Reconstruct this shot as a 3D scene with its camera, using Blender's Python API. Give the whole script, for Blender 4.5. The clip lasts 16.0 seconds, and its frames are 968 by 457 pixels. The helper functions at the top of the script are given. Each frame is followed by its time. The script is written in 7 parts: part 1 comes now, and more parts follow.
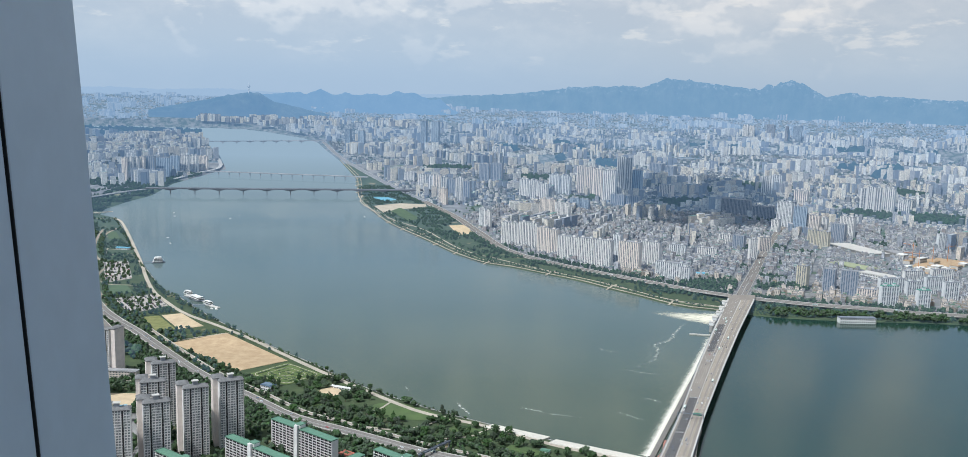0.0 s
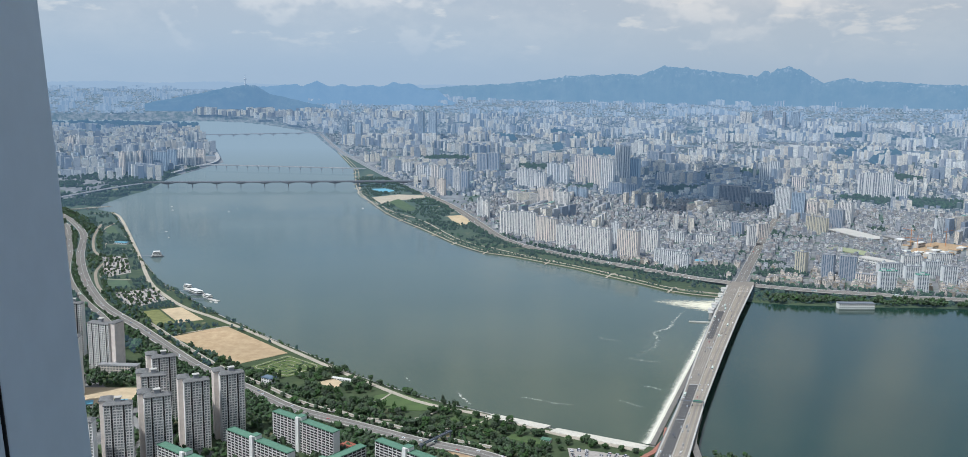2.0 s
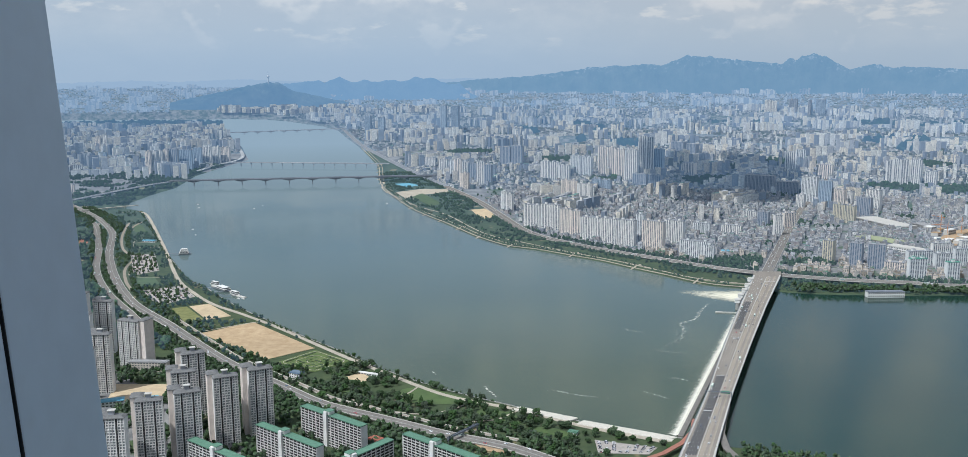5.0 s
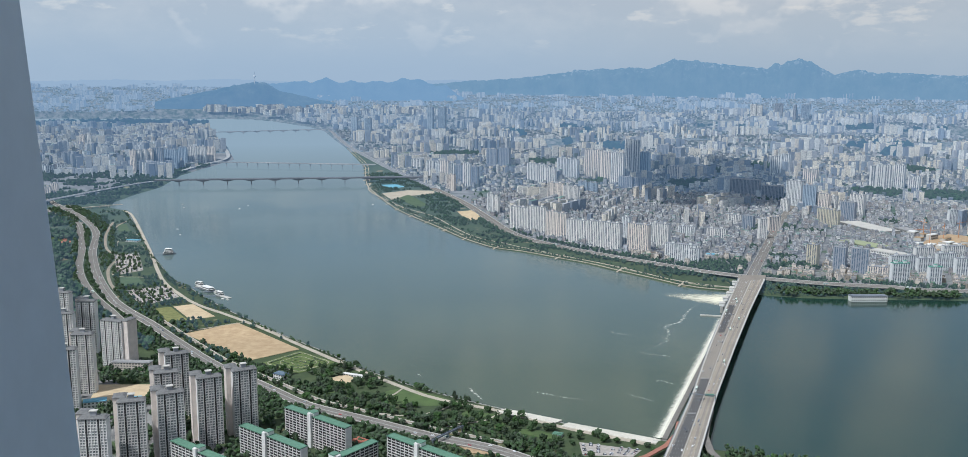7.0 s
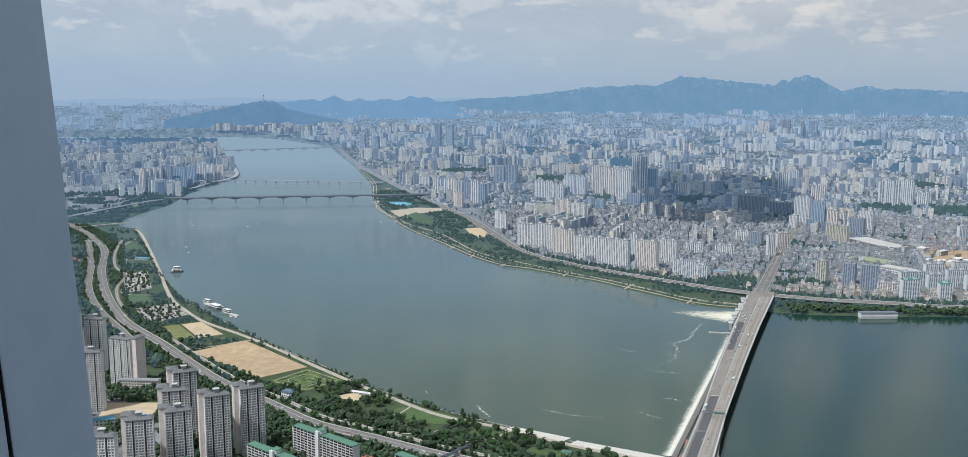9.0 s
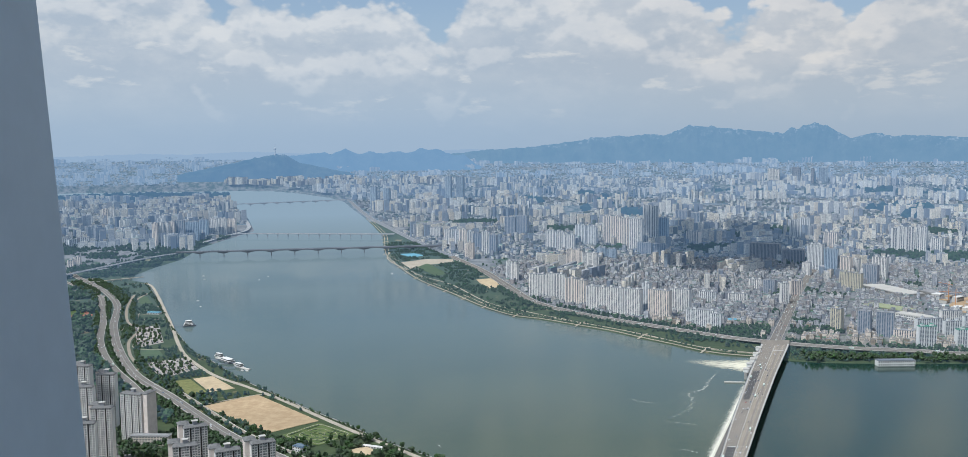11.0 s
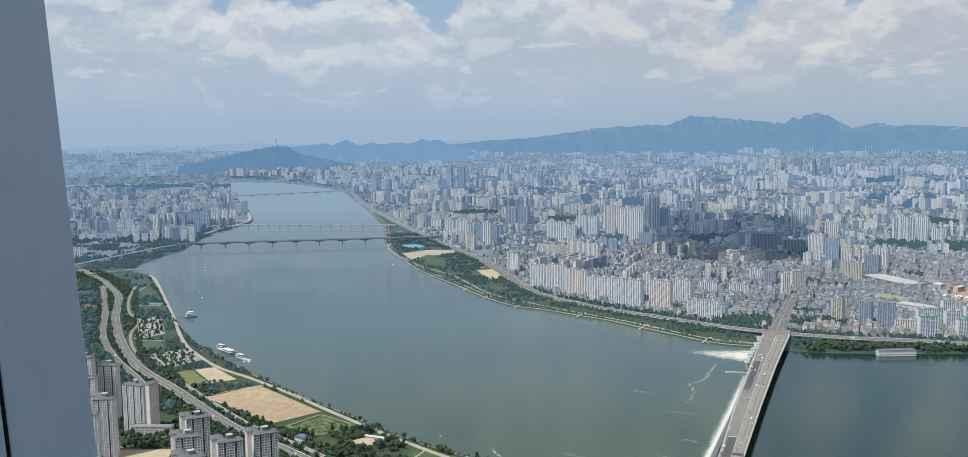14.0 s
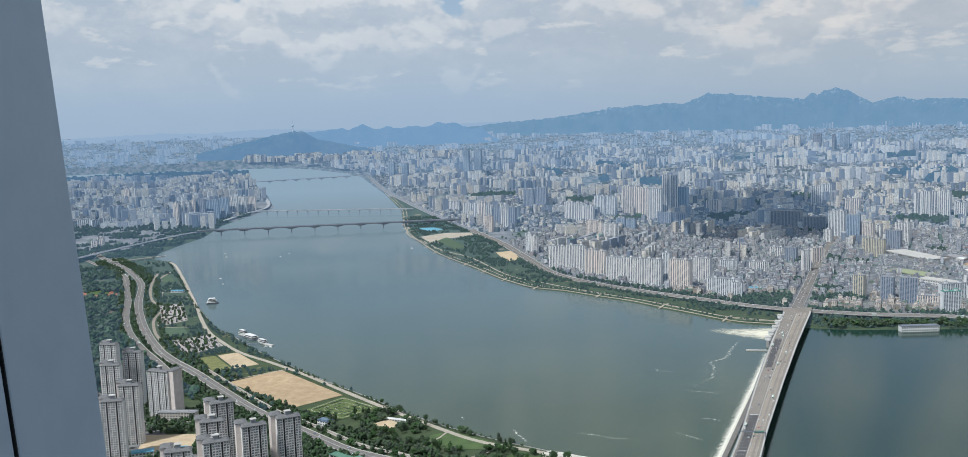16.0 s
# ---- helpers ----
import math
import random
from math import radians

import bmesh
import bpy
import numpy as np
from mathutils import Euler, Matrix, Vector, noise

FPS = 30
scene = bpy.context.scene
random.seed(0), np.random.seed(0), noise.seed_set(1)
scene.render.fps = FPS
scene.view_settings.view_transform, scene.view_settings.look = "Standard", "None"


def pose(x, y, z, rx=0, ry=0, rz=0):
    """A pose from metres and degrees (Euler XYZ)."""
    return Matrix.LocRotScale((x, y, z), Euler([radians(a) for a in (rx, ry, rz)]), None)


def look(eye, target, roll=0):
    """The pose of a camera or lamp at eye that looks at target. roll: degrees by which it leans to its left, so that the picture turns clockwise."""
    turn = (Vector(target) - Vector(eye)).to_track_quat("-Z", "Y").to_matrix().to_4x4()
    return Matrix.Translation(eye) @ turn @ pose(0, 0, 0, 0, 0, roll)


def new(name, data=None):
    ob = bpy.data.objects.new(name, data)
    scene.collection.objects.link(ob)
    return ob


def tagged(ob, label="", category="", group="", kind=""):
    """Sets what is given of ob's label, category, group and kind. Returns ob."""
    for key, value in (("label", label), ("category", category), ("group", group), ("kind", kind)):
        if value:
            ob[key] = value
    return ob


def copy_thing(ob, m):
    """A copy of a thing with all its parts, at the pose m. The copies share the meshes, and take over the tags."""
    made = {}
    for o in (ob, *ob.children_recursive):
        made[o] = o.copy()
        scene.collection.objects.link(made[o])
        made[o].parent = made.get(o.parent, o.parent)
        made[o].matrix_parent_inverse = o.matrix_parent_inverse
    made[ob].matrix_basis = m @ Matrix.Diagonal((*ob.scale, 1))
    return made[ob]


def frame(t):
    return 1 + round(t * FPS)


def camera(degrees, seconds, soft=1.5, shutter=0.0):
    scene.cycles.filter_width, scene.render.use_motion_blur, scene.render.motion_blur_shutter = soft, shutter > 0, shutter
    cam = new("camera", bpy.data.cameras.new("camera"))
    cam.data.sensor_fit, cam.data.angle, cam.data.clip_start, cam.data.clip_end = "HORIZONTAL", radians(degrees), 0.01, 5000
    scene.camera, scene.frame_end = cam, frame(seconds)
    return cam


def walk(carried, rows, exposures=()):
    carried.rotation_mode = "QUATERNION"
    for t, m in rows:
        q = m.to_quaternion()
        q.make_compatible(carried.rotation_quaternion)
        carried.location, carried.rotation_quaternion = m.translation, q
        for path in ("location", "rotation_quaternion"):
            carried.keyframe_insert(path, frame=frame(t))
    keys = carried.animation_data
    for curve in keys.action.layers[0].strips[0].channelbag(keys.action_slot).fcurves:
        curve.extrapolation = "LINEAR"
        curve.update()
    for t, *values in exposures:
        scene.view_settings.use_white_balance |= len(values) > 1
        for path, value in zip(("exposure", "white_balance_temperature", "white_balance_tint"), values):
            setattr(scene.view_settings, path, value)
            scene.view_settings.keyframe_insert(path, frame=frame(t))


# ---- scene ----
# ================= camera and its walk =================
EYE = 468.0          # height of the eye over the river
PANE = 0.60          # distance from the eye to the window post
cam = camera(56.64, 16.0, soft=0.6)
# seconds, sideways (in units of PANE), yaw to the left, pitch, roll
PATH = (
    (0.0, -0.0444, -0.540, -8.663, 1.577),
    (0.5, -0.0300, -1.208, -8.998, 1.344),
    (1.0, -0.0199, -1.372, -9.164, 1.316),
    (1.5, -0.0098, -1.204, -9.247, 1.182),
    (2.0, -0.0123, -0.651, -9.292, 0.878),
    (2.5, -0.0146, -0.034, -9.277, 0.563),
    (3.0, -0.0170, 0.380, -9.290, 0.486),
    (3.5, -0.0193, 0.828, -9.429, 0.355),
    (4.0, -0.0102, 1.056, -9.539, -0.201),
    (6.5, 0.0165, 0.359, -9.882, 0.182),
    (7.0, 0.0182, 0.000, -9.609, 0.348),
    (7.5, 0.0104, -0.229, -9.303, 0.538),
    (8.0, 0.0026, -0.258, -8.911, 0.400),
    (8.5, 0.0035, 0.030, -8.688, 0.280),
    (9.0, 0.0045, 0.501, -8.511, 0.135),
    (9.5, 0.0120, 0.936, -7.960, 0.006),
    (10.0, 0.0205, 1.081, -6.676, -0.166),
    (12.5, 0.0216, 1.225, -4.889, -1.001),
    (13.0, 0.0184, 1.217, -5.149, -0.856),
    (13.5, 0.0158, 1.232, -5.430, -0.779),
    (14.0, 0.0131, 1.278, -5.860, -0.694),
    (14.5, 0.0110, 1.491, -6.169, -0.590),
    (15.0, 0.0285, 1.740, -6.622, -0.844),
    (15.5, 0.0370, 2.049, -6.830, -1.438),
    (16.0, 0.0361, 2.453, -6.976, -1.811),
)


def gaze(side, yaw, pitch, roll):
    y, p = radians(yaw), radians(pitch)
    eye = Vector((side * PANE, 0, EYE))
    return look(eye, eye + Vector((-math.sin(y) * math.cos(p), math.cos(y) * math.cos(p), math.sin(p))), roll)


walk(cam, [(t, gaze(*row)) for t, *row in PATH], [(0.0, 0.12, 5740, 8), (0.4, 0.0, 5740, 8), (4.0, -0.02, 5740, 8), (7.0, -0.05, 5740, 8), (10.0, -0.08, 5740, 8), (16.0, -0.08, 5740, 8)])

# ================= sky, sun, exposure =================
SUN_AZ, SUN_EL = -130.0, 55.0
sun = new("sun", bpy.data.lights.new("sun", "SUN"))
sun.data.energy, sun.data.angle, sun.data.color = 4.5, radians(0.6), (1.0, 0.955, 0.88)
sun_way = Vector((math.sin(radians(SUN_AZ)) * math.cos(radians(SUN_EL)), math.cos(radians(SUN_AZ)) * math.cos(radians(SUN_EL)), math.sin(radians(SUN_EL))))
sun.matrix_basis = look(sun_way * 900 + Vector((0, 0, EYE)), (0, 0, EYE))


class Nodes:
    """A short way to write node trees."""

    def __init__(self, tree):
        self.tree = tree
        tree.nodes.clear()

    def add(self, kind, **values):
        node = self.tree.nodes.new(kind)
        for key, value in values.items():
            if key in node.inputs:
                self.link(value, node.inputs[key])
        return node

    def link(self, value, socket):
        if isinstance(value, bpy.types.NodeSocket):
            self.tree.links.new(value, socket)
        elif isinstance(value, (tuple, list)) and socket.type == "RGBA" and len(value) == 3:
            socket.default_value = (*value, 1)
        else:
            socket.default_value = value

    def math(self, op, a, b=0.0, c=0.0, clamp=False):
        node = self.tree.nodes.new("ShaderNodeMath")
        node.operation, node.use_clamp = op, clamp
        for n, value in enumerate((a, b, c)):
            self.link(value, node.inputs[n])
        return node.outputs[0]

    def mix(self, fac, a, b, blend="MIX"):
        node = self.tree.nodes.new("ShaderNodeMix")
        node.data_type, node.blend_type = "RGBA", blend
        self.link(fac, node.inputs[0])
        self.link(a, node.inputs[6])
        self.link(b, node.inputs[7])
        return node.outputs[2]

    def range(self, value, a, b, c=0.0, d=1.0, smooth=False):
        node = self.tree.nodes.new("ShaderNodeMapRange")
        node.interpolation_type = "SMOOTHSTEP" if smooth else "LINEAR"
        for n, v in enumerate((value, a, b, c, d)):
            self.link(v, node.inputs[n])
        return node.outputs[0]

    def billow(self, vector, scale):
        """Round billows: highest in the middle of each."""
        node = self.tree.nodes.new("ShaderNodeTexVoronoi")
        node.feature = "SMOOTH_F1"
        self.link(vector, node.inputs["Vector"])
        node.inputs["Scale"].default_value, node.inputs["Smoothness"].default_value = scale, 0.35
        return self.math("SUBTRACT", 0.5, node.outputs["Distance"])

    def noise(self, vector, scale, detail=4.0, rough=0.55):
        node = self.tree.nodes.new("ShaderNodeTexNoise")
        self.link(vector, node.inputs["Vector"])
        node.inputs["Scale"].default_value, node.inputs["Detail"].default_value, node.inputs["Roughness"].default_value = scale, detail, rough
        return node.outputs[0]


def sky():
    """Clear blue high up, cumulus banks with a few gaps, pale haze down to the skyline."""
    world = bpy.data.worlds.new("sky")
    world.use_nodes = True
    scene.world = world
    n = Nodes(world.node_tree)
    air = n.tree.nodes.new("ShaderNodeTexSky")
    air.sky_type, air.sun_disc = "NISHITA", False
    air.sun_elevation, air.sun_rotation = radians(SUN_EL), radians(SUN_AZ)
    air.air_density, air.dust_density, air.ozone_density = 1.0, 1.0, 2.0
    blue = n.add("ShaderNodeBackground", Color=air.outputs[0], Strength=0.10)
    way = n.tree.nodes.new("ShaderNodeTexCoord").outputs["Generated"]
    split = n.add("ShaderNodeSeparateXYZ", Vector=way)
    x, y, z = split.outputs
    az = n.math("MULTIPLY", n.math("ARCTAN2", x, y), 57.2958)
    el = n.math("MULTIPLY", n.math("ARCSINE", z), 57.2958)

    # how high the cumulus heads reach along the horizon: azimuth, width, rise
    top = 8.2
    for a, w, rise in ((-23.0, 5.0, 4.0), (-17.6, 1.1, -1.6), (-15.0, 1.6, 0.6), (-12.4, 1.1, -0.5), (-8.0, 2.4, 0.8), (-3.9, 0.9, -2.2), (2.5, 4.0, 3.2), (8.5, 2.5, 2.0), (14.0, 1.6, -1.4), (17.8, 1.8, 0.2), (20.8, 0.9, -2.0), (26.0, 4.0, 4.0)):
        g = n.math("POWER", n.math("DIVIDE", n.math("SUBTRACT", az, a), w), 2.0)
        top = n.math("ADD", n.math("MULTIPLY", n.math("EXPONENT", n.math("MULTIPLY", g, -1.0)), rise), top)

    def heap(up):
        """How thick the cloud is, so many degrees higher up."""
        e = n.math("ADD", el, up)
        flat = n.add("ShaderNodeCombineXYZ", X=n.math("MULTIPLY", az, 0.26), Y=n.math("MULTIPLY", e, 0.38), Z=2.6).outputs[0]
        wisp = n.range(n.noise(flat, 1.0, 12.0, 0.58), 0.25, 0.75, -0.5, 0.5)
        heaps = n.math("ADD", n.math("MULTIPLY", n.billow(flat, 1.3), 0.75), n.math("ADD", n.math("MULTIPLY", n.billow(flat, 3.1), 0.40), n.math("MULTIPLY", n.billow(flat, 7.5), 0.2)))
        grain = n.math("ADD", n.math("MULTIPLY", wisp, 0.6), heaps)
        bank = n.math("ADD", n.math("MULTIPLY", n.math("SUBTRACT", top, e), 0.13), n.math("MULTIPLY", grain, 0.44))
        high = n.math("ADD", n.math("MULTIPLY", grain, 1.3), n.range(e, 11.0, 16.0, -0.9, 0.05))
        return n.math("MAXIMUM", n.math("MINIMUM", bank, 0.6), high)

    d0, d1 = heap(0.0), heap(0.9)
    cover = n.range(d0, -0.04, 0.07, smooth=True)
    edge = n.range(n.math("SUBTRACT", d0, d1), 0.05, 0.22, smooth=True)
    depth = n.range(n.math("SUBTRACT", top, el), -1.0, 5.5, 0.34, 0.04, smooth=True)
    soft_noise = n.noise(n.add("ShaderNodeCombineXYZ", X=n.math("MULTIPLY", az, 0.26), Y=n.math("MULTIPLY", el, 0.46), Z=7.7).outputs[0], 1.0, 11.0, 0.6)
    glare = n.math("ADD", n.math("ADD", n.math("MULTIPLY", edge, 0.56), depth), n.range(soft_noise, 0.32, 0.68, -0.24, 0.30), clamp=True)
    lit = n.mix(glare, (0.49, 0.53, 0.565), (0.755, 0.73, 0.69))
    lit = n.mix(n.range(el, 1.0, 5.5, 0.60, 0.0), lit, (0.445, 0.52, 0.585))
    # small sunlit heads on the cloud, broader than high, with flatter feet
    def heads(up):
        e = n.math("ADD", el, up)
        where = n.add("ShaderNodeCombineXYZ", X=n.math("MULTIPLY", az, 0.21), Y=n.math("MULTIPLY", e, 0.40), Z=5.3).outputs[0]
        return n.noise(where, 1.0, 11.0, 0.60)

    h0, h1 = heads(0.0), heads(0.55)
    band = n.math("MULTIPLY", n.range(el, 2.5, 8.0, 0.0, 1.0, smooth=True), n.range(el, 11.0, 17.0, 1.0, 0.4, smooth=True))
    puff = n.math("MULTIPLY", n.range(h0, 0.47, 0.64, smooth=True), n.range(n.math("SUBTRACT", h0, h1), -0.05, 0.12, 0.30, 1.0, smooth=True))
    puff = n.math("MULTIPLY", puff, n.math("MULTIPLY", band, 0.38))
    tiny = n.noise(n.add("ShaderNodeCombineXYZ", X=n.math("MULTIPLY", az, 0.33), Y=n.math("MULTIPLY", el, 0.95), Z=11.4).outputs[0], 1.0, 8.0, 0.55)
    tiny = n.math("MULTIPLY", n.range(tiny, 0.58, 0.70, 0.0, 0.5, smooth=True), n.math("MULTIPLY", n.range(el, 1.2, 2.6), n.range(el, 7.0, 10.0, 1.0, 0.0)))
    puff = n.math("MAXIMUM", puff, tiny)
    lit = n.mix(puff, lit, (0.84, 0.79, 0.71))
    warm = n.range(az, -8.0, 22.0, 0.0, 1.0, smooth=True)
    lit = n.mix(warm, lit, (1.02, 0.97, 0.925), "MULTIPLY")
    cloud = n.add("ShaderNodeBackground", Color=lit, Strength=1.0)
    haze = n.add("ShaderNodeBackground", Color=n.mix(warm, n.mix(n.range(el, -0.5, 4.5, smooth=True), (0.37, 0.47, 0.575), (0.46, 0.535, 0.60)), (1.02, 0.97, 0.925), "MULTIPLY"), Strength=1.0)
    a = n.add("ShaderNodeMixShader", Fac=n.range(el, 1.0, 11.0, 0.97, 0.38, smooth=True))
    n.tree.links.new(blue.outputs[0], a.inputs[1])
    n.tree.links.new(haze.outputs[0], a.inputs[2])
    b = n.add("ShaderNodeMixShader", Fac=n.math("MULTIPLY", cover, n.range(el, 0.3, 5.0, 0.30, 0.97, smooth=True)))
    n.tree.links.new(a.outputs[0], b.inputs[1])
    n.tree.links.new(cloud.outputs[0], b.inputs[2])
    out = n.tree.nodes.new("ShaderNodeOutputWorld")
    n.tree.links.new(b.outputs[0], out.inputs[0])


sky()

# ================= materials =================


def material(name, color, rough=0.7, grain=0.0, scale=1.0, other=None, bump=0.0, metal=0.0, big=0.0, spec=0.3, glow=None, island=0.0, each=0.0, ior=None):
    """A surface of one base colour with a fine grain towards a second colour, broad stains, relief and per-piece
    variety.
    glow: (share, colour) of blue emission that paints distance haze into the surface."""
    m = bpy.data.materials.new(name)
    m.use_nodes = True
    n = Nodes(m.node_tree)
    place = n.tree.nodes.new("ShaderNodeNewGeometry")
    c = tuple(color)
    fine = n.noise(place.outputs["Position"], scale, 5.0, 0.6)
    col = n.mix(n.range(fine, 0.35, 0.65), c, other or tuple(v * (1 - grain) for v in c)) if grain or other else c
    if big:
        broad = n.noise(place.outputs["Position"], scale * 0.09, 3.0)
        col = n.mix(n.range(broad, 0.3, 0.7, 0.0, big), col, tuple(v * 0.45 for v in c))
    if island or each:
        pick = place.outputs["Random Per Island"] if island else n.tree.nodes.new("ShaderNodeObjectInfo").outputs["Random"]
        node = n.add("ShaderNodeHueSaturation", Color=col, Value=n.range(pick, 0.0, 1.0, 1 - (island or each), 1 + 0.6 * (island or each)), Saturation=n.range(n.math("FRACT", n.math("MULTIPLY", pick, 7.31)), 0, 1, 0.6, 1.3))
        col = node.outputs[0]
    b = n.add("ShaderNodeBsdfPrincipled", Roughness=rough, Metallic=metal)
    n.link(col, b.inputs["Base Color"])
    b.inputs["Specular IOR Level"].default_value = spec
    if ior:
        b.inputs["IOR"].default_value = ior
    if bump:
        r = n.add("ShaderNodeBump", Height=fine, Strength=0.6, Distance=bump)
        n.tree.links.new(r.outputs[0], b.inputs["Normal"])
    out = n.tree.nodes.new("ShaderNodeOutputMaterial")
    if glow:
        e = n.add("ShaderNodeEmission", Color=glow[1], Strength=1.0)
        s = n.add("ShaderNodeMixShader", Fac=glow[0])
        n.tree.links.new(b.outputs[0], s.inputs[1])
        n.tree.links.new(e.outputs[0], s.inputs[2])
        n.tree.links.new(s.outputs[0], out.inputs[0])
    else:
        n.tree.links.new(b.outputs[0], out.inputs[0])
    return m


def facade(name, walls, glass, bay=3.4, storey=3.0, wide=0.55, tall=0.5, glow=None, roofs=None, single=False):
    """House walls by their UV in metres: rows of windows; flat roofs; a colour of its own for each house; glow paints
    haze in as emission.
    """
    m = bpy.data.materials.new(name)
    m.use_nodes = True
    n = Nodes(m.node_tree)
    geo = n.tree.nodes.new("ShaderNodeNewGeometry")
    pick = n.tree.nodes.new("ShaderNodeObjectInfo").outputs["Random"] if single else geo.outputs["Random Per Island"]
    uv = n.add("ShaderNodeSeparateXYZ", Vector=n.tree.nodes.new("ShaderNodeTexCoord").outputs["UV"])
    u = n.math("FRACT", n.math("DIVIDE", uv.outputs[0], bay))
    v = n.math("FRACT", n.math("DIVIDE", uv.outputs[1], storey))
    ramp = n.add("ShaderNodeValToRGB", Fac=pick)
    el = ramp.color_ramp.elements
    ramp.color_ramp.interpolation = "CONSTANT"
    for i, c in enumerate(walls):
        e = el[i] if i < 2 else el.new(0)
        e.color = (*c, 1)
    for i in range(len(walls)):
        el[i].position = i / len(walls)
    hole = n.math("MULTIPLY", n.math("LESS_THAN", u, wide), n.math("LESS_THAN", v, tall))
    stain = n.noise(geo.outputs["Position"], 0.12, 4.0)
    wall = n.mix(n.range(stain, 0.35, 0.7, 0, 0.35), ramp.outputs[0], (0.16, 0.155, 0.15))
    wall = n.mix(hole, wall, glass)
    roof = n.add("ShaderNodeValToRGB", Fac=n.math("FRACT", n.math("MULTIPLY", pick, 13.7)))
    el = roof.color_ramp.elements
    roof.color_ramp.interpolation = "CONSTANT"
    tops = roofs or ((0.28, 0.28, 0.28), (0.19, 0.20, 0.21), (0.36, 0.35, 0.34), (0.12, 0.23, 0.18), (0.24, 0.24, 0.24), (0.42, 0.42, 0.42), (0.15, 0.15, 0.15))
    for i, c in enumerate(tops):
        e = el[i] if i < 2 else el.new(0)
        e.color = (*c, 1)
    for i in range(len(tops)):
        el[i].position = i / len(tops)
    up = n.add("ShaderNodeSeparateXYZ", Vector=geo.outputs["Normal"]).outputs[2]
    top = n.mix(n.range(n.noise(geo.outputs["Position"], 0.3, 3.0), 0.35, 0.7, 0, 0.4), roof.outputs[0], (0.15, 0.15, 0.15))
    col = n.mix(n.math("GREATER_THAN", up, 0.6), wall, top)
    b = n.add("ShaderNodeBsdfPrincipled", Roughness=0.75)
    n.link(col, b.inputs["Base Color"])
    b.inputs["Specular IOR Level"].default_value = 0.25
    out = n.tree.nodes.new("ShaderNodeOutputMaterial")
    # Haze painted in: part of the wall colour gives way to emission.
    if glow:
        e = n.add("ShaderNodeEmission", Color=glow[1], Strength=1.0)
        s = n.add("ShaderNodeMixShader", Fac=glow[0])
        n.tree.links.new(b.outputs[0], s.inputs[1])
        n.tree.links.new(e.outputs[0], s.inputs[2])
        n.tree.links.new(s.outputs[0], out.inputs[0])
    else:
        n.tree.links.new(b.outputs[0], out.inputs[0])
    return m


AIR = (0.215, 0.365, 0.56)     # blue emission colour that stands in for distance haze
# Shares of painted haze for the three rings of far houses.
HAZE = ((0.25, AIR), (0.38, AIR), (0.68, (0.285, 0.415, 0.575)))

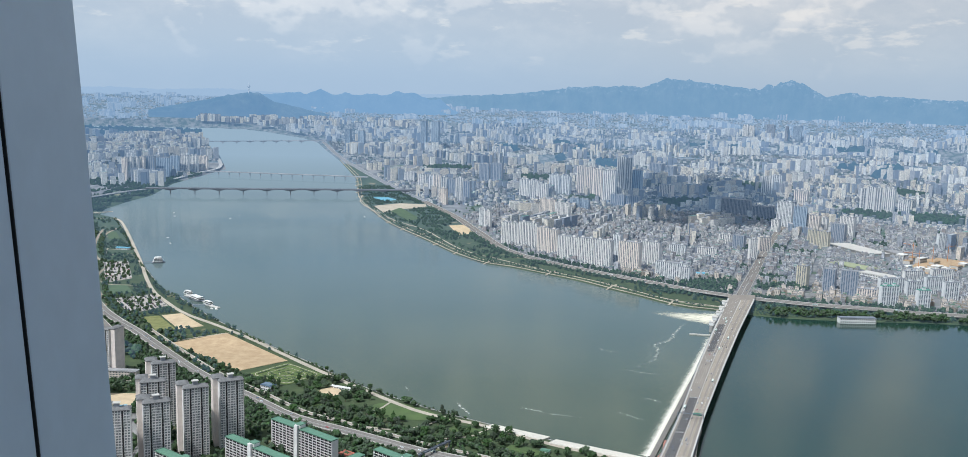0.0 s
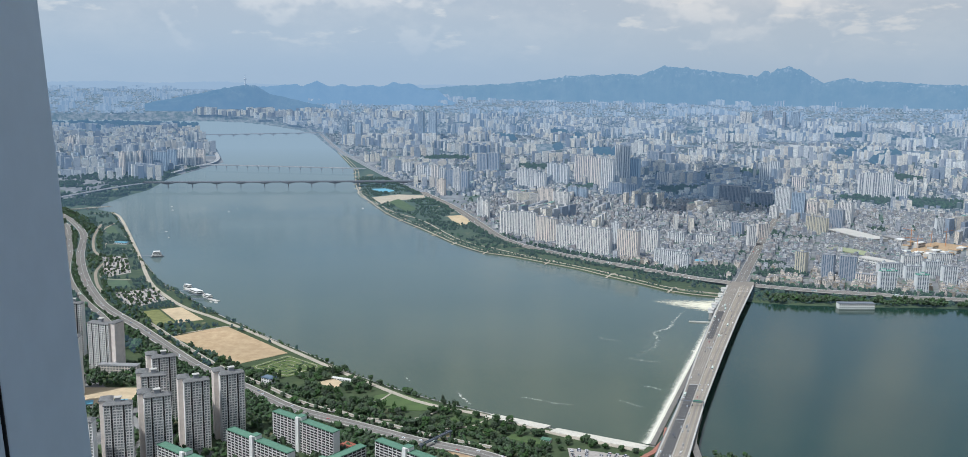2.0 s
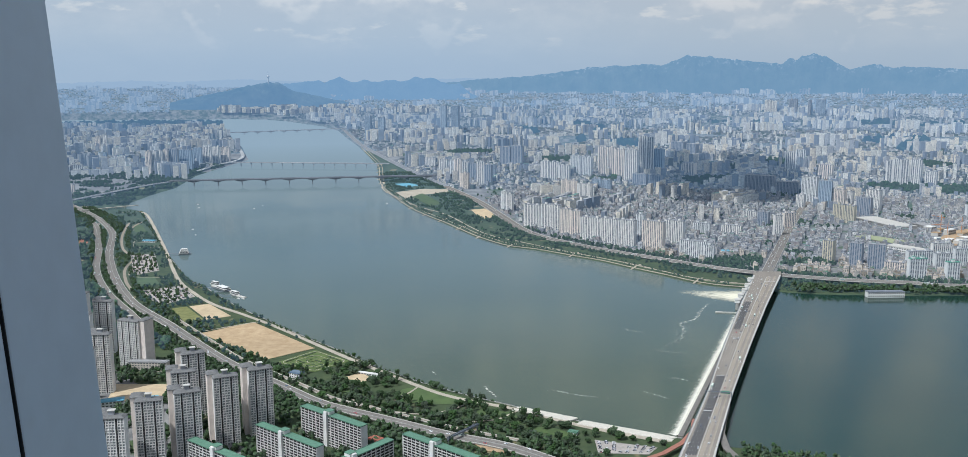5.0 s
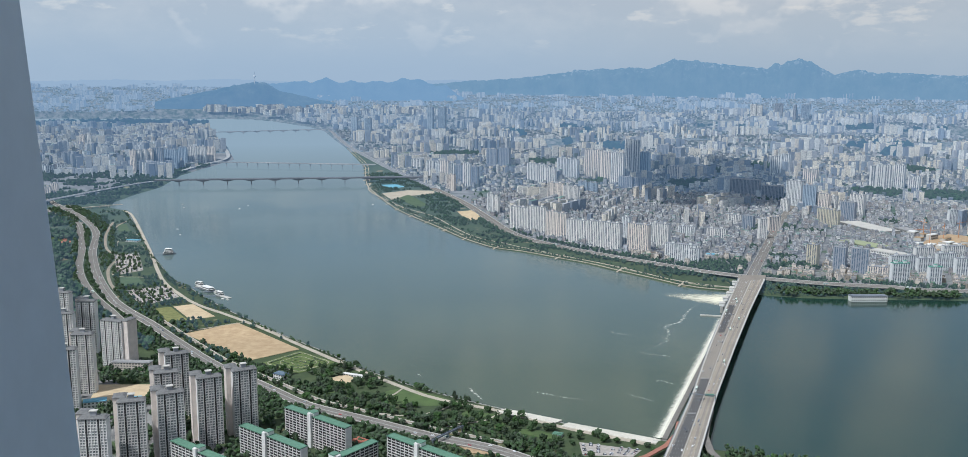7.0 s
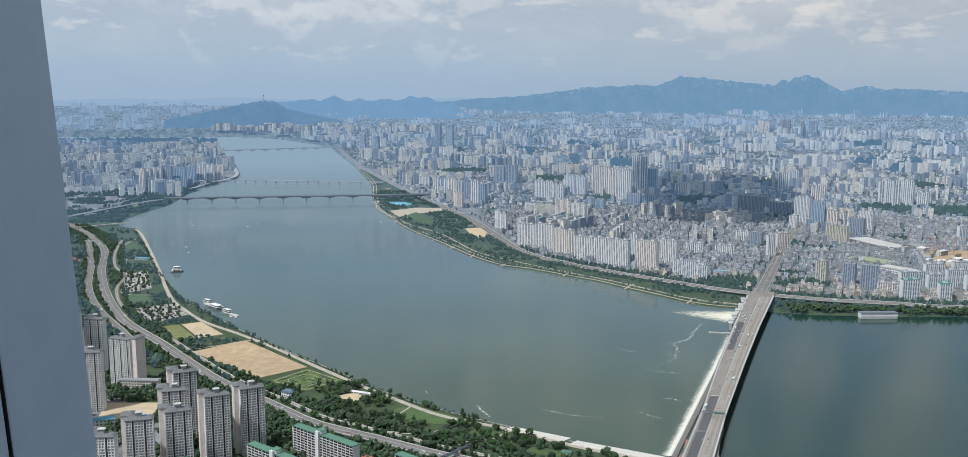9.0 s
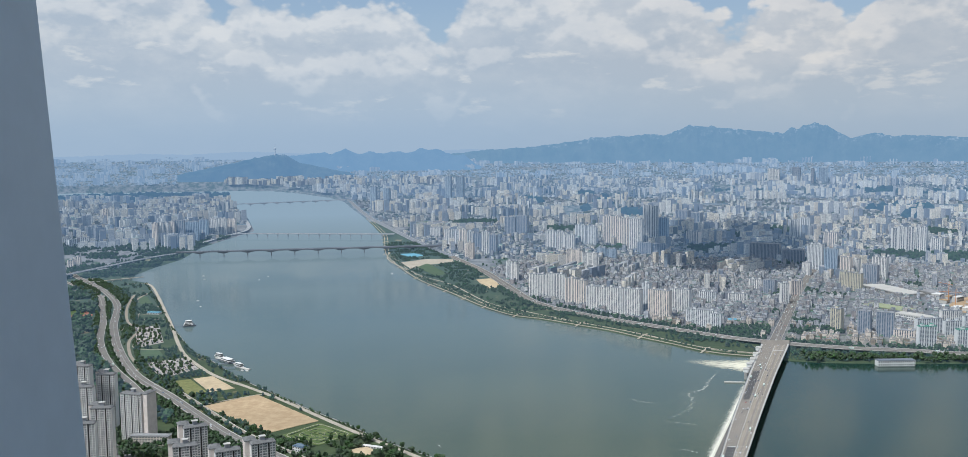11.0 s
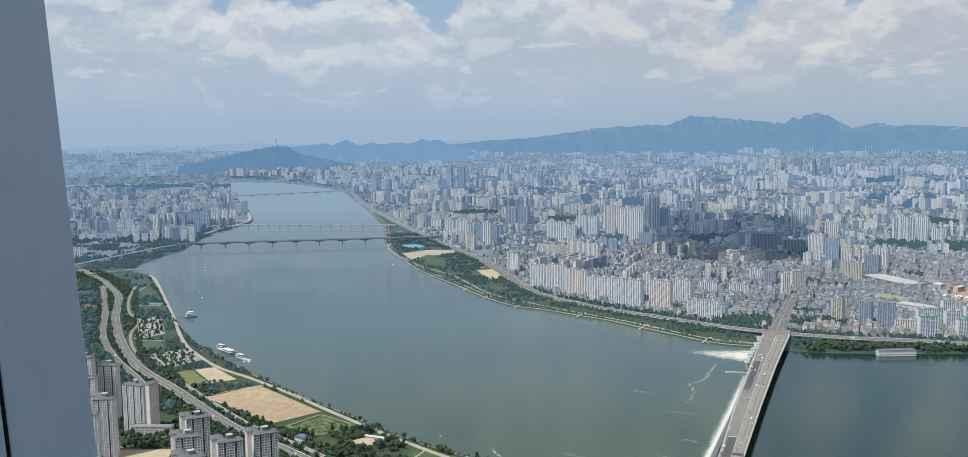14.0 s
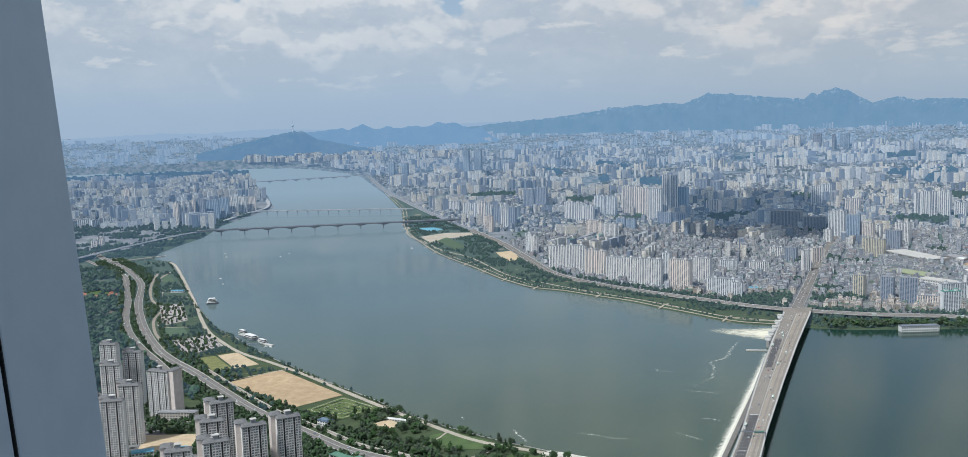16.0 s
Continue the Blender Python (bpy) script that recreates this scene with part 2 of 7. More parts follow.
M = dict(
    asphalt=material("asphalt", (0.10, 0.10, 0.10), 0.85, 0.3, 0.4, big=0.3),
    concrete=material("concrete", (0.36, 0.35, 0.33), 0.8, 0.25, 0.5, big=0.3),
    pale=material("pale_concrete", (0.52, 0.50, 0.46), 0.8, 0.2, 0.4, big=0.25),
    deck=material("bridge_asphalt", (0.27, 0.24, 0.205), 0.85, 0.25, 0.3, big=0.35),
    road_grey=material("worn_road", (0.205, 0.19, 0.172), 0.85, 0.25, 0.2, big=0.3),
    lot=material("car_park_asphalt", (0.42, 0.385, 0.35), 0.85, 0.25, 0.2, big=0.3),
    dark_lane=material("new_asphalt", (0.09, 0.088, 0.088), 0.85, 0.25, 0.3),
    red_lane=material("red_footway", (0.33, 0.15, 0.11), 0.85, 0.25, 0.3),
    earth=material("turned_earth", (0.42, 0.31, 0.19), 0.95, 0.0, 0.15, other=(0.30, 0.21, 0.13)),
    rubber=material("tyre_rubber", (0.02, 0.02, 0.02), 0.8),
    orange=material("orange_paint", (0.45, 0.19, 0.07), 0.6),
    paint=material("road_paint", (0.72, 0.72, 0.70), 0.6, 0.2, 2.0),
    sand=material("sand", (0.50, 0.375, 0.23), 0.95, 0.0, 0.085, other=(0.37, 0.26, 0.15), big=0.4, bump=0.8),
    sand_pale=material("pale_sand", (0.54, 0.425, 0.275), 0.95, 0.2, 0.1, big=0.2),
    path=material("beige_paving", (0.46, 0.41, 0.33), 0.85, 0.25, 0.3, big=0.35),
    garden=material("garden_green", (0.125, 0.160, 0.055), 0.9, 0.0, 0.10, other=(0.062, 0.100, 0.03), big=0.2),
    lawn=material("lawn", (0.088, 0.132, 0.046), 0.9, 0.0, 0.05, other=(0.062, 0.094, 0.038), big=0.25),
    dry=material("dry_lawn", (0.20, 0.20, 0.08), 0.9, 0.0, 0.12, other=(0.13, 0.14, 0.05)),
    leaf=material("leaf", (0.052, 0.088, 0.034), 0.8, 0.0, 0.5, other=(0.030, 0.055, 0.024), each=0.35),
    woods=material("woodland_leaf", (0.058, 0.096, 0.042), 0.8, 0.0, 0.3, other=(0.034, 0.062, 0.030), island=0.35),
    bark=material("bark", (0.12, 0.09, 0.06), 0.9, 0.3, 2.0),
    wall=material("apartment_paint", (0.64, 0.62, 0.58), 0.7, 0.18, 0.15, big=0.25),
    wall_warm=material("beige_paint", (0.62, 0.55, 0.48), 0.7, 0.18, 0.15, big=0.2),
    wall_white=material("white_paint", (0.70, 0.69, 0.66), 0.7, 0.15, 0.15, big=0.15),
    wall_pale=material("pale_render", (0.74, 0.72, 0.69), 0.7, 0.15, 0.15, big=0.15),
    wall_pink=material("pinkish_render", (0.70, 0.62, 0.56), 0.7, 0.15, 0.15, big=0.15),
    wall_grey=material("grey_paint", (0.30, 0.31, 0.33), 0.7, 0.2, 0.15, big=0.2),
    glass=material("window_glass", (0.06, 0.07, 0.08), 0.25, 0.0, 0.45, other=(0.24, 0.24, 0.225), spec=0.5),
    # Near-black colour that stands in for the shade inside balcony recesses.
    recess=material("shade_black_recess", (0.020, 0.021, 0.023), 0.5, 0.0, 0.9, other=(0.055, 0.055, 0.052), spec=0.2),
    bay_glass=material("balcony_windows", (0.10, 0.115, 0.125), 0.25, 0.0, 0.55, other=(0.26, 0.27, 0.265), spec=0.5),
    worn=material("worn_brown_lane", (0.33, 0.285, 0.23), 0.85, 0.2, 0.3, big=0.3),
    steps=material("pale_stone_steps", (0.60, 0.565, 0.49), 0.8, 0.2, 0.4, big=0.2),
    blue_glass=material("blue_curtain_glass", (0.07, 0.11, 0.16), 0.15, 0.0, 0.2, other=(0.11, 0.16, 0.21), spec=0.6),
    roof=material("roof_screed", (0.30, 0.30, 0.30), 0.85, 0.3, 0.4),
    green_roof=material("green_roof_paint", (0.12, 0.235, 0.165), 0.7, 0.25, 0.3, big=0.2),
    blue_roof=material("blue_sheet_roof", (0.16, 0.38, 0.50), 0.5, 0.2, 0.3),
    red_roof=material("red_brick_roof", (0.34, 0.12, 0.08), 0.8, 0.3, 0.4),
    steel=material("painted_steel", (0.17, 0.19, 0.22), 0.5, 0.15, 0.5),
    post=material("window_post_paint", (0.435, 0.52, 0.61), 0.42, 0.06, 30.0, spec=0.4),
    seam=material("dark_seam", (0.02, 0.022, 0.025), 0.8),
    interior=material("interior_plaster", (0.6, 0.6, 0.6), 0.8, 0.05, 3.0),
    foam=material("foam", (0.66, 0.63, 0.52), 0.8, 0.0, 0.45, other=(0.48, 0.48, 0.40)),
)
# The lawn colour again, with a share of haze emission painted in.
M["lawn_mid"] = material("haze_glow_lawn", (0.082, 0.120, 0.048), 0.9, 0.0, 0.05, other=(0.060, 0.090, 0.038), big=0.25, glow=(0.09, AIR))
M["slate"] = material("dark_roof_sheet", (0.17, 0.17, 0.168), 0.8, 0.3, 0.4)
M["wall_yellow"] = material("yellow_paint", (0.56, 0.51, 0.40), 0.7, 0.18, 0.15, big=0.15)
# Copies of the paints with haze mixed in as blue emission, far and mid.
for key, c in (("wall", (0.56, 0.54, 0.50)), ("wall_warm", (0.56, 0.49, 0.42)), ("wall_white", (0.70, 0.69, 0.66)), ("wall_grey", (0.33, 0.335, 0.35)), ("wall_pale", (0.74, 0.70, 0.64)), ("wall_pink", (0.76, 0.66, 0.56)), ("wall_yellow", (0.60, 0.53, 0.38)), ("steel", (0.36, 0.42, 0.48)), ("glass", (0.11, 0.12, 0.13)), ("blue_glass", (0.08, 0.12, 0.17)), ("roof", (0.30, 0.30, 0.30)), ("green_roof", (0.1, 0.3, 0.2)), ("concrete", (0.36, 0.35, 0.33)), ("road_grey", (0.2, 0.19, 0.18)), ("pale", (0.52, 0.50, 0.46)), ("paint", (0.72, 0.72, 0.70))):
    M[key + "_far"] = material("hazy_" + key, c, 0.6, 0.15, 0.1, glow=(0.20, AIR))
    M[key + "_mid"] = material("haze_glow_" + key, c, 0.6, 0.15, 0.15, glow=(0.10, AIR))
FAR_PICK = ((0.78, 0.70, 0.57), (0.68, 0.59, 0.47), (0.20, 0.23, 0.28), (0.80, 0.76, 0.67), (0.40, 0.40, 0.41), (0.66, 0.62, 0.55), (0.82, 0.73, 0.58), (0.26, 0.30, 0.35))
CREAM_PICK = ((0.84, 0.78, 0.66), (0.74, 0.67, 0.55), (0.68, 0.66, 0.62), (0.82, 0.79, 0.72), (0.32, 0.33, 0.35), (0.80, 0.74, 0.62), (0.20, 0.23, 0.28), (0.14, 0.17, 0.22), (0.46, 0.46, 0.46))
LOW_PICK = ((0.48, 0.46, 0.42), (0.18, 0.18, 0.18), (0.62, 0.59, 0.54), (0.12, 0.14, 0.13), (0.30, 0.28, 0.26), (0.08, 0.11, 0.08))
LOW_ROOFS = ((0.24, 0.24, 0.24), (0.07, 0.10, 0.07), (0.46, 0.45, 0.43), (0.06, 0.085, 0.06), (0.14, 0.15, 0.16), (0.26, 0.26, 0.26), (0.09, 0.12, 0.09))


def ground_material(name, glow=None):
    """Town ground of asphalt and concrete, with lawn and scrub where the land is marked green; distance haze is painted
    in as emission.
    """
    m = bpy.data.materials.new(name)
    m.use_nodes = True
    n = Nodes(m.node_tree)
    p = n.tree.nodes.new("ShaderNodeNewGeometry").outputs["Position"]
    mark = n.tree.nodes.new("ShaderNodeAttribute")
    mark.attribute_name = "green"
    town = n.mix(n.range(n.noise(p, 0.03, 5.0), 0.35, 0.65), (0.12, 0.12, 0.12), (0.24, 0.235, 0.225))
    town = n.mix(n.range(n.noise(p, 0.012, 4.0), 0.55, 0.65), town, (0.06, 0.09, 0.04))
    park = n.mix(n.range(n.noise(p, 0.05, 5.0), 0.35, 0.65), (0.066, 0.088, 0.042), (0.042, 0.062, 0.032))
    park = n.mix(n.range(n.noise(p, 0.02, 3.0), 0.62, 0.72), park, (0.24, 0.20, 0.12))
    col = n.mix(n.range(mark.outputs["Fac"], 0.35, 0.65), town, park)
    b = n.add("ShaderNodeBsdfPrincipled", Roughness=0.9)
    n.link(col, b.inputs["Base Color"])
    b.inputs["Specular IOR Level"].default_value = 0.2
    out = n.tree.nodes.new("ShaderNodeOutputMaterial")
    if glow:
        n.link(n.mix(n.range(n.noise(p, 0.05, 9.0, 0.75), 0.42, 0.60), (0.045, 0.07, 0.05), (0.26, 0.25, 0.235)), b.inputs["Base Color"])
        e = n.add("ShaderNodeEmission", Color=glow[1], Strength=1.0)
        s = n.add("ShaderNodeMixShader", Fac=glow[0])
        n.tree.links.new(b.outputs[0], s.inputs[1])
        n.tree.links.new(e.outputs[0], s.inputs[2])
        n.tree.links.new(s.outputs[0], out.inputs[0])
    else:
        # Painted haze: blue emission that grows with distance from the tower.
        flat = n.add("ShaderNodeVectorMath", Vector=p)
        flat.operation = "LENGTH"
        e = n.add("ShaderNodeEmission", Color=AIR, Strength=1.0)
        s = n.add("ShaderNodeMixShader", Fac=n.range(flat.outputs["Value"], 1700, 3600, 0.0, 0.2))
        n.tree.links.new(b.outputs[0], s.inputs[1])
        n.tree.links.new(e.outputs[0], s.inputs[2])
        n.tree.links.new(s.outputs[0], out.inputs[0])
    return m


def foam_material(name, turn, along, across, color=(0.72, 0.70, 0.60)):
    """Broken foam: flecks drawn out along the flow, thinning where its mark fades."""
    m = bpy.data.materials.new(name)
    m.use_nodes = True
    n = Nodes(m.node_tree)
    p = n.tree.nodes.new("ShaderNodeNewGeometry").outputs["Position"]
    flow = n.add("ShaderNodeMapping", Vector=p, Rotation=(0, 0, radians(-turn)))
    flow = n.add("ShaderNodeVectorMath", Vector=flow.outputs[0])
    flow.operation = "MULTIPLY"
    flow.inputs[1].default_value = (along, across, 0.0)
    mark = n.tree.nodes.new("ShaderNodeAttribute")
    mark.attribute_name = "green"
    fleck = n.math("ADD", n.noise(flow.outputs[0], 1.0, 9.0, 0.68), n.math("MULTIPLY", mark.outputs["Fac"], 0.55))
    b = n.add("ShaderNodeBsdfDiffuse", Color=color)
    clear = n.tree.nodes.new("ShaderNodeBsdfTransparent")
    s = n.add("ShaderNodeMixShader", Fac=n.math("MULTIPLY", n.range(fleck, 0.66, 1.02), n.range(mark.outputs["Fac"], 0.0, 0.25)))
    n.tree.links.new(clear.outputs[0], s.inputs[1])
    n.tree.links.new(b.outputs[0], s.inputs[2])
    out = n.tree.nodes.new("ShaderNodeOutputMaterial")
    n.tree.links.new(s.outputs[0], out.inputs[0])
    return m


def water_material(name, one, two, far=False):
    """River water: murky body, sky in its ripples. With far, haze is painted in as emission by the vertex mark."""
    m = bpy.data.materials.new(name)
    m.use_nodes = True
    n = Nodes(m.node_tree)
    p = n.tree.nodes.new("ShaderNodeNewGeometry").outputs["Position"]
    col = n.mix(n.range(n.noise(p, 0.0025, 4.0), 0.35, 0.65), one, two)
    b = n.add("ShaderNodeBsdfPrincipled", Roughness=n.range(n.noise(p, 0.006, 4.0), 0.35, 0.65, 0.11, 0.14), IOR=1.46)
    n.link(col, b.inputs["Base Color"])
    r = n.add("ShaderNodeBump", Height=n.noise(p, 0.35, 6.0, 0.65), Strength=0.09, Distance=0.5)
    n.tree.links.new(r.outputs[0], b.inputs["Normal"])
    out = n.tree.nodes.new("ShaderNodeOutputMaterial")
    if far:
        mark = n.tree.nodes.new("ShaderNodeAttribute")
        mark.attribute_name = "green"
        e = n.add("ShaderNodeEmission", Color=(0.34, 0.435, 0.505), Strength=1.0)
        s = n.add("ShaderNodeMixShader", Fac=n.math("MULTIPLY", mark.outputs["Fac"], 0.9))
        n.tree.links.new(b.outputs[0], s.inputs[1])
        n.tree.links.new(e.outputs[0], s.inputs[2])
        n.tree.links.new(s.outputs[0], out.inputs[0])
    else:
        n.tree.links.new(b.outputs[0], out.inputs[0])
    return m


# ================= plan =================
# True metres are plan metres, fitted to the camera's view: east-ish (x) and ahead (y) of the tower, z over the river.
# The camera draws 5 km at most, so the plain past 3 km is shrunk towards the eye, its sizes in proportion, to look the
# same from there.
NEAR, PULL = 3000.0, 560.0


def reach(d):
    return np.where(d > NEAR, NEAR + PULL * np.log1p(np.maximum(d - NEAR, 0) / PULL), d)


def laid(v):
    """Plan places (n, 3) to the scene: past NEAR shrunk towards the eye, so the view stays."""
    v = np.asarray(v, float).reshape(-1, 3)
    d = np.maximum(np.hypot(v[:, 0], v[:, 1]), 1e-6)
    k = reach(d) / d
    return np.stack([v[:, 0] * k, v[:, 1] * k, EYE + (v[:, 2] - EYE) * k], 1)


def spot(x, y, z=6.0, turn=0.0, size=1.0):
    """The pose of a thing whose base stands at a true place."""
    d = max(math.hypot(x, y), 1e-6)
    k = float(reach(np.array(d))) / d
    return Matrix.LocRotScale((x * k, y * k, EYE + (z - EYE) * k), Euler((0, 0, radians(turn))), (k * size,) * 3)


def polar(a, d):
    return d * math.sin(radians(a)), d * math.cos(radians(a))


SOUTH = [(1700, 700), (900, 870), (397, 1045), (329, 1078), (285, 1090), (241, 1113), (179, 1130), (113, 1170), (26, 1225), (-20, 1254), (-77, 1294), (-137, 1344), (-204, 1409), (-255, 1471), (-308, 1527), (-365, 1588), (-428, 1662), (-498, 1742), (-578, 1846), (-652, 1952), (-706, 2011), (-769, 2130), (-867, 2318), (-982, 2562), (-1115, 2836), (-1240, 3090), (-1330, 3160)]
WEST_BANK = [(-1369, 3300), (-1374, 3509), (-1358, 3748), (-1425, 4206), (-1415, 4550), (-1400, 5022), (-1673, 5873), (-2092, 7015), (-2518, 8076), (-2660, 8640), (-3560, 8810), (-4450, 8730), (-5600, 8300)]
NORTH = [(-6100, 9060), (-4860, 9530), (-3915, 9690), (-2980, 9755), (-2583, 9760), (-2197, 9317), (-1626, 8340), (-1370, 7698), (-1129, 6721), (-905, 5861), (-749, 5193), (-631, 4660), (-534, 3973), (-466, 3650), (-314, 3139), (-164, 2799), (-61, 2563), (27, 2424), (94, 2382), (187, 2293), (260, 2225), (325, 2140), (381, 2073), (444, 1992), (480, 1963), (561, 1930), (612, 1898), (685, 1878), (839, 1865), (946, 1868), (1097, 1856), (1900, 1800)]
RIVER = np.array(SOUTH + WEST_BANK + NORTH, float)
EXPRESS = [(-1424, 8161), (-948, 6146), (-645, 5077), (-396, 4267), (-218, 3739), (-79, 3310), (12, 2939), (85, 2641), (167, 2491), (274, 2358), (407, 2223), (540, 2096), (663, 2020), (787, 1973), (914, 1946), (1056, 1909), (1900, 1850)]
BANK_ROAD = [(-1640, 3340), (-1535, 3185), (-1322, 2905), (-1148, 2615), (-1017, 2290), (-879, 2003), (-747, 1779), (-633, 1641), (-512, 1486), (-430, 1387), (-339, 1300), (-247, 1211), (-152, 1155), (-66, 1103), (14, 1065), (87, 1003), (150, 930), (200, 850)]


def inside(p, poly):
    """Which of the points (n, 2) lie in the polygon."""
    x, y = p[:, 0], p[:, 1]
    hit = np.zeros(len(p), bool)
    for (ax, ay), (bx, by) in zip(poly, np.roll(poly, -1, 0)):
        if ay != by:
            hit ^= ((ay > y) != (by > y)) & (x < (bx - ax) * (y - ay) / (by - ay) + ax)
    return hit


def away(p, line, closed=False):
    """The distance of the points (n, 2) from a line of corners."""
    line = np.asarray(line, float)
    best = np.full(len(p), 1e9)
    for a, b in zip(line, np.roll(line, -1, 0) if closed else line[1:]):
        s = b - a
        t = np.clip(((p - a) @ s) / max(s @ s, 1e-9), 0, 1)
        best = np.minimum(best, np.hypot(*(p - a - t[:, None] * s).T))
    return best


def sheet(name, verts, faces, mat, parent=None, label="", uv=None, marks=None):
    """A mesh object from arrays of places and of faces with as many corners each."""
    me = bpy.data.meshes.new(name)
    verts, faces = np.asarray(verts, np.float32).reshape(-1, 3), np.asarray(faces, np.int32)
    me.vertices.add(len(verts))
    me.vertices.foreach_set("co", verts.ravel())
    me.loops.add(faces.size)
    me.loops.foreach_set("vertex_index", faces.ravel())
    me.polygons.add(len(faces))
    me.polygons.foreach_set("loop_start", np.arange(0, faces.size, faces.shape[1], dtype=np.int32))
    if uv is not None:
        me.uv_layers.new(name="UVMap").data.foreach_set("uv", np.asarray(uv, np.float32).ravel())
    if marks is not None:
        me.attributes.new("green", "FLOAT", "POINT").data.foreach_set("value", np.asarray(marks, np.float32))
    me.polygons.foreach_set("use_smooth", np.zeros(len(faces), bool))
    me.update(calc_edges=True)
    me.validate()
    me.materials.append(mat)
    ob = new(name, me)
    ob.parent = parent
    return tagged(ob, label)


class Solid:
    """Gathers boxes and prisms for one mesh."""

    def __init__(self):
        self.v, self.f = [], []

    def box(self, x, y, z, w, d, h, turn=0.0):
        """A box on the base point (x, y, z)."""
        c, s = math.cos(radians(turn)), math.sin(radians(turn))
        n = len(self.v)
        for zz in (z, z + h):
            for a, b in ((-w / 2, -d / 2), (w / 2, -d / 2), (w / 2, d / 2), (-w / 2, d / 2)):
                self.v.append((x + a * c - b * s, y + a * s + b * c, zz))
        self.f += [tuple(n + i for i in q) for q in ((3, 2, 1, 0), (4, 5, 6, 7), (0, 1, 5, 4), (1, 2, 6, 5), (2, 3, 7, 6), (3, 0, 4, 7))]
        return self

    def prism(self, ring, z0, z1, ring2=None):
        """A closed solid between a ring of (x, y) at z0 and the same, or another, at z1."""
        n, k = len(self.v), len(ring)
        self.v += [(x, y, z0) for x, y in ring] + [(x, y, z1) for x, y in (ring2 or ring)]
        self.f += [(n + i, n + (i + 1) % k, n + k + (i + 1) % k, n + k + i) for i in range(k)]
        self.f += [tuple(range(n + k, n + 2 * k)), tuple(range(n + k - 1, n - 1, -1))]
        return self

    def tray(self, x, y, z, w, d, h, t=0.5, floor=0.6):
        """A flat roof with a parapet round it, in one piece."""
        n = len(self.v)
        for a, b, zz in ((w, d, z), (w, d, z + h), (w - 2 * t, d - 2 * t, z + h), (w - 2 * t, d - 2 * t, z + floor)):
            self.v += [(x + p * a / 2, y + q * b / 2, zz) for p, q in ((-1, -1), (1, -1), (1, 1), (-1, 1))]
        for k in (0, 4, 8):
            self.f += [(n + k + i, n + k + (i + 1) % 4, n + k + 4 + (i + 1) % 4, n + k + 4 + i) for i in range(4)]
        self.f += [(n + 12, n + 13, n + 14, n + 15), (n + 3, n + 2, n + 1, n)]
        return self

    def round(self, x, y, z0, z1, r0, r1=None, sides=10):
        ring = lambda r: [(x + r * math.cos(2 * math.pi * i / sides), y + r * math.sin(2 * math.pi * i / sides)) for i in range(sides)]
        return self.prism(ring(r0), z0, z1, ring(r0 if r1 is None else r1))

    def make(self, name, mat, parent=None, label="", true=False):
        me = bpy.data.meshes.new(name)
        me.from_pydata(laid(self.v).tolist() if true else self.v, [], self.f)
        me.update()
        me.materials.append(mat)
        ob = new(name, me)
        ob.parent = parent
        return tagged(ob, label)


def ribbon(name, line, width, z, mat, thick=0.0, parent=None, label="", step=25.0, lift=None):
    """A road, path or wall of that width along a line of corners, smoothed; z may be a number or a rule of (x, y)."""
    v, f, L = [], [], smooth(line, step)
    for i, (x, y) in enumerate(L):
        a, b = L[max(i - 1, 0)], L[min(i + 1, len(L) - 1)]
        t = np.array([b[0] - a[0], b[1] - a[1]])
        t = t / (np.hypot(*t) + 1e-9)
        zz = z(i / (len(L) - 1)) if callable(z) else z
        for s in (-1, 1):
            v.append((x - s * -t[1] * width / 2 * -1, y - s * t[0] * width / 2 * -1, zz))
        if thick:
            for s in (-1, 1):
                v.append((x - s * -t[1] * width / 2 * -1, y - s * t[0] * width / 2 * -1, zz - thick))
        if i:
            if thick:
                n = len(v) - 8
                f += [(n + 4, n + 5, n + 1, n), (n + 7, n + 6, n + 2, n + 3), (n + 6, n + 4, n, n + 2), (n + 5, n + 7, n + 3, n + 1)]
            else:
                n = len(v) - 4
                f.append((n + 2, n + 3, n + 1, n))
    ob = sheet(name, laid(v), f, mat, parent, label)
    return ob


def smooth(line, step=25.0):
    """Points along a Catmull-Rom curve through the corners."""
    P = [np.array(p, float) for p in line]
    P = [2 * P[0] - P[1]] + P + [2 * P[-1] - P[-2]]
    out = []
    for a, b, c, d in zip(P, P[1:], P[2:], P[3:]):
        n = max(1, int(np.hypot(*(c - b)) / step))
        for i in range(n):
            t = i / n
            out.append(0.5 * (2 * b + (c - a) * t + (2 * a - 5 * b + 4 * c - d) * t * t + (3 * b - a - 3 * c + d) * t ** 3))
    out.append(P[-2])
    return out


def thing(name, label, category, group="", kind=""):
    return tagged(new(name), label, category, group, kind)


def place_all(first, poses):
    """Copies of a thing built round the origin at all the poses but the first, where it goes itself."""
    made = [copy_thing(first, m) for m in poses[1:]]
    first.matrix_basis = poses[0]
    return [first] + made

# ================= the large structure =================


def land(x, y):
    """Height of the land: a flat plain that rises far off."""
    d = np.hypot(x, y)
    return 5.0 + 0.018 * np.maximum(d - 7000, 0)


def lie(x, y):
    return float(land(np.array(x), np.array(y)))


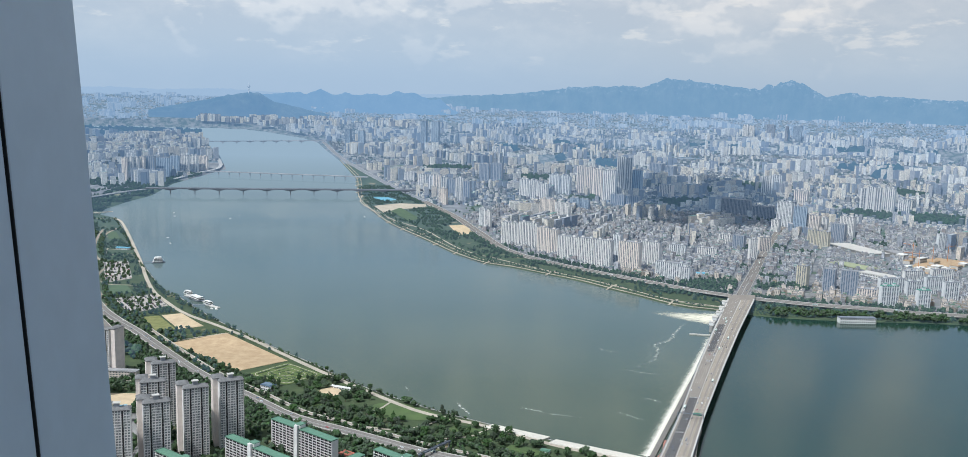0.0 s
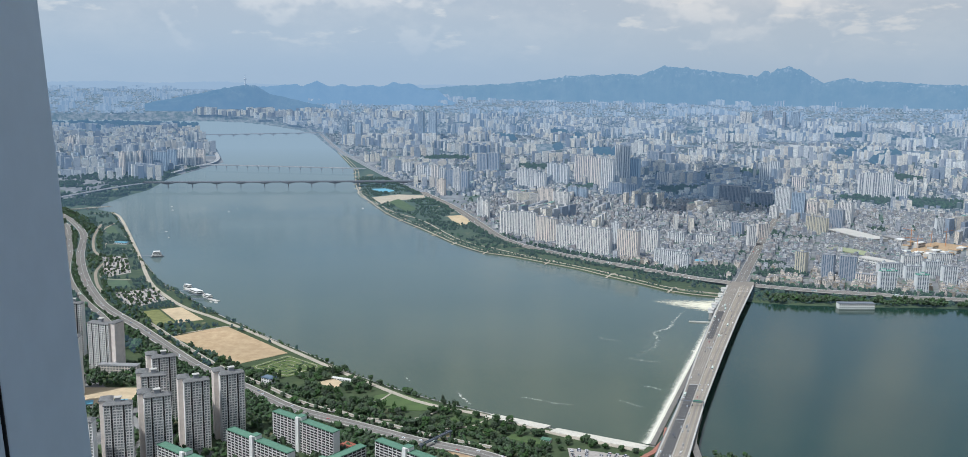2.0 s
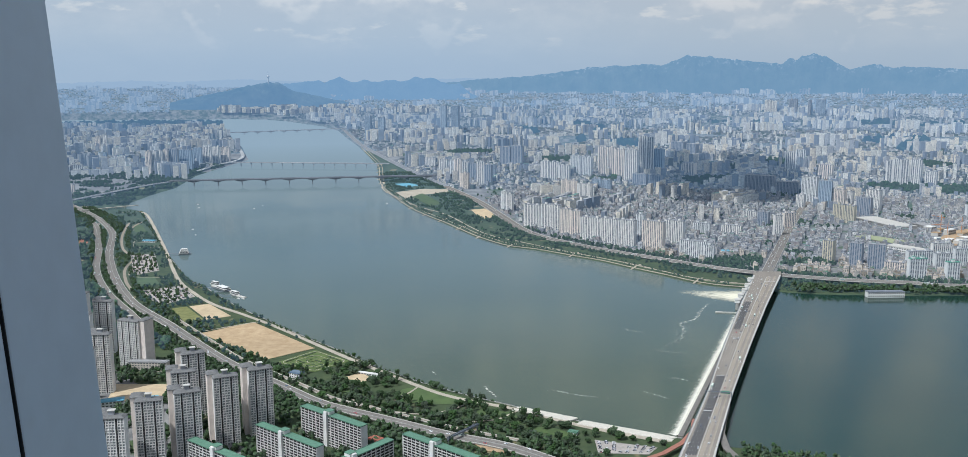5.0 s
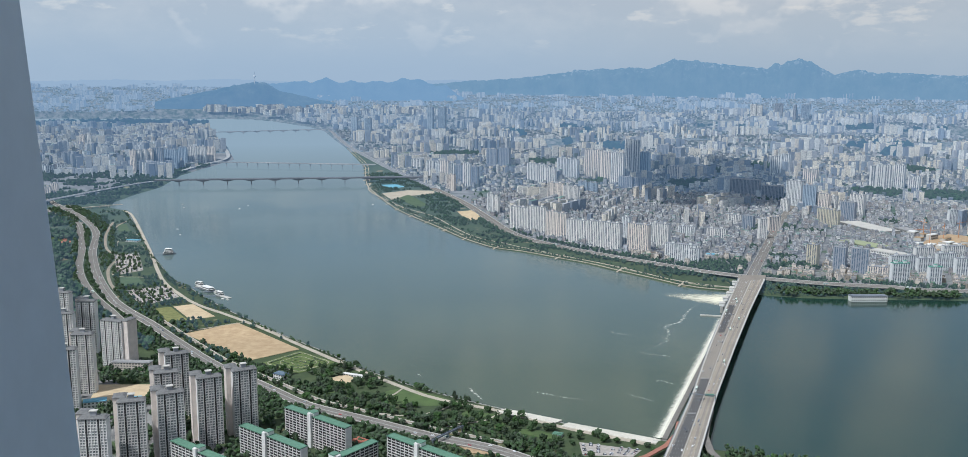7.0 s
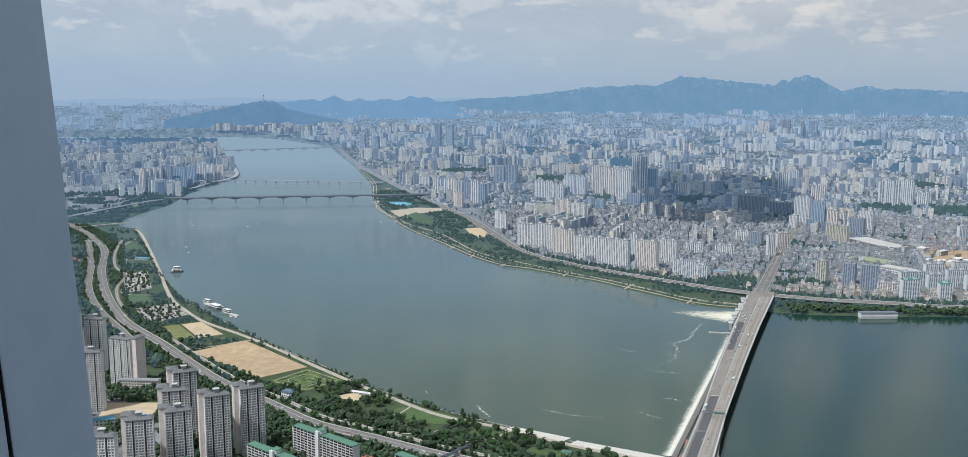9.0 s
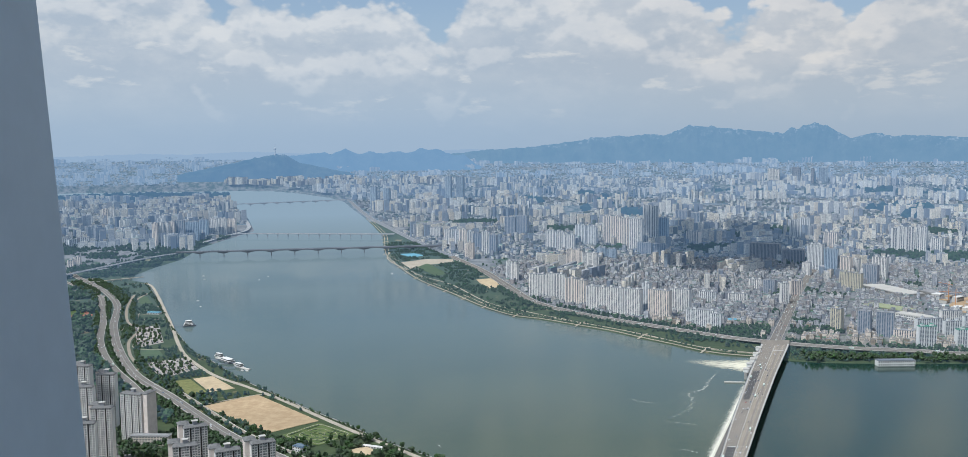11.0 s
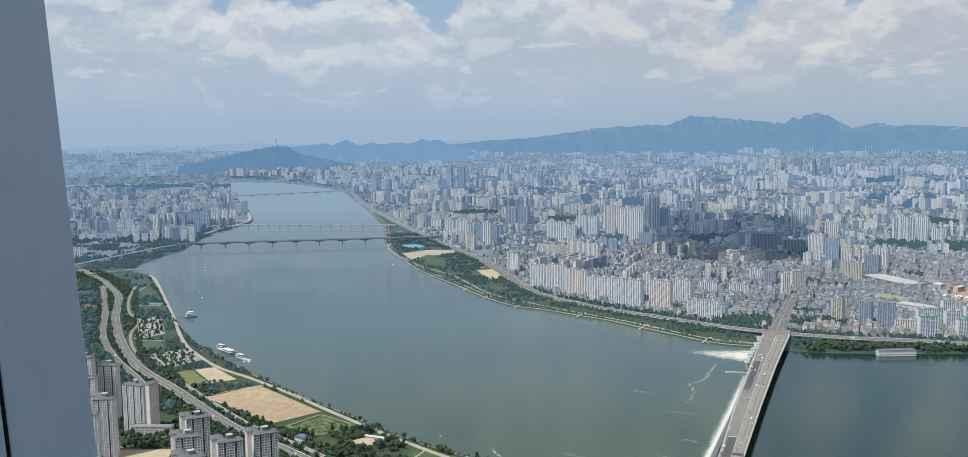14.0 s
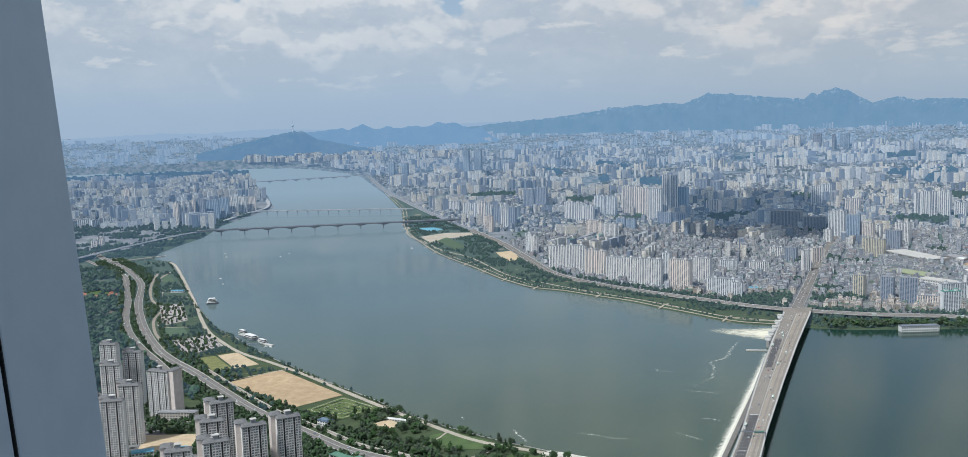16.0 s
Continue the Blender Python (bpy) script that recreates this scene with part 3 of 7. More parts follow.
def express_reach(a):
    """How far off the northern riverside road runs at an azimuth (degrees)."""
    e = np.array(EXPRESS)
    az = np.degrees(np.arctan2(e[:, 0], e[:, 1]))
    return np.interp(a, az, np.hypot(e[:, 0], e[:, 1]))


def ground():
    az = np.radians(np.concatenate([np.arange(-180, -27, 3.0), np.arange(-27, 31.01, 0.16), np.arange(33, 180.1, 3.0)]))
    near = np.concatenate([[0.05, 150, 300, 450, 600, 700], np.geomspace(780, 3000, 250), np.geomspace(3020, 5600, 80)])
    far = np.geomspace(5600, 23000, 70)
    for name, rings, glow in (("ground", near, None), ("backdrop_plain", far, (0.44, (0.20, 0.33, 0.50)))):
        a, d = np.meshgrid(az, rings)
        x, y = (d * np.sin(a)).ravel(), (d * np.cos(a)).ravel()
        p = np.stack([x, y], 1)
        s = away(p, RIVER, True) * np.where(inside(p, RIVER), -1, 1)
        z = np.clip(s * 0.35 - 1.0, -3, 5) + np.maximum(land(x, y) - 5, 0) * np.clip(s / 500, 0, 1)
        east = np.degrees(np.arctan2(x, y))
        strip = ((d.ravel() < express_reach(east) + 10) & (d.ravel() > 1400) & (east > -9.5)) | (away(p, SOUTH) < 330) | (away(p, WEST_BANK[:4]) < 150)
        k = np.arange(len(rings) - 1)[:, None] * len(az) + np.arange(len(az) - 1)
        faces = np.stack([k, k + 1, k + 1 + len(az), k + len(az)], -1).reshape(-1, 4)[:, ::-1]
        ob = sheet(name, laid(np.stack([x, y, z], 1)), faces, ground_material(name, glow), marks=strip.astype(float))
        for poly in ob.data.polygons:
            poly.use_smooth = True
        tagged(ob, "wide river plain with streets, parks and banks" if not glow else "hazy far plain under the hills", "ground", kind="structure")
    # the river itself: fans of rings that bend with the plain; above the weir it stands higher and is darker
    def fan(name, az, rings, z, mat, label, marks=None, kind="structure"):
        a, d = np.meshgrid(np.radians(az), rings)
        v = np.stack([(d * np.sin(a)).ravel(), (d * np.cos(a)).ravel(), z + 0 * a.ravel()], 1)
        k = np.arange(len(rings) - 1)[:, None] * len(az) + np.arange(len(az) - 1)
        ob = sheet(name, laid(v), np.stack([k, k + 1, k + 1 + len(az), k + len(az)], -1).reshape(-1, 4)[:, ::-1], mat, marks=None if marks is None else marks(d.ravel()))
        return tagged(ob, label, "river", kind=kind)

    # Share of haze emission painted on the water, growing with distance.
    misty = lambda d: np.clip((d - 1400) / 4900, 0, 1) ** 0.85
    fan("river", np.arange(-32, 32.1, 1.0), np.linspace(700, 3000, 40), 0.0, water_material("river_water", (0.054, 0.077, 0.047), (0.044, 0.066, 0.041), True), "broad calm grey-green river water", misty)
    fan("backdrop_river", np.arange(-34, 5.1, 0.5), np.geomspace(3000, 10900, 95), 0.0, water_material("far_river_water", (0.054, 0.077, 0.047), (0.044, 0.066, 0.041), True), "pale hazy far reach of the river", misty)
    s = Solid()
    s.prism([(205, 800), (480, 1722), (592, 1998), (1500, 2100), (2400, 2000), (2400, 500)], -0.4, 1.2)
    tagged(s.make("upper_river", water_material("upper_river_water", (0.017, 0.044, 0.033), (0.014, 0.037, 0.028))), "dark still water above the weir", "river", kind="structure")


ground()


def lookout():
    """The room behind the window, from which the city is seen: floor, ceiling and back, all out of view, and the
    leaning window post.
    """
    z = EYE - 1.55
    ob = Solid().box(0, -3.0, z - 0.3, 12, 7.2, 0.3).make("floor", M["interior"])
    tagged(ob, "pale stone floor of the viewing deck", "floor", kind="structure")
    # Ceiling and back wall are added out of view to keep sun off the post.
    ob = Solid().box(0, -3.0, z + 4.2, 12, 7.2, 0.3).make("ceiling", M["interior"])
    tagged(ob, "plain white deck ceiling, unseen, added to shade the window post", "ceiling", kind="structure")
    ob = Solid().box(0, -6.5, z, 12, 0.2, 4.2).make("wall_back", M["interior"])
    tagged(ob, "plain white deck back wall, unseen, added to shade the window post", "wall", kind="structure")
    s = Solid().prism([(-34, -66), (34, -66), (34, 0.4), (-34, 0.4)], -2, z - 0.3, [(-17, -34), (17, -34), (17, 0.4), (-17, 0.4)])
    tagged(s.make("tower_shaft", M["blue_glass"]), "tall glass tower shaft below the viewing deck", "tower", kind="structure")
    # post: a deep metal fin that stands in from the glass, in two pieces with a seam, leaning with the tower's skin
    lean, x0 = -0.0575, -0.4808 * PANE
    post = thing("window_post", "blue-grey painted metal window post with a dark seam", "window post", kind="structure")
    low, high = z, z + 4.2

    def bar(name, x1, x2, y1, y2, mat, r=0.004, label="", tip=0.0):
        """A strip of the post with rounded edges; its near end may lean sideways."""
        s = Solid()
        ring = []
        for cx, cy, a0 in ((x2 - r + tip, y1 + r, -90), (x2 - r, y2 - r, 0), (x1 + r, y2 - r, 90), (x1 + r + tip, y1 + r, 180)):
            ring += [(cx + r * math.cos(radians(a0 + q)), cy + r * math.sin(radians(a0 + q))) for q in (0, 30, 60, 90)]
        at = lambda h: [(x + lean * (h - EYE), y) for x, y in ring]
        s.prism(at(low), low, high, at(high))
        return s.make(name, mat, post, label)

    bar("outer_strip", x0 - 0.16, x0, 0.8225 * PANE, PANE, M["post"], 0.002, tip=0.0022)
    bar("inner_strip", x0 - 0.16, x0 + 0.0022, 0.40 * PANE, 0.8175 * PANE, M["post"], 0.002, tip=0.003)
    bar("seam", x0 - 0.15, x0 + 0.0027, 0.8195 * PANE, 0.8214 * PANE, M["seam"], 0.0002, "dark rubber seam")


lookout()


def hazed(key, far):
    """The copy of a surface with the far town's haze painted in as emission."""
    return M[key + "_far"] if far else M[key]


def road(name, line, width, z, mat, label, thick=1.2, lanes=0, kind="structure", median=False, far=False):
    top = thing(name, label, "road", kind=kind)
    ribbon("carriageway", line, width, z, mat, thick, top)
    up = (lambda t: z(t) + 0.25) if callable(z) else z + 0.25
    up2 = (lambda t: z(t) + 0.9) if callable(z) else z + 0.9
    for s in (-1, 1):
        ribbon("parapet", offset(line, s * (width / 2 - 0.3)), 0.7, up2, hazed("pale", far), 1.0, top)
    if median:
        ribbon("median", line, 0.9, up2, hazed("concrete", far), 1.0, top)
    for i in range(1, lanes):
        ribbon("lane_line", offset(line, -width / 2 + width * i / lanes), 0.35, up, hazed("paint", far), 0, top)
    return top


def offset(line, by):
    L = [np.array(p, float) for p in smooth(line, 60)]
    out = []
    for i, p in enumerate(L):
        t = L[min(i + 1, len(L) - 1)] - L[max(i - 1, 0)]
        t /= np.hypot(*t) + 1e-9
        out.append(tuple(p + by * np.array([-t[1], t[0]])))
    return out


rise = lambda t: 6.6 + 5.4 * min(max((t - 0.42) / 0.2, 0), 1)
road("expressway", EXPRESS[4:], 30, rise, M["road_grey"], "raised riverside expressway on the northern bank", lanes=2, median=True)
road("expressway", EXPRESS[:5], 30, 6.6, M["road_grey_far"], "hazy far stretch of the raised riverside expressway", lanes=2, median=True, far=True)
road("riverside_road", BANK_ROAD, 20, 7.5, M["road_grey"], "wide riverside expressway beside the park", lanes=2, median=True)
road("side_road", [(-1275, 2800), (-1230, 2690), (-1090, 2394), (-985, 2140), (-905, 1980), (-820, 1840), (-735, 1720), (-660, 1610)], 17, 6.5, M["road_grey"], "side road with cars beside the riverside expressway")
road("avenue", [(622, 2050), (775, 2428), (951, 2859), (1144, 3295), (1500, 4100)], 25, 6.2, M["road_grey"], "broad avenue with traffic through the low town", thick=0.5, lanes=2)

SERVICE = offset(BANK_ROAD[7:15], 27)
road("service_road", SERVICE, 7, 6.0, M["worn"], "pale service road between the expressway and the park", thick=0.6)


def patch(name, corners, z, mat, label, category, kind="structure"):
    s = Solid()
    s.prism(corners, z - 0.8, z)
    return tagged(s.make(name, mat, true=True), label, category, kind=kind)


patch("sand_field", [(-542, 1571), (-465, 1647), (-315, 1482), (-383, 1420)], 5.6, M["sand"], "big bare sandy building field with tyre tracks", "sand field")
patch("ball_field", [(-627, 1764), (-594, 1785), (-521, 1691), (-560, 1664)], 5.6, M["sand_pale"], "pale sandy ball field", "ball field")
patch("sand_court", [(-93, 3085), (-35, 3117), (-8, 2924), (-54, 2883)], 5.6, M["sand_pale"], "pale sandy sports court in the northern park", "sports court")
patch("school_yard", [(-581, 1298), (-501, 1300), (-490, 1246), (-563, 1218)], 5.6, M["sand_pale"], "sandy school yard", "school yard")
patch("parking_lot", [(-961, 2290), (-904, 2308), (-816, 2105), (-856, 2050)], 5.6, M["lot"], "pale riverside car park with parked cars", "parking lot")
patch("parking_lot", [(-777, 1898), (-707, 1947), (-643, 1846), (-692, 1767)], 5.6, M["lot"], "pale riverside car park with parked cars", "parking lot")
patch("garden", [(-362, 1404), (-312, 1472), (-243, 1412), (-290, 1357)], 5.6, M["garden"], "yellow-green garden with pale looping paths", "garden")

patch("sports_field", [(-1330, 2600), (-1240, 2640), (-1150, 2460), (-1235, 2415)], 5.6, M["red_lane"], "red running track beside the woods", "running track")
patch("sports_lawn", [(-1305, 2580), (-1248, 2605), (-1180, 2475), (-1230, 2445)], 5.7, M["lawn"], "green pitch inside the running track", "pitch")

SPATH = [(-1240, 3060), (-1161, 2931), (-911, 2395), (-742, 2020), (-653, 1873), (-583, 1780), (-498, 1700), (-402, 1602), (-313, 1500), (-223, 1400), (-155, 1329), (-84, 1259), (-37, 1230), (30, 1196), (110, 1140), (215, 1085)]
tagged(ribbon("riverside_path", SPATH, 8.5, 5.7, M["path"], 0.6), "pale paved riverside path", "path", kind="structure")

# ================= northern path and the far bridges =================


NPATH = [(-500, 3900), (-462, 3619), (-300, 3200), (-174, 2977), (-44, 2624), (63, 2478), (190, 2331), (331, 2179), (451, 2025), (560, 1960)]
tagged(ribbon("northern_path", NPATH, 4, 5.7, M["path"], 0.6), "pale path in the northern riverside park", "path", kind="structure")
APPROACH = [(-1401, 3800), (-1440, 3715), (-1484, 3560), (-1530, 3360), (-1565, 3190), (-1590, 3060), (-1640, 2850)]


def beam_bridge(name, label, a, b, width, z, spacing, girder, mat, pier_w, double=False, haunch=0.0):
    """A girder bridge between two true places, on one pier a span."""
    top = thing(name, label, "bridge", kind="structure")
    line = [a, ((a[0] + b[0]) / 2, (a[1] + b[1]) / 2), b]
    ribbon("deck", line, width, z, mat, girder, top)
    for s in (-1, 1):
        ribbon("parapet", offset(line, s * (width / 2)), 0.6, z + 1.1, mat, 1.3, top)
    if double:
        ribbon("lower_deck", line, width * 0.8, z - 8.0, M["concrete"], 1.5, top)
    L = math.hypot(b[0] - a[0], b[1] - a[1])
    turn = math.atan2(b[1] - a[1], b[0] - a[0])
    for i in range(1, int(L / spacing)):
        t = i * spacing / L
        x, y = a[0] + (b[0] - a[0]) * t, a[1] + (b[1] - a[1]) * t
        s = Solid()
        s.box(x, y, z - girder - 2.4, 4, width * 0.85, 2.4, math.degrees(turn))
        for q in (-1, 1) if pier_w == 0 else (0,):
            s.box(x - q * math.sin(turn) * width * 0.3, y + q * math.cos(turn) * width * 0.3, -3, 3.2, pier_w or 3.2, z - girder - 2.4 + 3, math.degrees(turn))
        if haunch:
            u, w = (b[0] - a[0]) / L, (b[1] - a[1]) / L
            for q in (-1, 1):
                ox, oy = x - q * w * width * 0.36, y + q * u * width * 0.36
                n = len(s.v)
                for side in (-0.6, 0.6):
                    s.v += [(ox + u * k - w * side, oy + w * k + u * side, zz) for k, zz in ((-spacing * 0.30, z - girder), (spacing * 0.30, z - girder), (2.5, z - girder - haunch), (-2.5, z - girder - haunch))]
                s.f += [(n + 3, n + 2, n + 1, n), (n + 4, n + 5, n + 6, n + 7), (n, n + 1, n + 5, n + 4), (n + 1, n + 2, n + 6, n + 5), (n + 2, n + 3, n + 7, n + 6), (n + 3, n, n + 4, n + 7)]
        s.make("pier", mat, top, true=True)
    return top


beam_bridge("steel_bridge", "long two-level steel bridge with haunched piers", (-1401, 3793), (-192, 4002), 27, 27.0, 100, 4.2, M["steel"], 5, haunch=6.5)
beam_bridge("low_bridge", "long low girder bridge behind the steel bridge", (-1401, 4682), (-560, 4595), 25, 20.0, 56, 3.0, M["concrete_far"], 6)
beam_bridge("far_bridge", "far hazy girder bridge", (-2127, 7139), (-1300, 7660), 30, 22.0, 110, 4.0, M["wall_grey_far"], 8, haunch=8.0)

# ================= houses =================


def apartment(name, label, w, d, floors, wall, glass, roof, storey=2.85, bay=3.7, band=1.25, group="", ends=True, cap=None, wing=None, pier=0.9, fins=0, true=None):
    """A slab or tower of flats: glass body, wall bands, piers, blank ends, roof with parapet, lift houses.
    wing: a second block behind (x, y, width, depth) with a blank end wall."""
    h = floors * storey
    top = thing(name, label, "apartment building", group)
    blocks = [(0, 0, w, d)] + ([wing] if wing else [])
    g, s, r, k = Solid(), Solid(), [], []
    for m, (bx, by, bw, bd) in enumerate(blocks):
        bh = h + (2.4 if m else 0)
        g.box(bx, by, 0, bw - 0.9, bd - 0.9, bh)
        for i in range(floors + 1):
            s.box(bx, by, i * storey - 0.2, bw - 0.3, bd - 0.3, band if i < floors else 0.8 + (2.4 if m else 0))
        n = max(2, round(bw / bay))
        for i in range(n + 1):
            for q in (-1, 1):
                s.box(bx - bw / 2 + 0.4 + (bw - 0.8) * i / n, by + q * (bd / 2 - 0.3), 0, pier if i % 2 else pier * 1.7, 0.6, bh)
        if ends or m:
            for q in (-1, 1):
                s.box(bx + q * (bw / 2 - 0.15), by, 0, 0.5, bd, bh + 0.6)
        if m:
            s.box(bx, by - bd / 2, 0, bw, 0.5, bh + 1.2)
        r.append(Solid().tray(bx, by, bh + 0.05, bw + 0.5, bd + 0.5, 1.5))
        for q in ((0,) if bw < 40 else (-0.27, 0.27)):
            k.append((Solid().box(bx + q * bw, by, bh + 0.7, min(6.5, bw * 0.4), min(bd * 0.6, 7), 4.6), Solid().box(bx + q * bw, by, bh + 5.3, min(7.3, bw * 0.45), min(bd * 0.6, 7) + 0.8, 0.5)))
    for i in range(fins):
        q = -0.5 + (i + 0.5) / fins
        s.box(q * w, -d / 2 - 0.9, 0, 2.6, 2.2, h + 2.5)
    g.make("window", glass, top, "dark windows in rows")
    tagged(s.make("wall", wall, top), kind="stuff")
    for flat in r:
        flat.make("roof", roof, top)
    for house, lid in k:
        lid.make("lift_house_roof", roof, house.make("lift_house", cap or wall, top))
    return top


def river_tower(label, w, d, floors, wing, storey=2.82):
    """A tall tower of flats: balcony bays with pale rails between piers, a hipped cap, and a blank wing behind."""
    top = thing("apartment_tower", label, "apartment building", "tall riverside towers")
    h, n = floors * storey, max(4, round(w / 3.3))
    Solid().box(0, 0, 0, w - 1.6, d - 1.6, h).make("window", M["bay_glass"], top, "tinted balcony windows in rows")
    s = Solid()
    for i in range(floors):
        s.box(0, 0, i * storey - 0.12, w - 0.9, d - 0.9, 0.24)
        for j in range(n):
            x, plain = -w / 2 + w * (j + 0.5) / n, j % 4 == 2
            for q in (-1, 1):
                s.box(x, q * (d / 2 - 0.45), i * storey, w / n * (0.74 if not plain else 0.6), 0.4, 0.42 if plain else 0.98)
                if not plain:
                    s.box(x, q * (d / 2 - 0.6), i * storey, 0.16, 0.3, storey)
    for j in range(n + 1):
        for q in (-1, 1):
            s.box(-w / 2 + 0.3 + (w - 0.6) * j / n, q * (d / 2 - 0.4), 0, 0.95 if j % 2 == 0 else 0.5, 0.9, h)
    tagged(s.make("balcony_rail", M["wall_pale"], top), kind="stuff")
    # Slightly proud near-black strips imitate shaded upright recesses.
    slots = Solid()
    for j in range(2, n, 4):
        for q in (-1, 1):
            slots.box(-w / 2 + w * (j + 0.5) / n, q * (d / 2 - 0.28), 0.5, w / n * 0.5, 0.16, h - 0.6)
    tagged(slots.make("window_slot", M["recess"], top, "near-black strips standing in for shaded window recesses"), kind="stuff")
    for q in (-1, 1):
        Solid().box(q * (w / 2 - 0.1), 0, 0, 0.7, d + 0.1, h).make("end_wall", M["wall_pale"], top)
    bx, by, bw, bd = wing
    Solid().box(bx, by, 0, bw, bd, h + 1.8).make("wing_wall", M["wall_pink"], top, "blank beige wing wall")

    def cap(x, y, z, a, b, inset):
        ring = lambda a, b: [(x - a / 2, y - b / 2), (x + a / 2, y - b / 2), (x + a / 2, y + b / 2), (x - a / 2, y + b / 2)]
        Solid().prism(ring(a + 1.8, b + 1.8), z, z + 0.7).prism(ring(a + 1.0, b + 1.0), z + 0.69, z + 2.6, ring(a - inset, b - inset)).make("roof", M["slate"], top, "dark grey hipped roof cap")

    cap(0, 0, h, w, d, 5)
    cap(bx, by, h + 1.8, bw, bd, 6)
    house = Solid().box(0, 1, h + 2.4, 6.0, 5.0, 4.4).make("lift_house", M["wall_grey"], top)
    Solid().box(0, 1, h + 7.3, 8.2, 7.0, 0.7).box(-2, 1, h + 6.8, 0.6, 3, 0.5).box(2, 1, h + 6.8, 0.6, 3, 0.5).make("lift_house_roof", M["pale"], house)
    return top


near = river_tower("tall grey-white apartment tower with a blank beige wing", 30, 13, 27, (-14.0, 13.5, 14, 16), 3.34)
place_all(near, [spot(x, y, 4.0, t) for x, y, t in (
    (-430, 943, 5),
    (-409, 996, 15),
    (-374, 1025, 23),
    (-345, 1081, 25),
    (-309, 1111, 27),
    (-418, 1176, 26),
    (-404, 1099, 19),
    (-732, 1518, -5),
    (-664, 1460, 2),
    (-665, 1380, 3),
    (-585, 1266, 5),
    (-577, 1192, 11),
)])


wide = river_tower("broad grey-white apartment tower with a beige end wall", 40, 14, 22, (23.0, 7, 13, 22), 3.5)
place_all(wide, [spot(x, y, 4.0, t) for x, y, t in (
    (-590, 1387, -18),
)])


def green_slab():
    """A slab of twelve storeys, their height fitted to the camera's view, with open galleries, stair towers and a green
    roof.
    """
    top = thing("apartment_slab", "long white apartment slab with a green painted roof", "apartment building", "green-roofed slabs")
    w, d, floors, storey = 112, 11, 12, 3.44
    h = floors * storey
    # The balcony shade is put into this body's near-black colour.
    Solid().box(0, 0, 0, w - 0.6, d - 2.6, h).make("window", M["recess"], top, "windows behind open balconies, their shade in the near-black colour")
    s = Solid()
    for i in range(floors):
        for q in (-1, 1):
            s.box(0, q * (d / 2 - 0.9), i * storey - 0.15, w, 1.2, 0.16)
            for j in range(32):
                s.box(-w / 2 + w * (j + 0.5) / 32 - (0.5 if i % 2 else -0.5), q * (d / 2 + 0.1), i * storey - 0.1, w / 32 * (0.56 if j % 2 else 0.72), 0.4, 1.15)
    for i in range(17):
        for q in (-1, 1):
            s.box(-w / 2 + w * i / 16, q * (d / 2 - 0.9), 0, 0.3 if i % 4 else 0.7, 1.1, h)
    for q in (-1, 1):
        s.box(q * w / 2, 0, 0, 0.5, d, h + 0.4)
    tagged(s.make("wall", M["wall_white"], top), kind="stuff")
    Solid().tray(0, 0, h, w + 1.0, d + 1.0, 1.1, 0.4).make("roof", M["green_roof"], top)
    for q in (-0.06,):
        Solid().box(q * w, -d / 2 - 1.2, 0, 5.5, 3.0, h + 5).make("stair_tower", M["wall_white"], top)
        Solid().box(q * w, 0, h + 1.0, 9.5, d * 0.8, 4.2).make("lift_house", M["wall_white"], top)
        Solid().box(q * w, 0, h + 5.2, 10.3, d * 0.8 + 0.8, 0.5).make("stair_roof", M["green_roof"], top)
    return top


place_all(green_slab(), [spot(x, y, 4.0, t) for x, y, t in (
    (-208, 1073, -38),
    (-250, 1011, -38),
    (-67, 981, -39),
    (-317, 964, -37),
    (-162, 955, 51),
)])

STYLE = dict(
    white=("wall_white", "glass", "roof", "white apartment block with rows of windows"),
    warm=("wall_pink", "glass", "roof", "beige apartment tower with vertical wall strips"),
    grey=("wall_pale", "glass", "roof", "pale grey apartment block with vertical wall strips"),
    dark=("wall_grey", "blue_glass", "roof", "dark grey high-rise with rows of windows"),
    blue=("steel", "blue_glass", "roof", "blue glass office tower"),
    yellow=("wall_yellow", "glass", "roof", "yellow rendered residential tower"),
    green=("wall_white", "glass", "green_roof", "white slab with a green roof"),
)


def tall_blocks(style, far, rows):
    """Single high blocks in paints with haze emission. Rows of x, y, turn, width, depth, height in plan metres, fitted
    to the camera's view.
    """
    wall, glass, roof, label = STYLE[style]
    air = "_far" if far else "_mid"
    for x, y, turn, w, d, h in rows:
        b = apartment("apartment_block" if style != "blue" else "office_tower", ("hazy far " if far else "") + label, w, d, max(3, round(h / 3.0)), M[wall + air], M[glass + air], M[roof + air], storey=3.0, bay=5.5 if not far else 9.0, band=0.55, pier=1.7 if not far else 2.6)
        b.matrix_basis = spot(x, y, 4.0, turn)


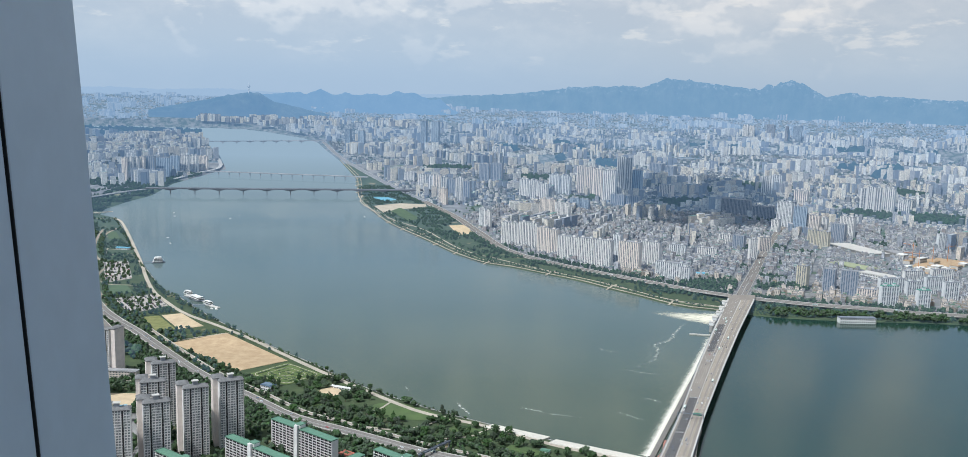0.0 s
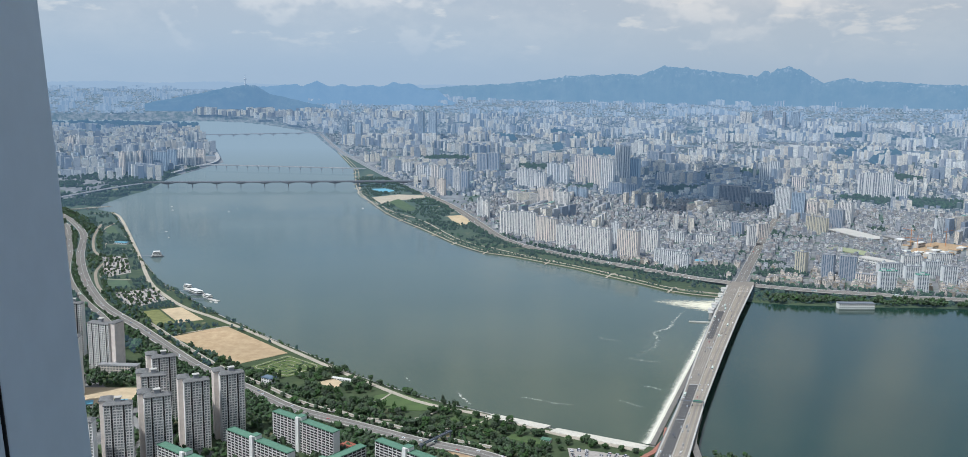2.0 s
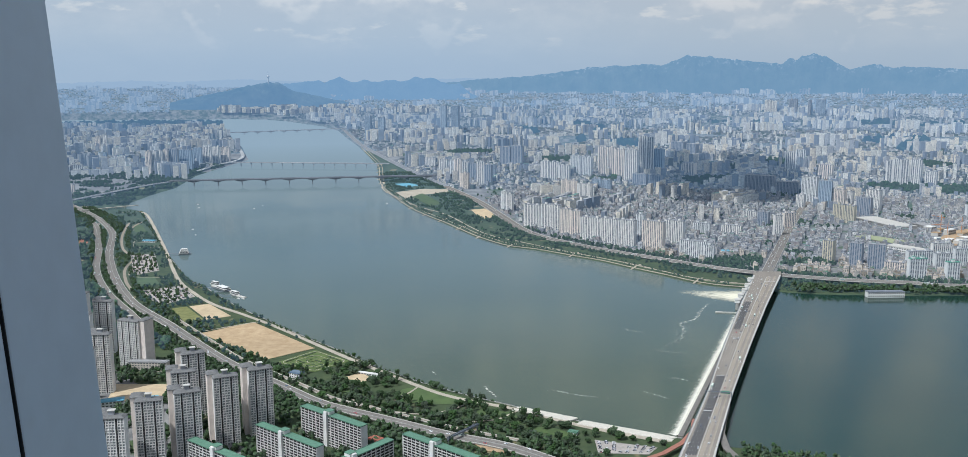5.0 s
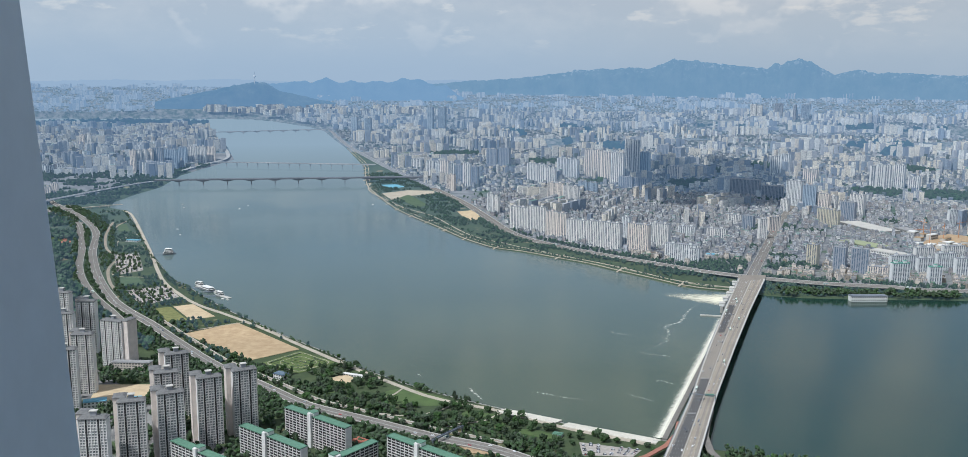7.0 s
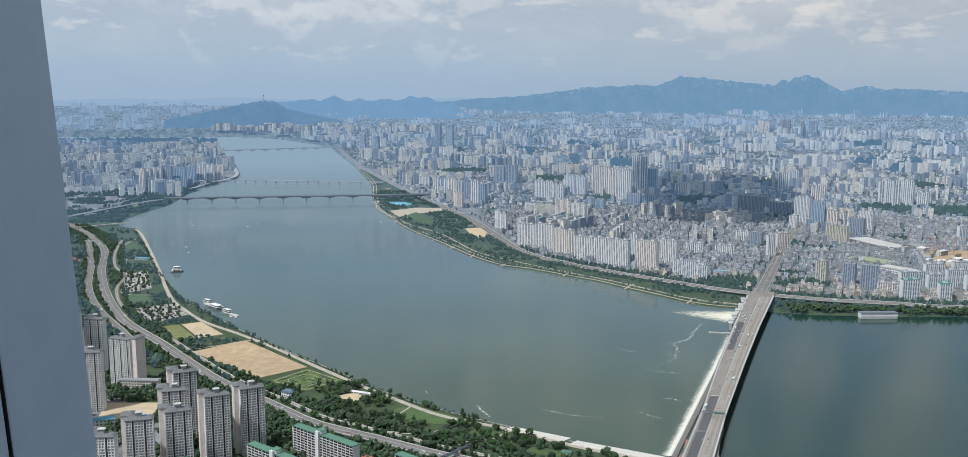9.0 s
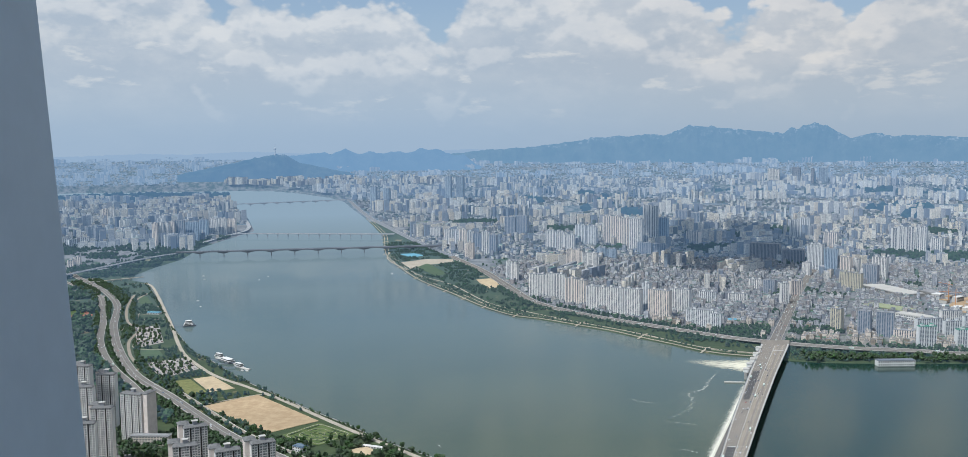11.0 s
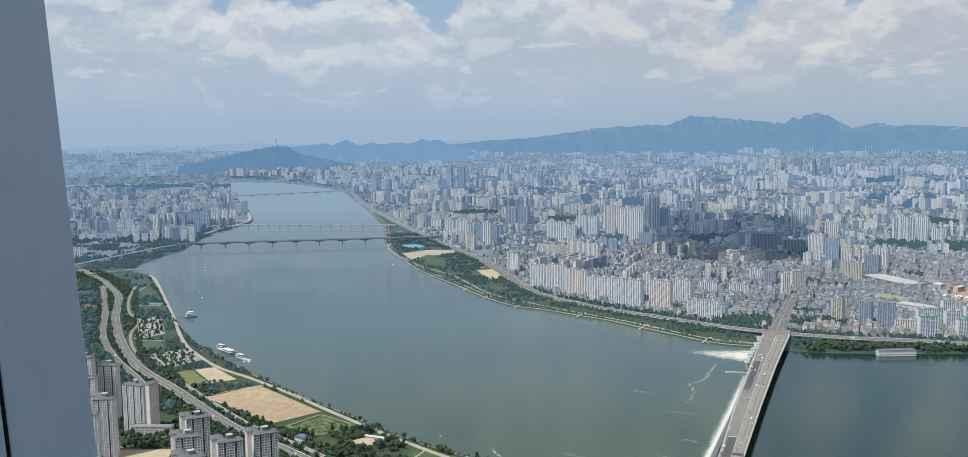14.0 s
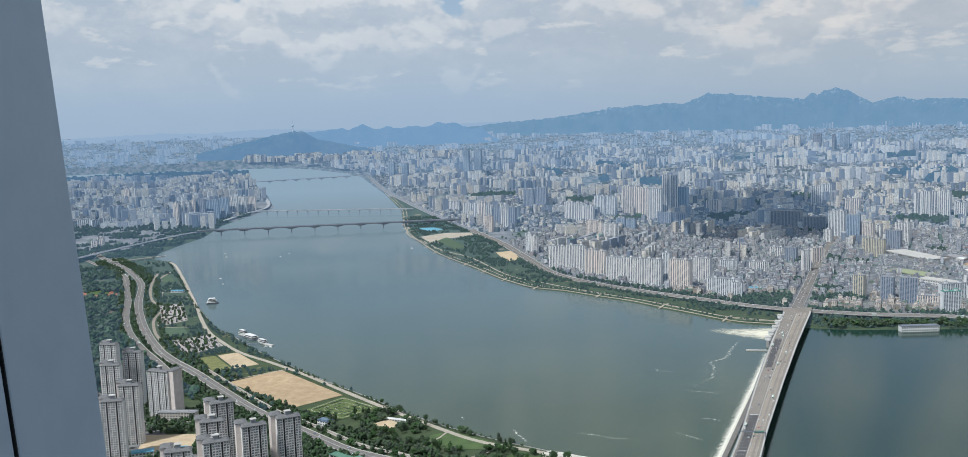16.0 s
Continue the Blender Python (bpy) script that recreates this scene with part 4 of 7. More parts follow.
tall_blocks('grey', False, [
    (109, 2739, -33, 57, 14, 68), (160, 2660, -34, 62, 14, 82), (266, 2508, -37, 66, 14, 66), (310, 2450, -38, 51, 14, 72),
    (351, 2404, -39, 49, 14, 75), (489, 2455, -42, 56, 14, 67), (1221, 3111, -46, 26, 16, 61), (1285, 3062, -48, 48, 18, 73),
    (1063, 3140, -45, 27, 16, 46), (318, 3254, -37, 59, 14, 72), (42, 3054, -32, 20, 14, 61), (1134, 2273, 4, 49, 12, 35),
    (1234, 2320, 3, 58, 12, 34), (812, 2583, 2, 22, 14, 60)])
tall_blocks('grey', False, [
    (1218, 3432, 3, 29, 14, 60), (809, 2860, -35, 41, 14, 30), (685, 2609, -21, 53, 14, 28)])
tall_blocks('warm', False, [
    (202, 2612, -35, 36, 15, 75), (228, 2573, -36, 29, 15, 75), (413, 2350, -41, 61, 16, 82), (1173, 3082, -50, 46, 18, 72),
    (270, 3355, -36, 64, 14, 71), (-136, 3677, -29, 33, 16, 65), (939, 2094, -26, 43, 20, 25), (890, 2723, 13, 40, 14, 44)])
tall_blocks('white', False, [
    (391, 2431, -40, 21, 14, 87), (506, 2255, -29, 83, 13, 44), (533, 2232, -26, 23, 13, 40), (1142, 3281, -47, 57, 20, 94),
    (24, 3085, -31, 20, 14, 66), (1029, 2166, 6, 63, 12, 35), (1064, 2121, 4, 40, 12, 40), (1135, 2165, 3, 47, 12, 41),
    (1138, 2093, 2, 34, 12, 46), (1500, 2849, 2, 20, 14, 52), (602, 2627, -25, 46, 14, 31)])
tall_blocks('blue', False, [
    (1132, 3099, -31, 42, 20, 99), (402, 3624, -37, 40, 14, 49), (436, 3577, -38, 40, 14, 48)])
tall_blocks('dark', False, [
    (1202, 2934, -46, 46, 18, 64), (874, 2161, -38, 28, 16, 56), (909, 2128, -28, 38, 16, 61), (1042, 3565, -32, 115, 30, 66),
    (1131, 3497, -25, 81, 30, 47), (818, 2744, -40, 34, 16, 44)])
tall_blocks('yellow', False, [
    (1087, 2846, -52, 33, 14, 55), (1101, 2793, -52, 33, 14, 56), (821, 2198, -45, 24, 18, 57)])
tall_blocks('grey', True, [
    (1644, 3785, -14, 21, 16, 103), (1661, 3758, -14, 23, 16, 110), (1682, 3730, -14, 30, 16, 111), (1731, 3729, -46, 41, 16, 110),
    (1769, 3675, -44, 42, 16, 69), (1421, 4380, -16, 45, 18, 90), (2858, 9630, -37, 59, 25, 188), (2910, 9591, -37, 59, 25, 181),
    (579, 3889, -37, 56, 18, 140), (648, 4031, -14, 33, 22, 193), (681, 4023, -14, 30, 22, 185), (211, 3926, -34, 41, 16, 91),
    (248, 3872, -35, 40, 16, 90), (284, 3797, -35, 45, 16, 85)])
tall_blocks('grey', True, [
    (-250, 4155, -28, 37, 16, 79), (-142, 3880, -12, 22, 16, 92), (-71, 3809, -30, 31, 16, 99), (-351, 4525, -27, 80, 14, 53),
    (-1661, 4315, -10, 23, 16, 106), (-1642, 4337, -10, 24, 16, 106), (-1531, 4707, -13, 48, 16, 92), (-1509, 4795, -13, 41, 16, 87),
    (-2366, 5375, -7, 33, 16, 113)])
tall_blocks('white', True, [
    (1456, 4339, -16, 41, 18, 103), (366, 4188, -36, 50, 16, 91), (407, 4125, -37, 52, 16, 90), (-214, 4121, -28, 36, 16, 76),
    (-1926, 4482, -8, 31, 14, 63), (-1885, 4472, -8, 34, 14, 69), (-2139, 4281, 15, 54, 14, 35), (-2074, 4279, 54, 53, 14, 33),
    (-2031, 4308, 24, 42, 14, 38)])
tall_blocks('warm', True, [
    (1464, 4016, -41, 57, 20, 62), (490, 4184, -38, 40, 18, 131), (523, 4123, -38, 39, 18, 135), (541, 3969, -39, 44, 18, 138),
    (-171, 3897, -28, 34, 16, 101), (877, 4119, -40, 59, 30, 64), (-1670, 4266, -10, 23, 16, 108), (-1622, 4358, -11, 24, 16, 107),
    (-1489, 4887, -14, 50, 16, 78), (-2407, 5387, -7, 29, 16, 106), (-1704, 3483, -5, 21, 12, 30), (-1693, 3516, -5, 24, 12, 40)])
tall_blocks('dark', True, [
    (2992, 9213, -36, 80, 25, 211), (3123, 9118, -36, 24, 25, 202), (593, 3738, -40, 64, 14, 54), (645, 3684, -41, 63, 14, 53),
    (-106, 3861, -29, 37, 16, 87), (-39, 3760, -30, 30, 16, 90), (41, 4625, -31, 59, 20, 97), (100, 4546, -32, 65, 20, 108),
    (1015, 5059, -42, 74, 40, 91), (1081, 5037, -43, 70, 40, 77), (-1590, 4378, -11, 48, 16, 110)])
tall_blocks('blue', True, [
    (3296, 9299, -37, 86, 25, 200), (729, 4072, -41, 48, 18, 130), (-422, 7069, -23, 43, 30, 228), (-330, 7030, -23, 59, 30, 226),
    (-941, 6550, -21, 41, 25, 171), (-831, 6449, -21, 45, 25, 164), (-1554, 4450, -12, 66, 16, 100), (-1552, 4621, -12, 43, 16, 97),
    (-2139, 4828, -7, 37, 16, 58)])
tall_blocks('green', False, [
    (955, 2017, 6, 41, 12, 49), (1030, 2007, 4, 29, 12, 43)])


def town(name, rows, mat, label, kind="stuff", category="houses", parapet=False):
    """Many plain houses in one mesh. Rows of x, y, width, depth, height, turn, base in true metres."""
    r = np.asarray(rows, float)
    if parapet:
        up = r[rng.random(len(r)) < 0.7].copy()
        up[:, 6] += up[:, 4]
        up[:, 0] += rng.normal(0, 1.5, len(up))
        up[:, 1] += rng.normal(0, 1.5, len(up))
        up[:, 2] *= rng.uniform(0.25, 0.5, len(up))
        up[:, 3] *= rng.uniform(0.25, 0.5, len(up))
        up[:, 4] = rng.uniform(2.2, 3.4, len(up))
        r = np.concatenate([r, up])
    x, y, w, d, h, t, z = r.T
    c, s = np.cos(np.radians(t)), np.sin(np.radians(t))
    v = np.empty((len(r), 8, 3))
    for i, (a, b) in enumerate(((-1, -1), (1, -1), (1, 1), (-1, 1))):
        v[:, i, 0] = v[:, i + 4, 0] = x + (a * w * c - b * d * s) / 2
        v[:, i, 1] = v[:, i + 4, 1] = y + (a * w * s + b * d * c) / 2
        v[:, i, 2], v[:, i + 4, 2] = z - 1, z + h
    f = np.array(((4, 5, 6, 7), (0, 1, 5, 4), (1, 2, 6, 5), (2, 3, 7, 6), (3, 0, 4, 7)))
    faces = (np.arange(len(r))[:, None, None] * 8 + f).reshape(-1, 4)
    uv = np.zeros((len(r), 5, 4, 2))
    for k, side in ((1, w), (2, d), (3, w), (4, d)):
        uv[:, k, 1, 0] = uv[:, k, 2, 0] = side
        uv[:, k, 2, 1] = uv[:, k, 3, 1] = h
    ob = sheet(name, laid(v.reshape(-1, 3)), faces, mat, uv=uv)
    return tagged(ob, label, category, kind=kind)


rng = np.random.default_rng(5)
AVENUE = [(622, 2050), (775, 2428), (951, 2859), (1144, 3295), (1500, 4100)]
# ground kept free of small houses: tall blocks, groves, sheds (x, y, radius)
TAKEN = [(o.matrix_basis.translation.x, o.matrix_basis.translation.y, 26) for o in scene.objects if o.parent is None and o.get("category") == "apartment building"]
GROVES = [(690, 2190, 55), (620, 2200, 60), (560, 2190, 50), (775, 2300, 40), (790, 2190, 45), (765, 2420, 35), (860, 2760, 60), (930, 2790, 50), (1000, 2700, 40), (1140, 3420, 90), (1250, 3500, 90), (1650, 3650, 140), (1850, 3560, 150), (480, 3950, 70), (900, 3900, 110), (1000, 3980, 90), (300, 4900, 160), (-180, 5400, 150), (1500, 4700, 170), (2100, 4600, 200), (1100, 4500, 120), (640, 3300, 30), (1320, 2900, 35)]
SHEDS = [(1200, 2765, 195, 72, 10, 15), (1062, 2472, 126, 58, 9, 34), (1290, 2700, 60, 40, 12, 15)]


STREAM = [(1080, 6600), (1189, 6799), (1637, 7588), (2114, 8467), (2600, 9300)]
far_stream = ribbon("backdrop_stream", STREAM, 95, 6.5, water_material("stream_water", (0.05, 0.08, 0.06), (0.04, 0.07, 0.05)), 0.5)
tagged(far_stream, "straight side stream through the far town", "stream", kind="structure")


def free(p, margin=0.0):
    ok = (away(p, STREAM) > 75) & ~inside(p, RIVER) & (away(p, RIVER, True) > 25) & (away(p, EXPRESS) > 28 + margin) & (away(p, AVENUE) > 18 + margin)
    for x, y, r in TAKEN + GROVES + [(s[0], s[1], s[3] * 0.75) for s in SHEDS] + [(1170, 2830, 45), (1230, 2690, 45), (1075, 2335, 50)] + [(1330, 2530, 110), (1390, 2560, 100)]:
        ok &= np.hypot(p[:, 0] - x, p[:, 1] - y) > r + margin
    return ok


def lots(x0, x1, y0, y1, cell, turn, street=5, jitter=0.15):
    """Building lots on a turned grid of streets."""
    n, m = int((x1 - x0) / cell), int((y1 - y0) / cell)
    i, j = np.meshgrid(np.arange(n), np.arange(m))
    keep = (i % street != 0) & (j % (street + 2) != 0)
    i, j = i[keep] + rng.normal(0, jitter, keep.sum()), j[keep] + rng.normal(0, jitter, keep.sum())
    c, s = math.cos(radians(turn)), math.sin(radians(turn))
    u, v = (i - n / 2) * cell, (j - m / 2) * cell
    return np.stack([(x0 + x1) / 2 + u * c - v * s, (y0 + y1) / 2 + u * s + v * c], 1)


def north_side(p, lo=35):
    a, d = np.degrees(np.arctan2(p[:, 0], p[:, 1])), np.hypot(p[:, 0], p[:, 1])
    return (a > -9.5) & (a < 33) & (d > express_reach(a) + lo)


def west_side(p):
    return (np.degrees(np.arctan2(p[:, 0], p[:, 1])) < -17.8) & (p[:, 1] > 4000)


def clusters(count, d0, d1, a0, a1, hmin, hmax, side, low=4, high=14, slim=(22, 55), lane=48):
    """Groups of parallel blocks of flats."""
    rows = []
    while len(rows) < count:
        a, d = rng.uniform(a0, a1), math.sqrt(rng.uniform(d0 ** 2, d1 ** 2))
        x, y = polar(a, d)
        turn, h = rng.choice([10, 25, 40, 55, 67, 80]) + rng.normal(0, 3), rng.uniform(hmin, hmax)
        k, w = rng.integers(low, high), rng.uniform(*slim)
        i = np.arange(k)
        u, v = (i % 4) * (w + 13), (i // 4) * lane
        c, s = math.cos(radians(turn)), math.sin(radians(turn))
        q = np.stack([x + u * c - v * s, y + u * s + v * c], 1)
        dd = np.hypot(*q.T)
        for bx, by in q[side(q) & free(q) & (dd > d0) & (dd < d1) & (np.hypot(q[:, 0] - 1130, q[:, 1] - 2690) > 260)]:
            rows.append((bx, by, w, 13, h * rng.uniform(0.85, 1.1), turn, lie(bx, by)))
    return rows


WALLS = ((0.50, 0.47, 0.43), (0.30, 0.28, 0.26), (0.66, 0.64, 0.60), (0.30, 0.30, 0.30), (0.34, 0.29, 0.26), (0.42, 0.41, 0.40), (0.22, 0.23, 0.26), (0.47, 0.43, 0.37), (0.54, 0.54, 0.55))
# Low houses carry a little haze too, painted in as glow.
low_mat = facade("town_houses", WALLS, (0.11, 0.11, 0.115), glow=(0.09, AIR), roofs=((0.24, 0.24, 0.24), (0.15, 0.16, 0.17), (0.32, 0.31, 0.30), (0.10, 0.19, 0.15), (0.20, 0.20, 0.20), (0.36, 0.35, 0.34), (0.12, 0.12, 0.12)))
p = lots(-700, 2700, 1700, 4000, 13.5, 67)
d = np.hypot(*p.T)
p = p[north_side(p, 62) & free(p) & (d < 3700) & (rng.random(len(p)) < 0.95)]
p = p[np.argsort(np.hypot(*p.T))]


def town_house(w, d, floors, wall, roof):
    """A small flat-roofed town house with a stair hut on the roof."""
    h = floors * 3.0
    top = thing("town_house", "small flat-roofed town house in a dense street", "house", "houses by the avenue")
    Solid().box(0, 0, -1, w, d, h + 1).make("wall", wall, top)
    s = Solid()
    for f in range(floors):
        for i in range(3):
            for q in (-1, 1):
                s.box(-w / 3 + w / 3 * i, q * d / 2, f * 3 + 1.0, w * 0.2, 0.2, 1.4)
    tagged(s.make("window", M["glass"], top, "small dark windows"), kind="stuff")
    Solid().tray(0, 0, h, w + 0.4, d + 0.4, 1.1, 0.3, 0.4).make("roof", roof, top)
    Solid().box(w * 0.2, d * 0.15, h + 0.4, 3, 3, 2.4).make("stair_hut", wall, top)
    return top


houses = [town_house(10, 9, 3, M["concrete"], M["roof"]), town_house(11, 10, 4, M["worn"], M["roof"]), town_house(9, 11, 3, M["concrete"], M["green_roof"]), town_house(12, 10, 5, M["wall_warm"], M["roof"]), town_house(10, 10, 4, M["wall_warm"], M["concrete"]), town_house(9, 9, 3, M["wall_grey"], M["roof"])]
near_p, p = p[:264], p[264:]
for k, house in enumerate(houses):
    place_all(house, [spot(x, y, 5.0, 67 + rng.normal(0, 3) + 90 * rng.integers(0, 2), rng.uniform(0.9, 1.1)) for x, y in near_p[k::6]])
n = len(p)
town("low_town", np.column_stack([p, rng.uniform(8, 13, n), rng.uniform(8, 13, n), np.clip(rng.gamma(7, 1.45, n), 6, 26), 67 + rng.normal(0, 3, n), land(*p.T)]), low_mat, "close-packed low town houses with flat roofs", parapet=True)
# From here on houses and flats get more haze emission the farther off.
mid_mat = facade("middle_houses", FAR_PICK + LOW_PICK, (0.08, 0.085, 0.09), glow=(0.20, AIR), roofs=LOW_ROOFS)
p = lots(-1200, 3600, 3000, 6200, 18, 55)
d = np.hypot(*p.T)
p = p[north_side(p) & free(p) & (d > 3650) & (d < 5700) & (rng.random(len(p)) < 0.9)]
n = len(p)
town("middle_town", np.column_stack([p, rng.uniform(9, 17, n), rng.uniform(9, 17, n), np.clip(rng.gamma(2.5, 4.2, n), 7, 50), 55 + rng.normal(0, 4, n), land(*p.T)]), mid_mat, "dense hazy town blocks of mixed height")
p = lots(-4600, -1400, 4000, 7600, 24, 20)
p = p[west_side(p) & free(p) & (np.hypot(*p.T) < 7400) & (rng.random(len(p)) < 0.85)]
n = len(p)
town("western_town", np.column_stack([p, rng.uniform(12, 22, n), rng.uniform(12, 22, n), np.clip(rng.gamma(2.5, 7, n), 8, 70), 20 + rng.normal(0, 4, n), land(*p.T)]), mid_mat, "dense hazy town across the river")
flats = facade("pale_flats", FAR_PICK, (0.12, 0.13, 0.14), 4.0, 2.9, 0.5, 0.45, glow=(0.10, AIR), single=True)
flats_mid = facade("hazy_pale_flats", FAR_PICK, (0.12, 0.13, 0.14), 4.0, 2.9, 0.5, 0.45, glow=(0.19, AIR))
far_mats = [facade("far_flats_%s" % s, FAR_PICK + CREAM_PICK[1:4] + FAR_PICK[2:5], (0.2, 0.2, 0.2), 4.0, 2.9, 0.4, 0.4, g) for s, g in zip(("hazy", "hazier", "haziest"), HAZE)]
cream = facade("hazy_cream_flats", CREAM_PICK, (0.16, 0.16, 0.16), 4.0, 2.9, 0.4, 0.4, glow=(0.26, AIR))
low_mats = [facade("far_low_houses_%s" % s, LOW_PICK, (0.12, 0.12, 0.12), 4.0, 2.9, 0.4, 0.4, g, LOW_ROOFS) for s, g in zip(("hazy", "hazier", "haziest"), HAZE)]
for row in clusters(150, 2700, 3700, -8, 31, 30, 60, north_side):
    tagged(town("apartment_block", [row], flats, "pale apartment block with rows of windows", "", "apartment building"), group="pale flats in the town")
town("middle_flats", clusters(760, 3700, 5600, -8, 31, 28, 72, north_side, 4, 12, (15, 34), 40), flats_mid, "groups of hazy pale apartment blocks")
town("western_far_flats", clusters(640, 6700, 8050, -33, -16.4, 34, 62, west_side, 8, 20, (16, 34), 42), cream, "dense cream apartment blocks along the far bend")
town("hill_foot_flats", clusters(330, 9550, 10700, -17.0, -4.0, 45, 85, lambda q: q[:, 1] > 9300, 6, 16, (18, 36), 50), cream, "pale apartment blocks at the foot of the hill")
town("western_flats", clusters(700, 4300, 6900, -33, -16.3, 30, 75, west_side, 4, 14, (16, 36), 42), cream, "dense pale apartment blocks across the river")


def anywhere(p):
    town_like = np.array([noise.noise(Vector((x / 900, y / 900, 4.2))) for x, y in p]) > -0.36
    a, d = np.degrees(np.arctan2(p[:, 0], p[:, 1])), np.hypot(*p.T)
    return town_like & ~((a < -16) & (d > 8050) & (d < 9900)) & ~((np.degrees(np.arctan2(p[:, 0], p[:, 1])) < -11) & (np.degrees(np.arctan2(p[:, 0], p[:, 1])) > -20) & (np.hypot(*p.T) > 9800) & (np.hypot(*p.T) < 12500))


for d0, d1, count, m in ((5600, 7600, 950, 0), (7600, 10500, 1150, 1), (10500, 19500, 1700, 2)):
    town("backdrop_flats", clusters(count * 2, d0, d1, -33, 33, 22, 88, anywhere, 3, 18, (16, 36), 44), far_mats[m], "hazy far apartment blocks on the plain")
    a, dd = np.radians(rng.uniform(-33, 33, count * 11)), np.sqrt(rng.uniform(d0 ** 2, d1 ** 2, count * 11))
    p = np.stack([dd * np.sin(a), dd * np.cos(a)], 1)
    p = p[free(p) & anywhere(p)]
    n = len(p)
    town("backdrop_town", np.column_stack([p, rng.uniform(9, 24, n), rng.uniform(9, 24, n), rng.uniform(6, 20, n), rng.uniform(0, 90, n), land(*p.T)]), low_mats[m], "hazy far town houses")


# ================= hills =================


def rock_material(name, color, glow):
    """Wooded slopes with pale bare rock showing high up, under much haze painted in as blue emission."""
    m = bpy.data.materials.new(name)
    m.use_nodes = True
    n = Nodes(m.node_tree)
    p = n.tree.nodes.new("ShaderNodeNewGeometry").outputs["Position"]
    mark = n.tree.nodes.new("ShaderNodeAttribute")
    mark.attribute_name = "green"
    col = n.mix(n.range(n.noise(p, 0.012, 6.0, 0.65), 0.35, 0.65), color, (0.13, 0.15, 0.10))
    bare = n.math("MULTIPLY", n.range(n.noise(p, 0.045, 5.0, 0.6), 0.56, 0.66), n.range(mark.outputs["Fac"], 0.55, 0.9))
    col = n.mix(bare, col, (0.62, 0.58, 0.52))
    b = n.add("ShaderNodeBsdfPrincipled", Roughness=0.9)
    n.link(col, b.inputs["Base Color"])
    b.inputs["Specular IOR Level"].default_value = 0.1
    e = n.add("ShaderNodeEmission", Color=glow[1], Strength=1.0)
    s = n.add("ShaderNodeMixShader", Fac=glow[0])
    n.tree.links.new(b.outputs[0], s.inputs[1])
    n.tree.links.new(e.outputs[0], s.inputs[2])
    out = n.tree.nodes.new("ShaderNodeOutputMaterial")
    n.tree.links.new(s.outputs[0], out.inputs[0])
    return m


def ridge(name, label, peaks, d0, depth, foot, color, glow, rough=0.09, a0=-34, a1=36, rows=30):
    """A range of hills round the plain. Peaks: azimuth, elevation seen from the tower, fall per degree to either side."""
    a = np.arange(a0, a1, 0.06)
    crest = np.max([e - np.where(a < c, l, r) * np.abs(a - c) for c, e, l, r in peaks], 0)
    crest = np.array([max(c, foot - 0.3) + rough * noise.fractal(Vector((q * 2.2, d0, 0)), 0.65, 2.1, 8) for q, c in zip(a, crest)])
    v, marks = [], []
    for j in range(rows):
        t = j / (rows - 1)
        d = d0 + depth * t
        rise = math.sin(min(t / 0.7, 1) * math.pi / 2) ** 1.15 if t < 0.7 else 1 - (t - 0.7) * 0.6
        for q, c in zip(a, crest):
            spur = noise.ridged_multi_fractal(Vector((q * 1.1, t * 5.0 + q * 0.6, d0)), 0.9, 2.1, 5, 1.0, 2.0) - 1.0
            e = foot + (c - foot) * rise + 0.13 * spur * math.sin(math.pi * min(t / 0.7, 1)) * max(c - foot, 0)
            x, y = polar(q, d)
            v.append((x, y, EYE + d * math.tan(radians(e))))
            marks.append(min(t / 0.7, 1) * min(max((c - foot) / 2.0, 0), 1))
    k = np.arange(rows - 1)[:, None] * len(a) + np.arange(len(a) - 1)
    ob = sheet(name, laid(v), np.stack([k, k + 1, k + 1 + len(a), k + len(a)], -1).reshape(-1, 4), rock_material(name, color, glow), marks=marks)
    for poly in ob.data.polygons:
        poly.use_smooth = True
    return tagged(ob, label, "hills", kind="structure")


# Each range has its own share and colour of haze emission.
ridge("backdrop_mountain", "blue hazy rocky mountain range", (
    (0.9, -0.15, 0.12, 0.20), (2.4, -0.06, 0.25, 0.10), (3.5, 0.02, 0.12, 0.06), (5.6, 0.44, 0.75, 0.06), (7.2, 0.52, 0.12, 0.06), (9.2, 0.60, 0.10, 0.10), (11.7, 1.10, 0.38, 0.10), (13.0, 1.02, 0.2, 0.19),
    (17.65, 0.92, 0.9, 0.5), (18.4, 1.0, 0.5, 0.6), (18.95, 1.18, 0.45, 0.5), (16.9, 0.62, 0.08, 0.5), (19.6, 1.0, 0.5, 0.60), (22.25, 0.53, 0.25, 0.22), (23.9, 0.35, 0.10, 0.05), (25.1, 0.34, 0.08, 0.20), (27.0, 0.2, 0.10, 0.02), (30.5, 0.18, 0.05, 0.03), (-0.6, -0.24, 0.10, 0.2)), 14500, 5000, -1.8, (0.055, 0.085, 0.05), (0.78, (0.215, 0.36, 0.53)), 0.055)
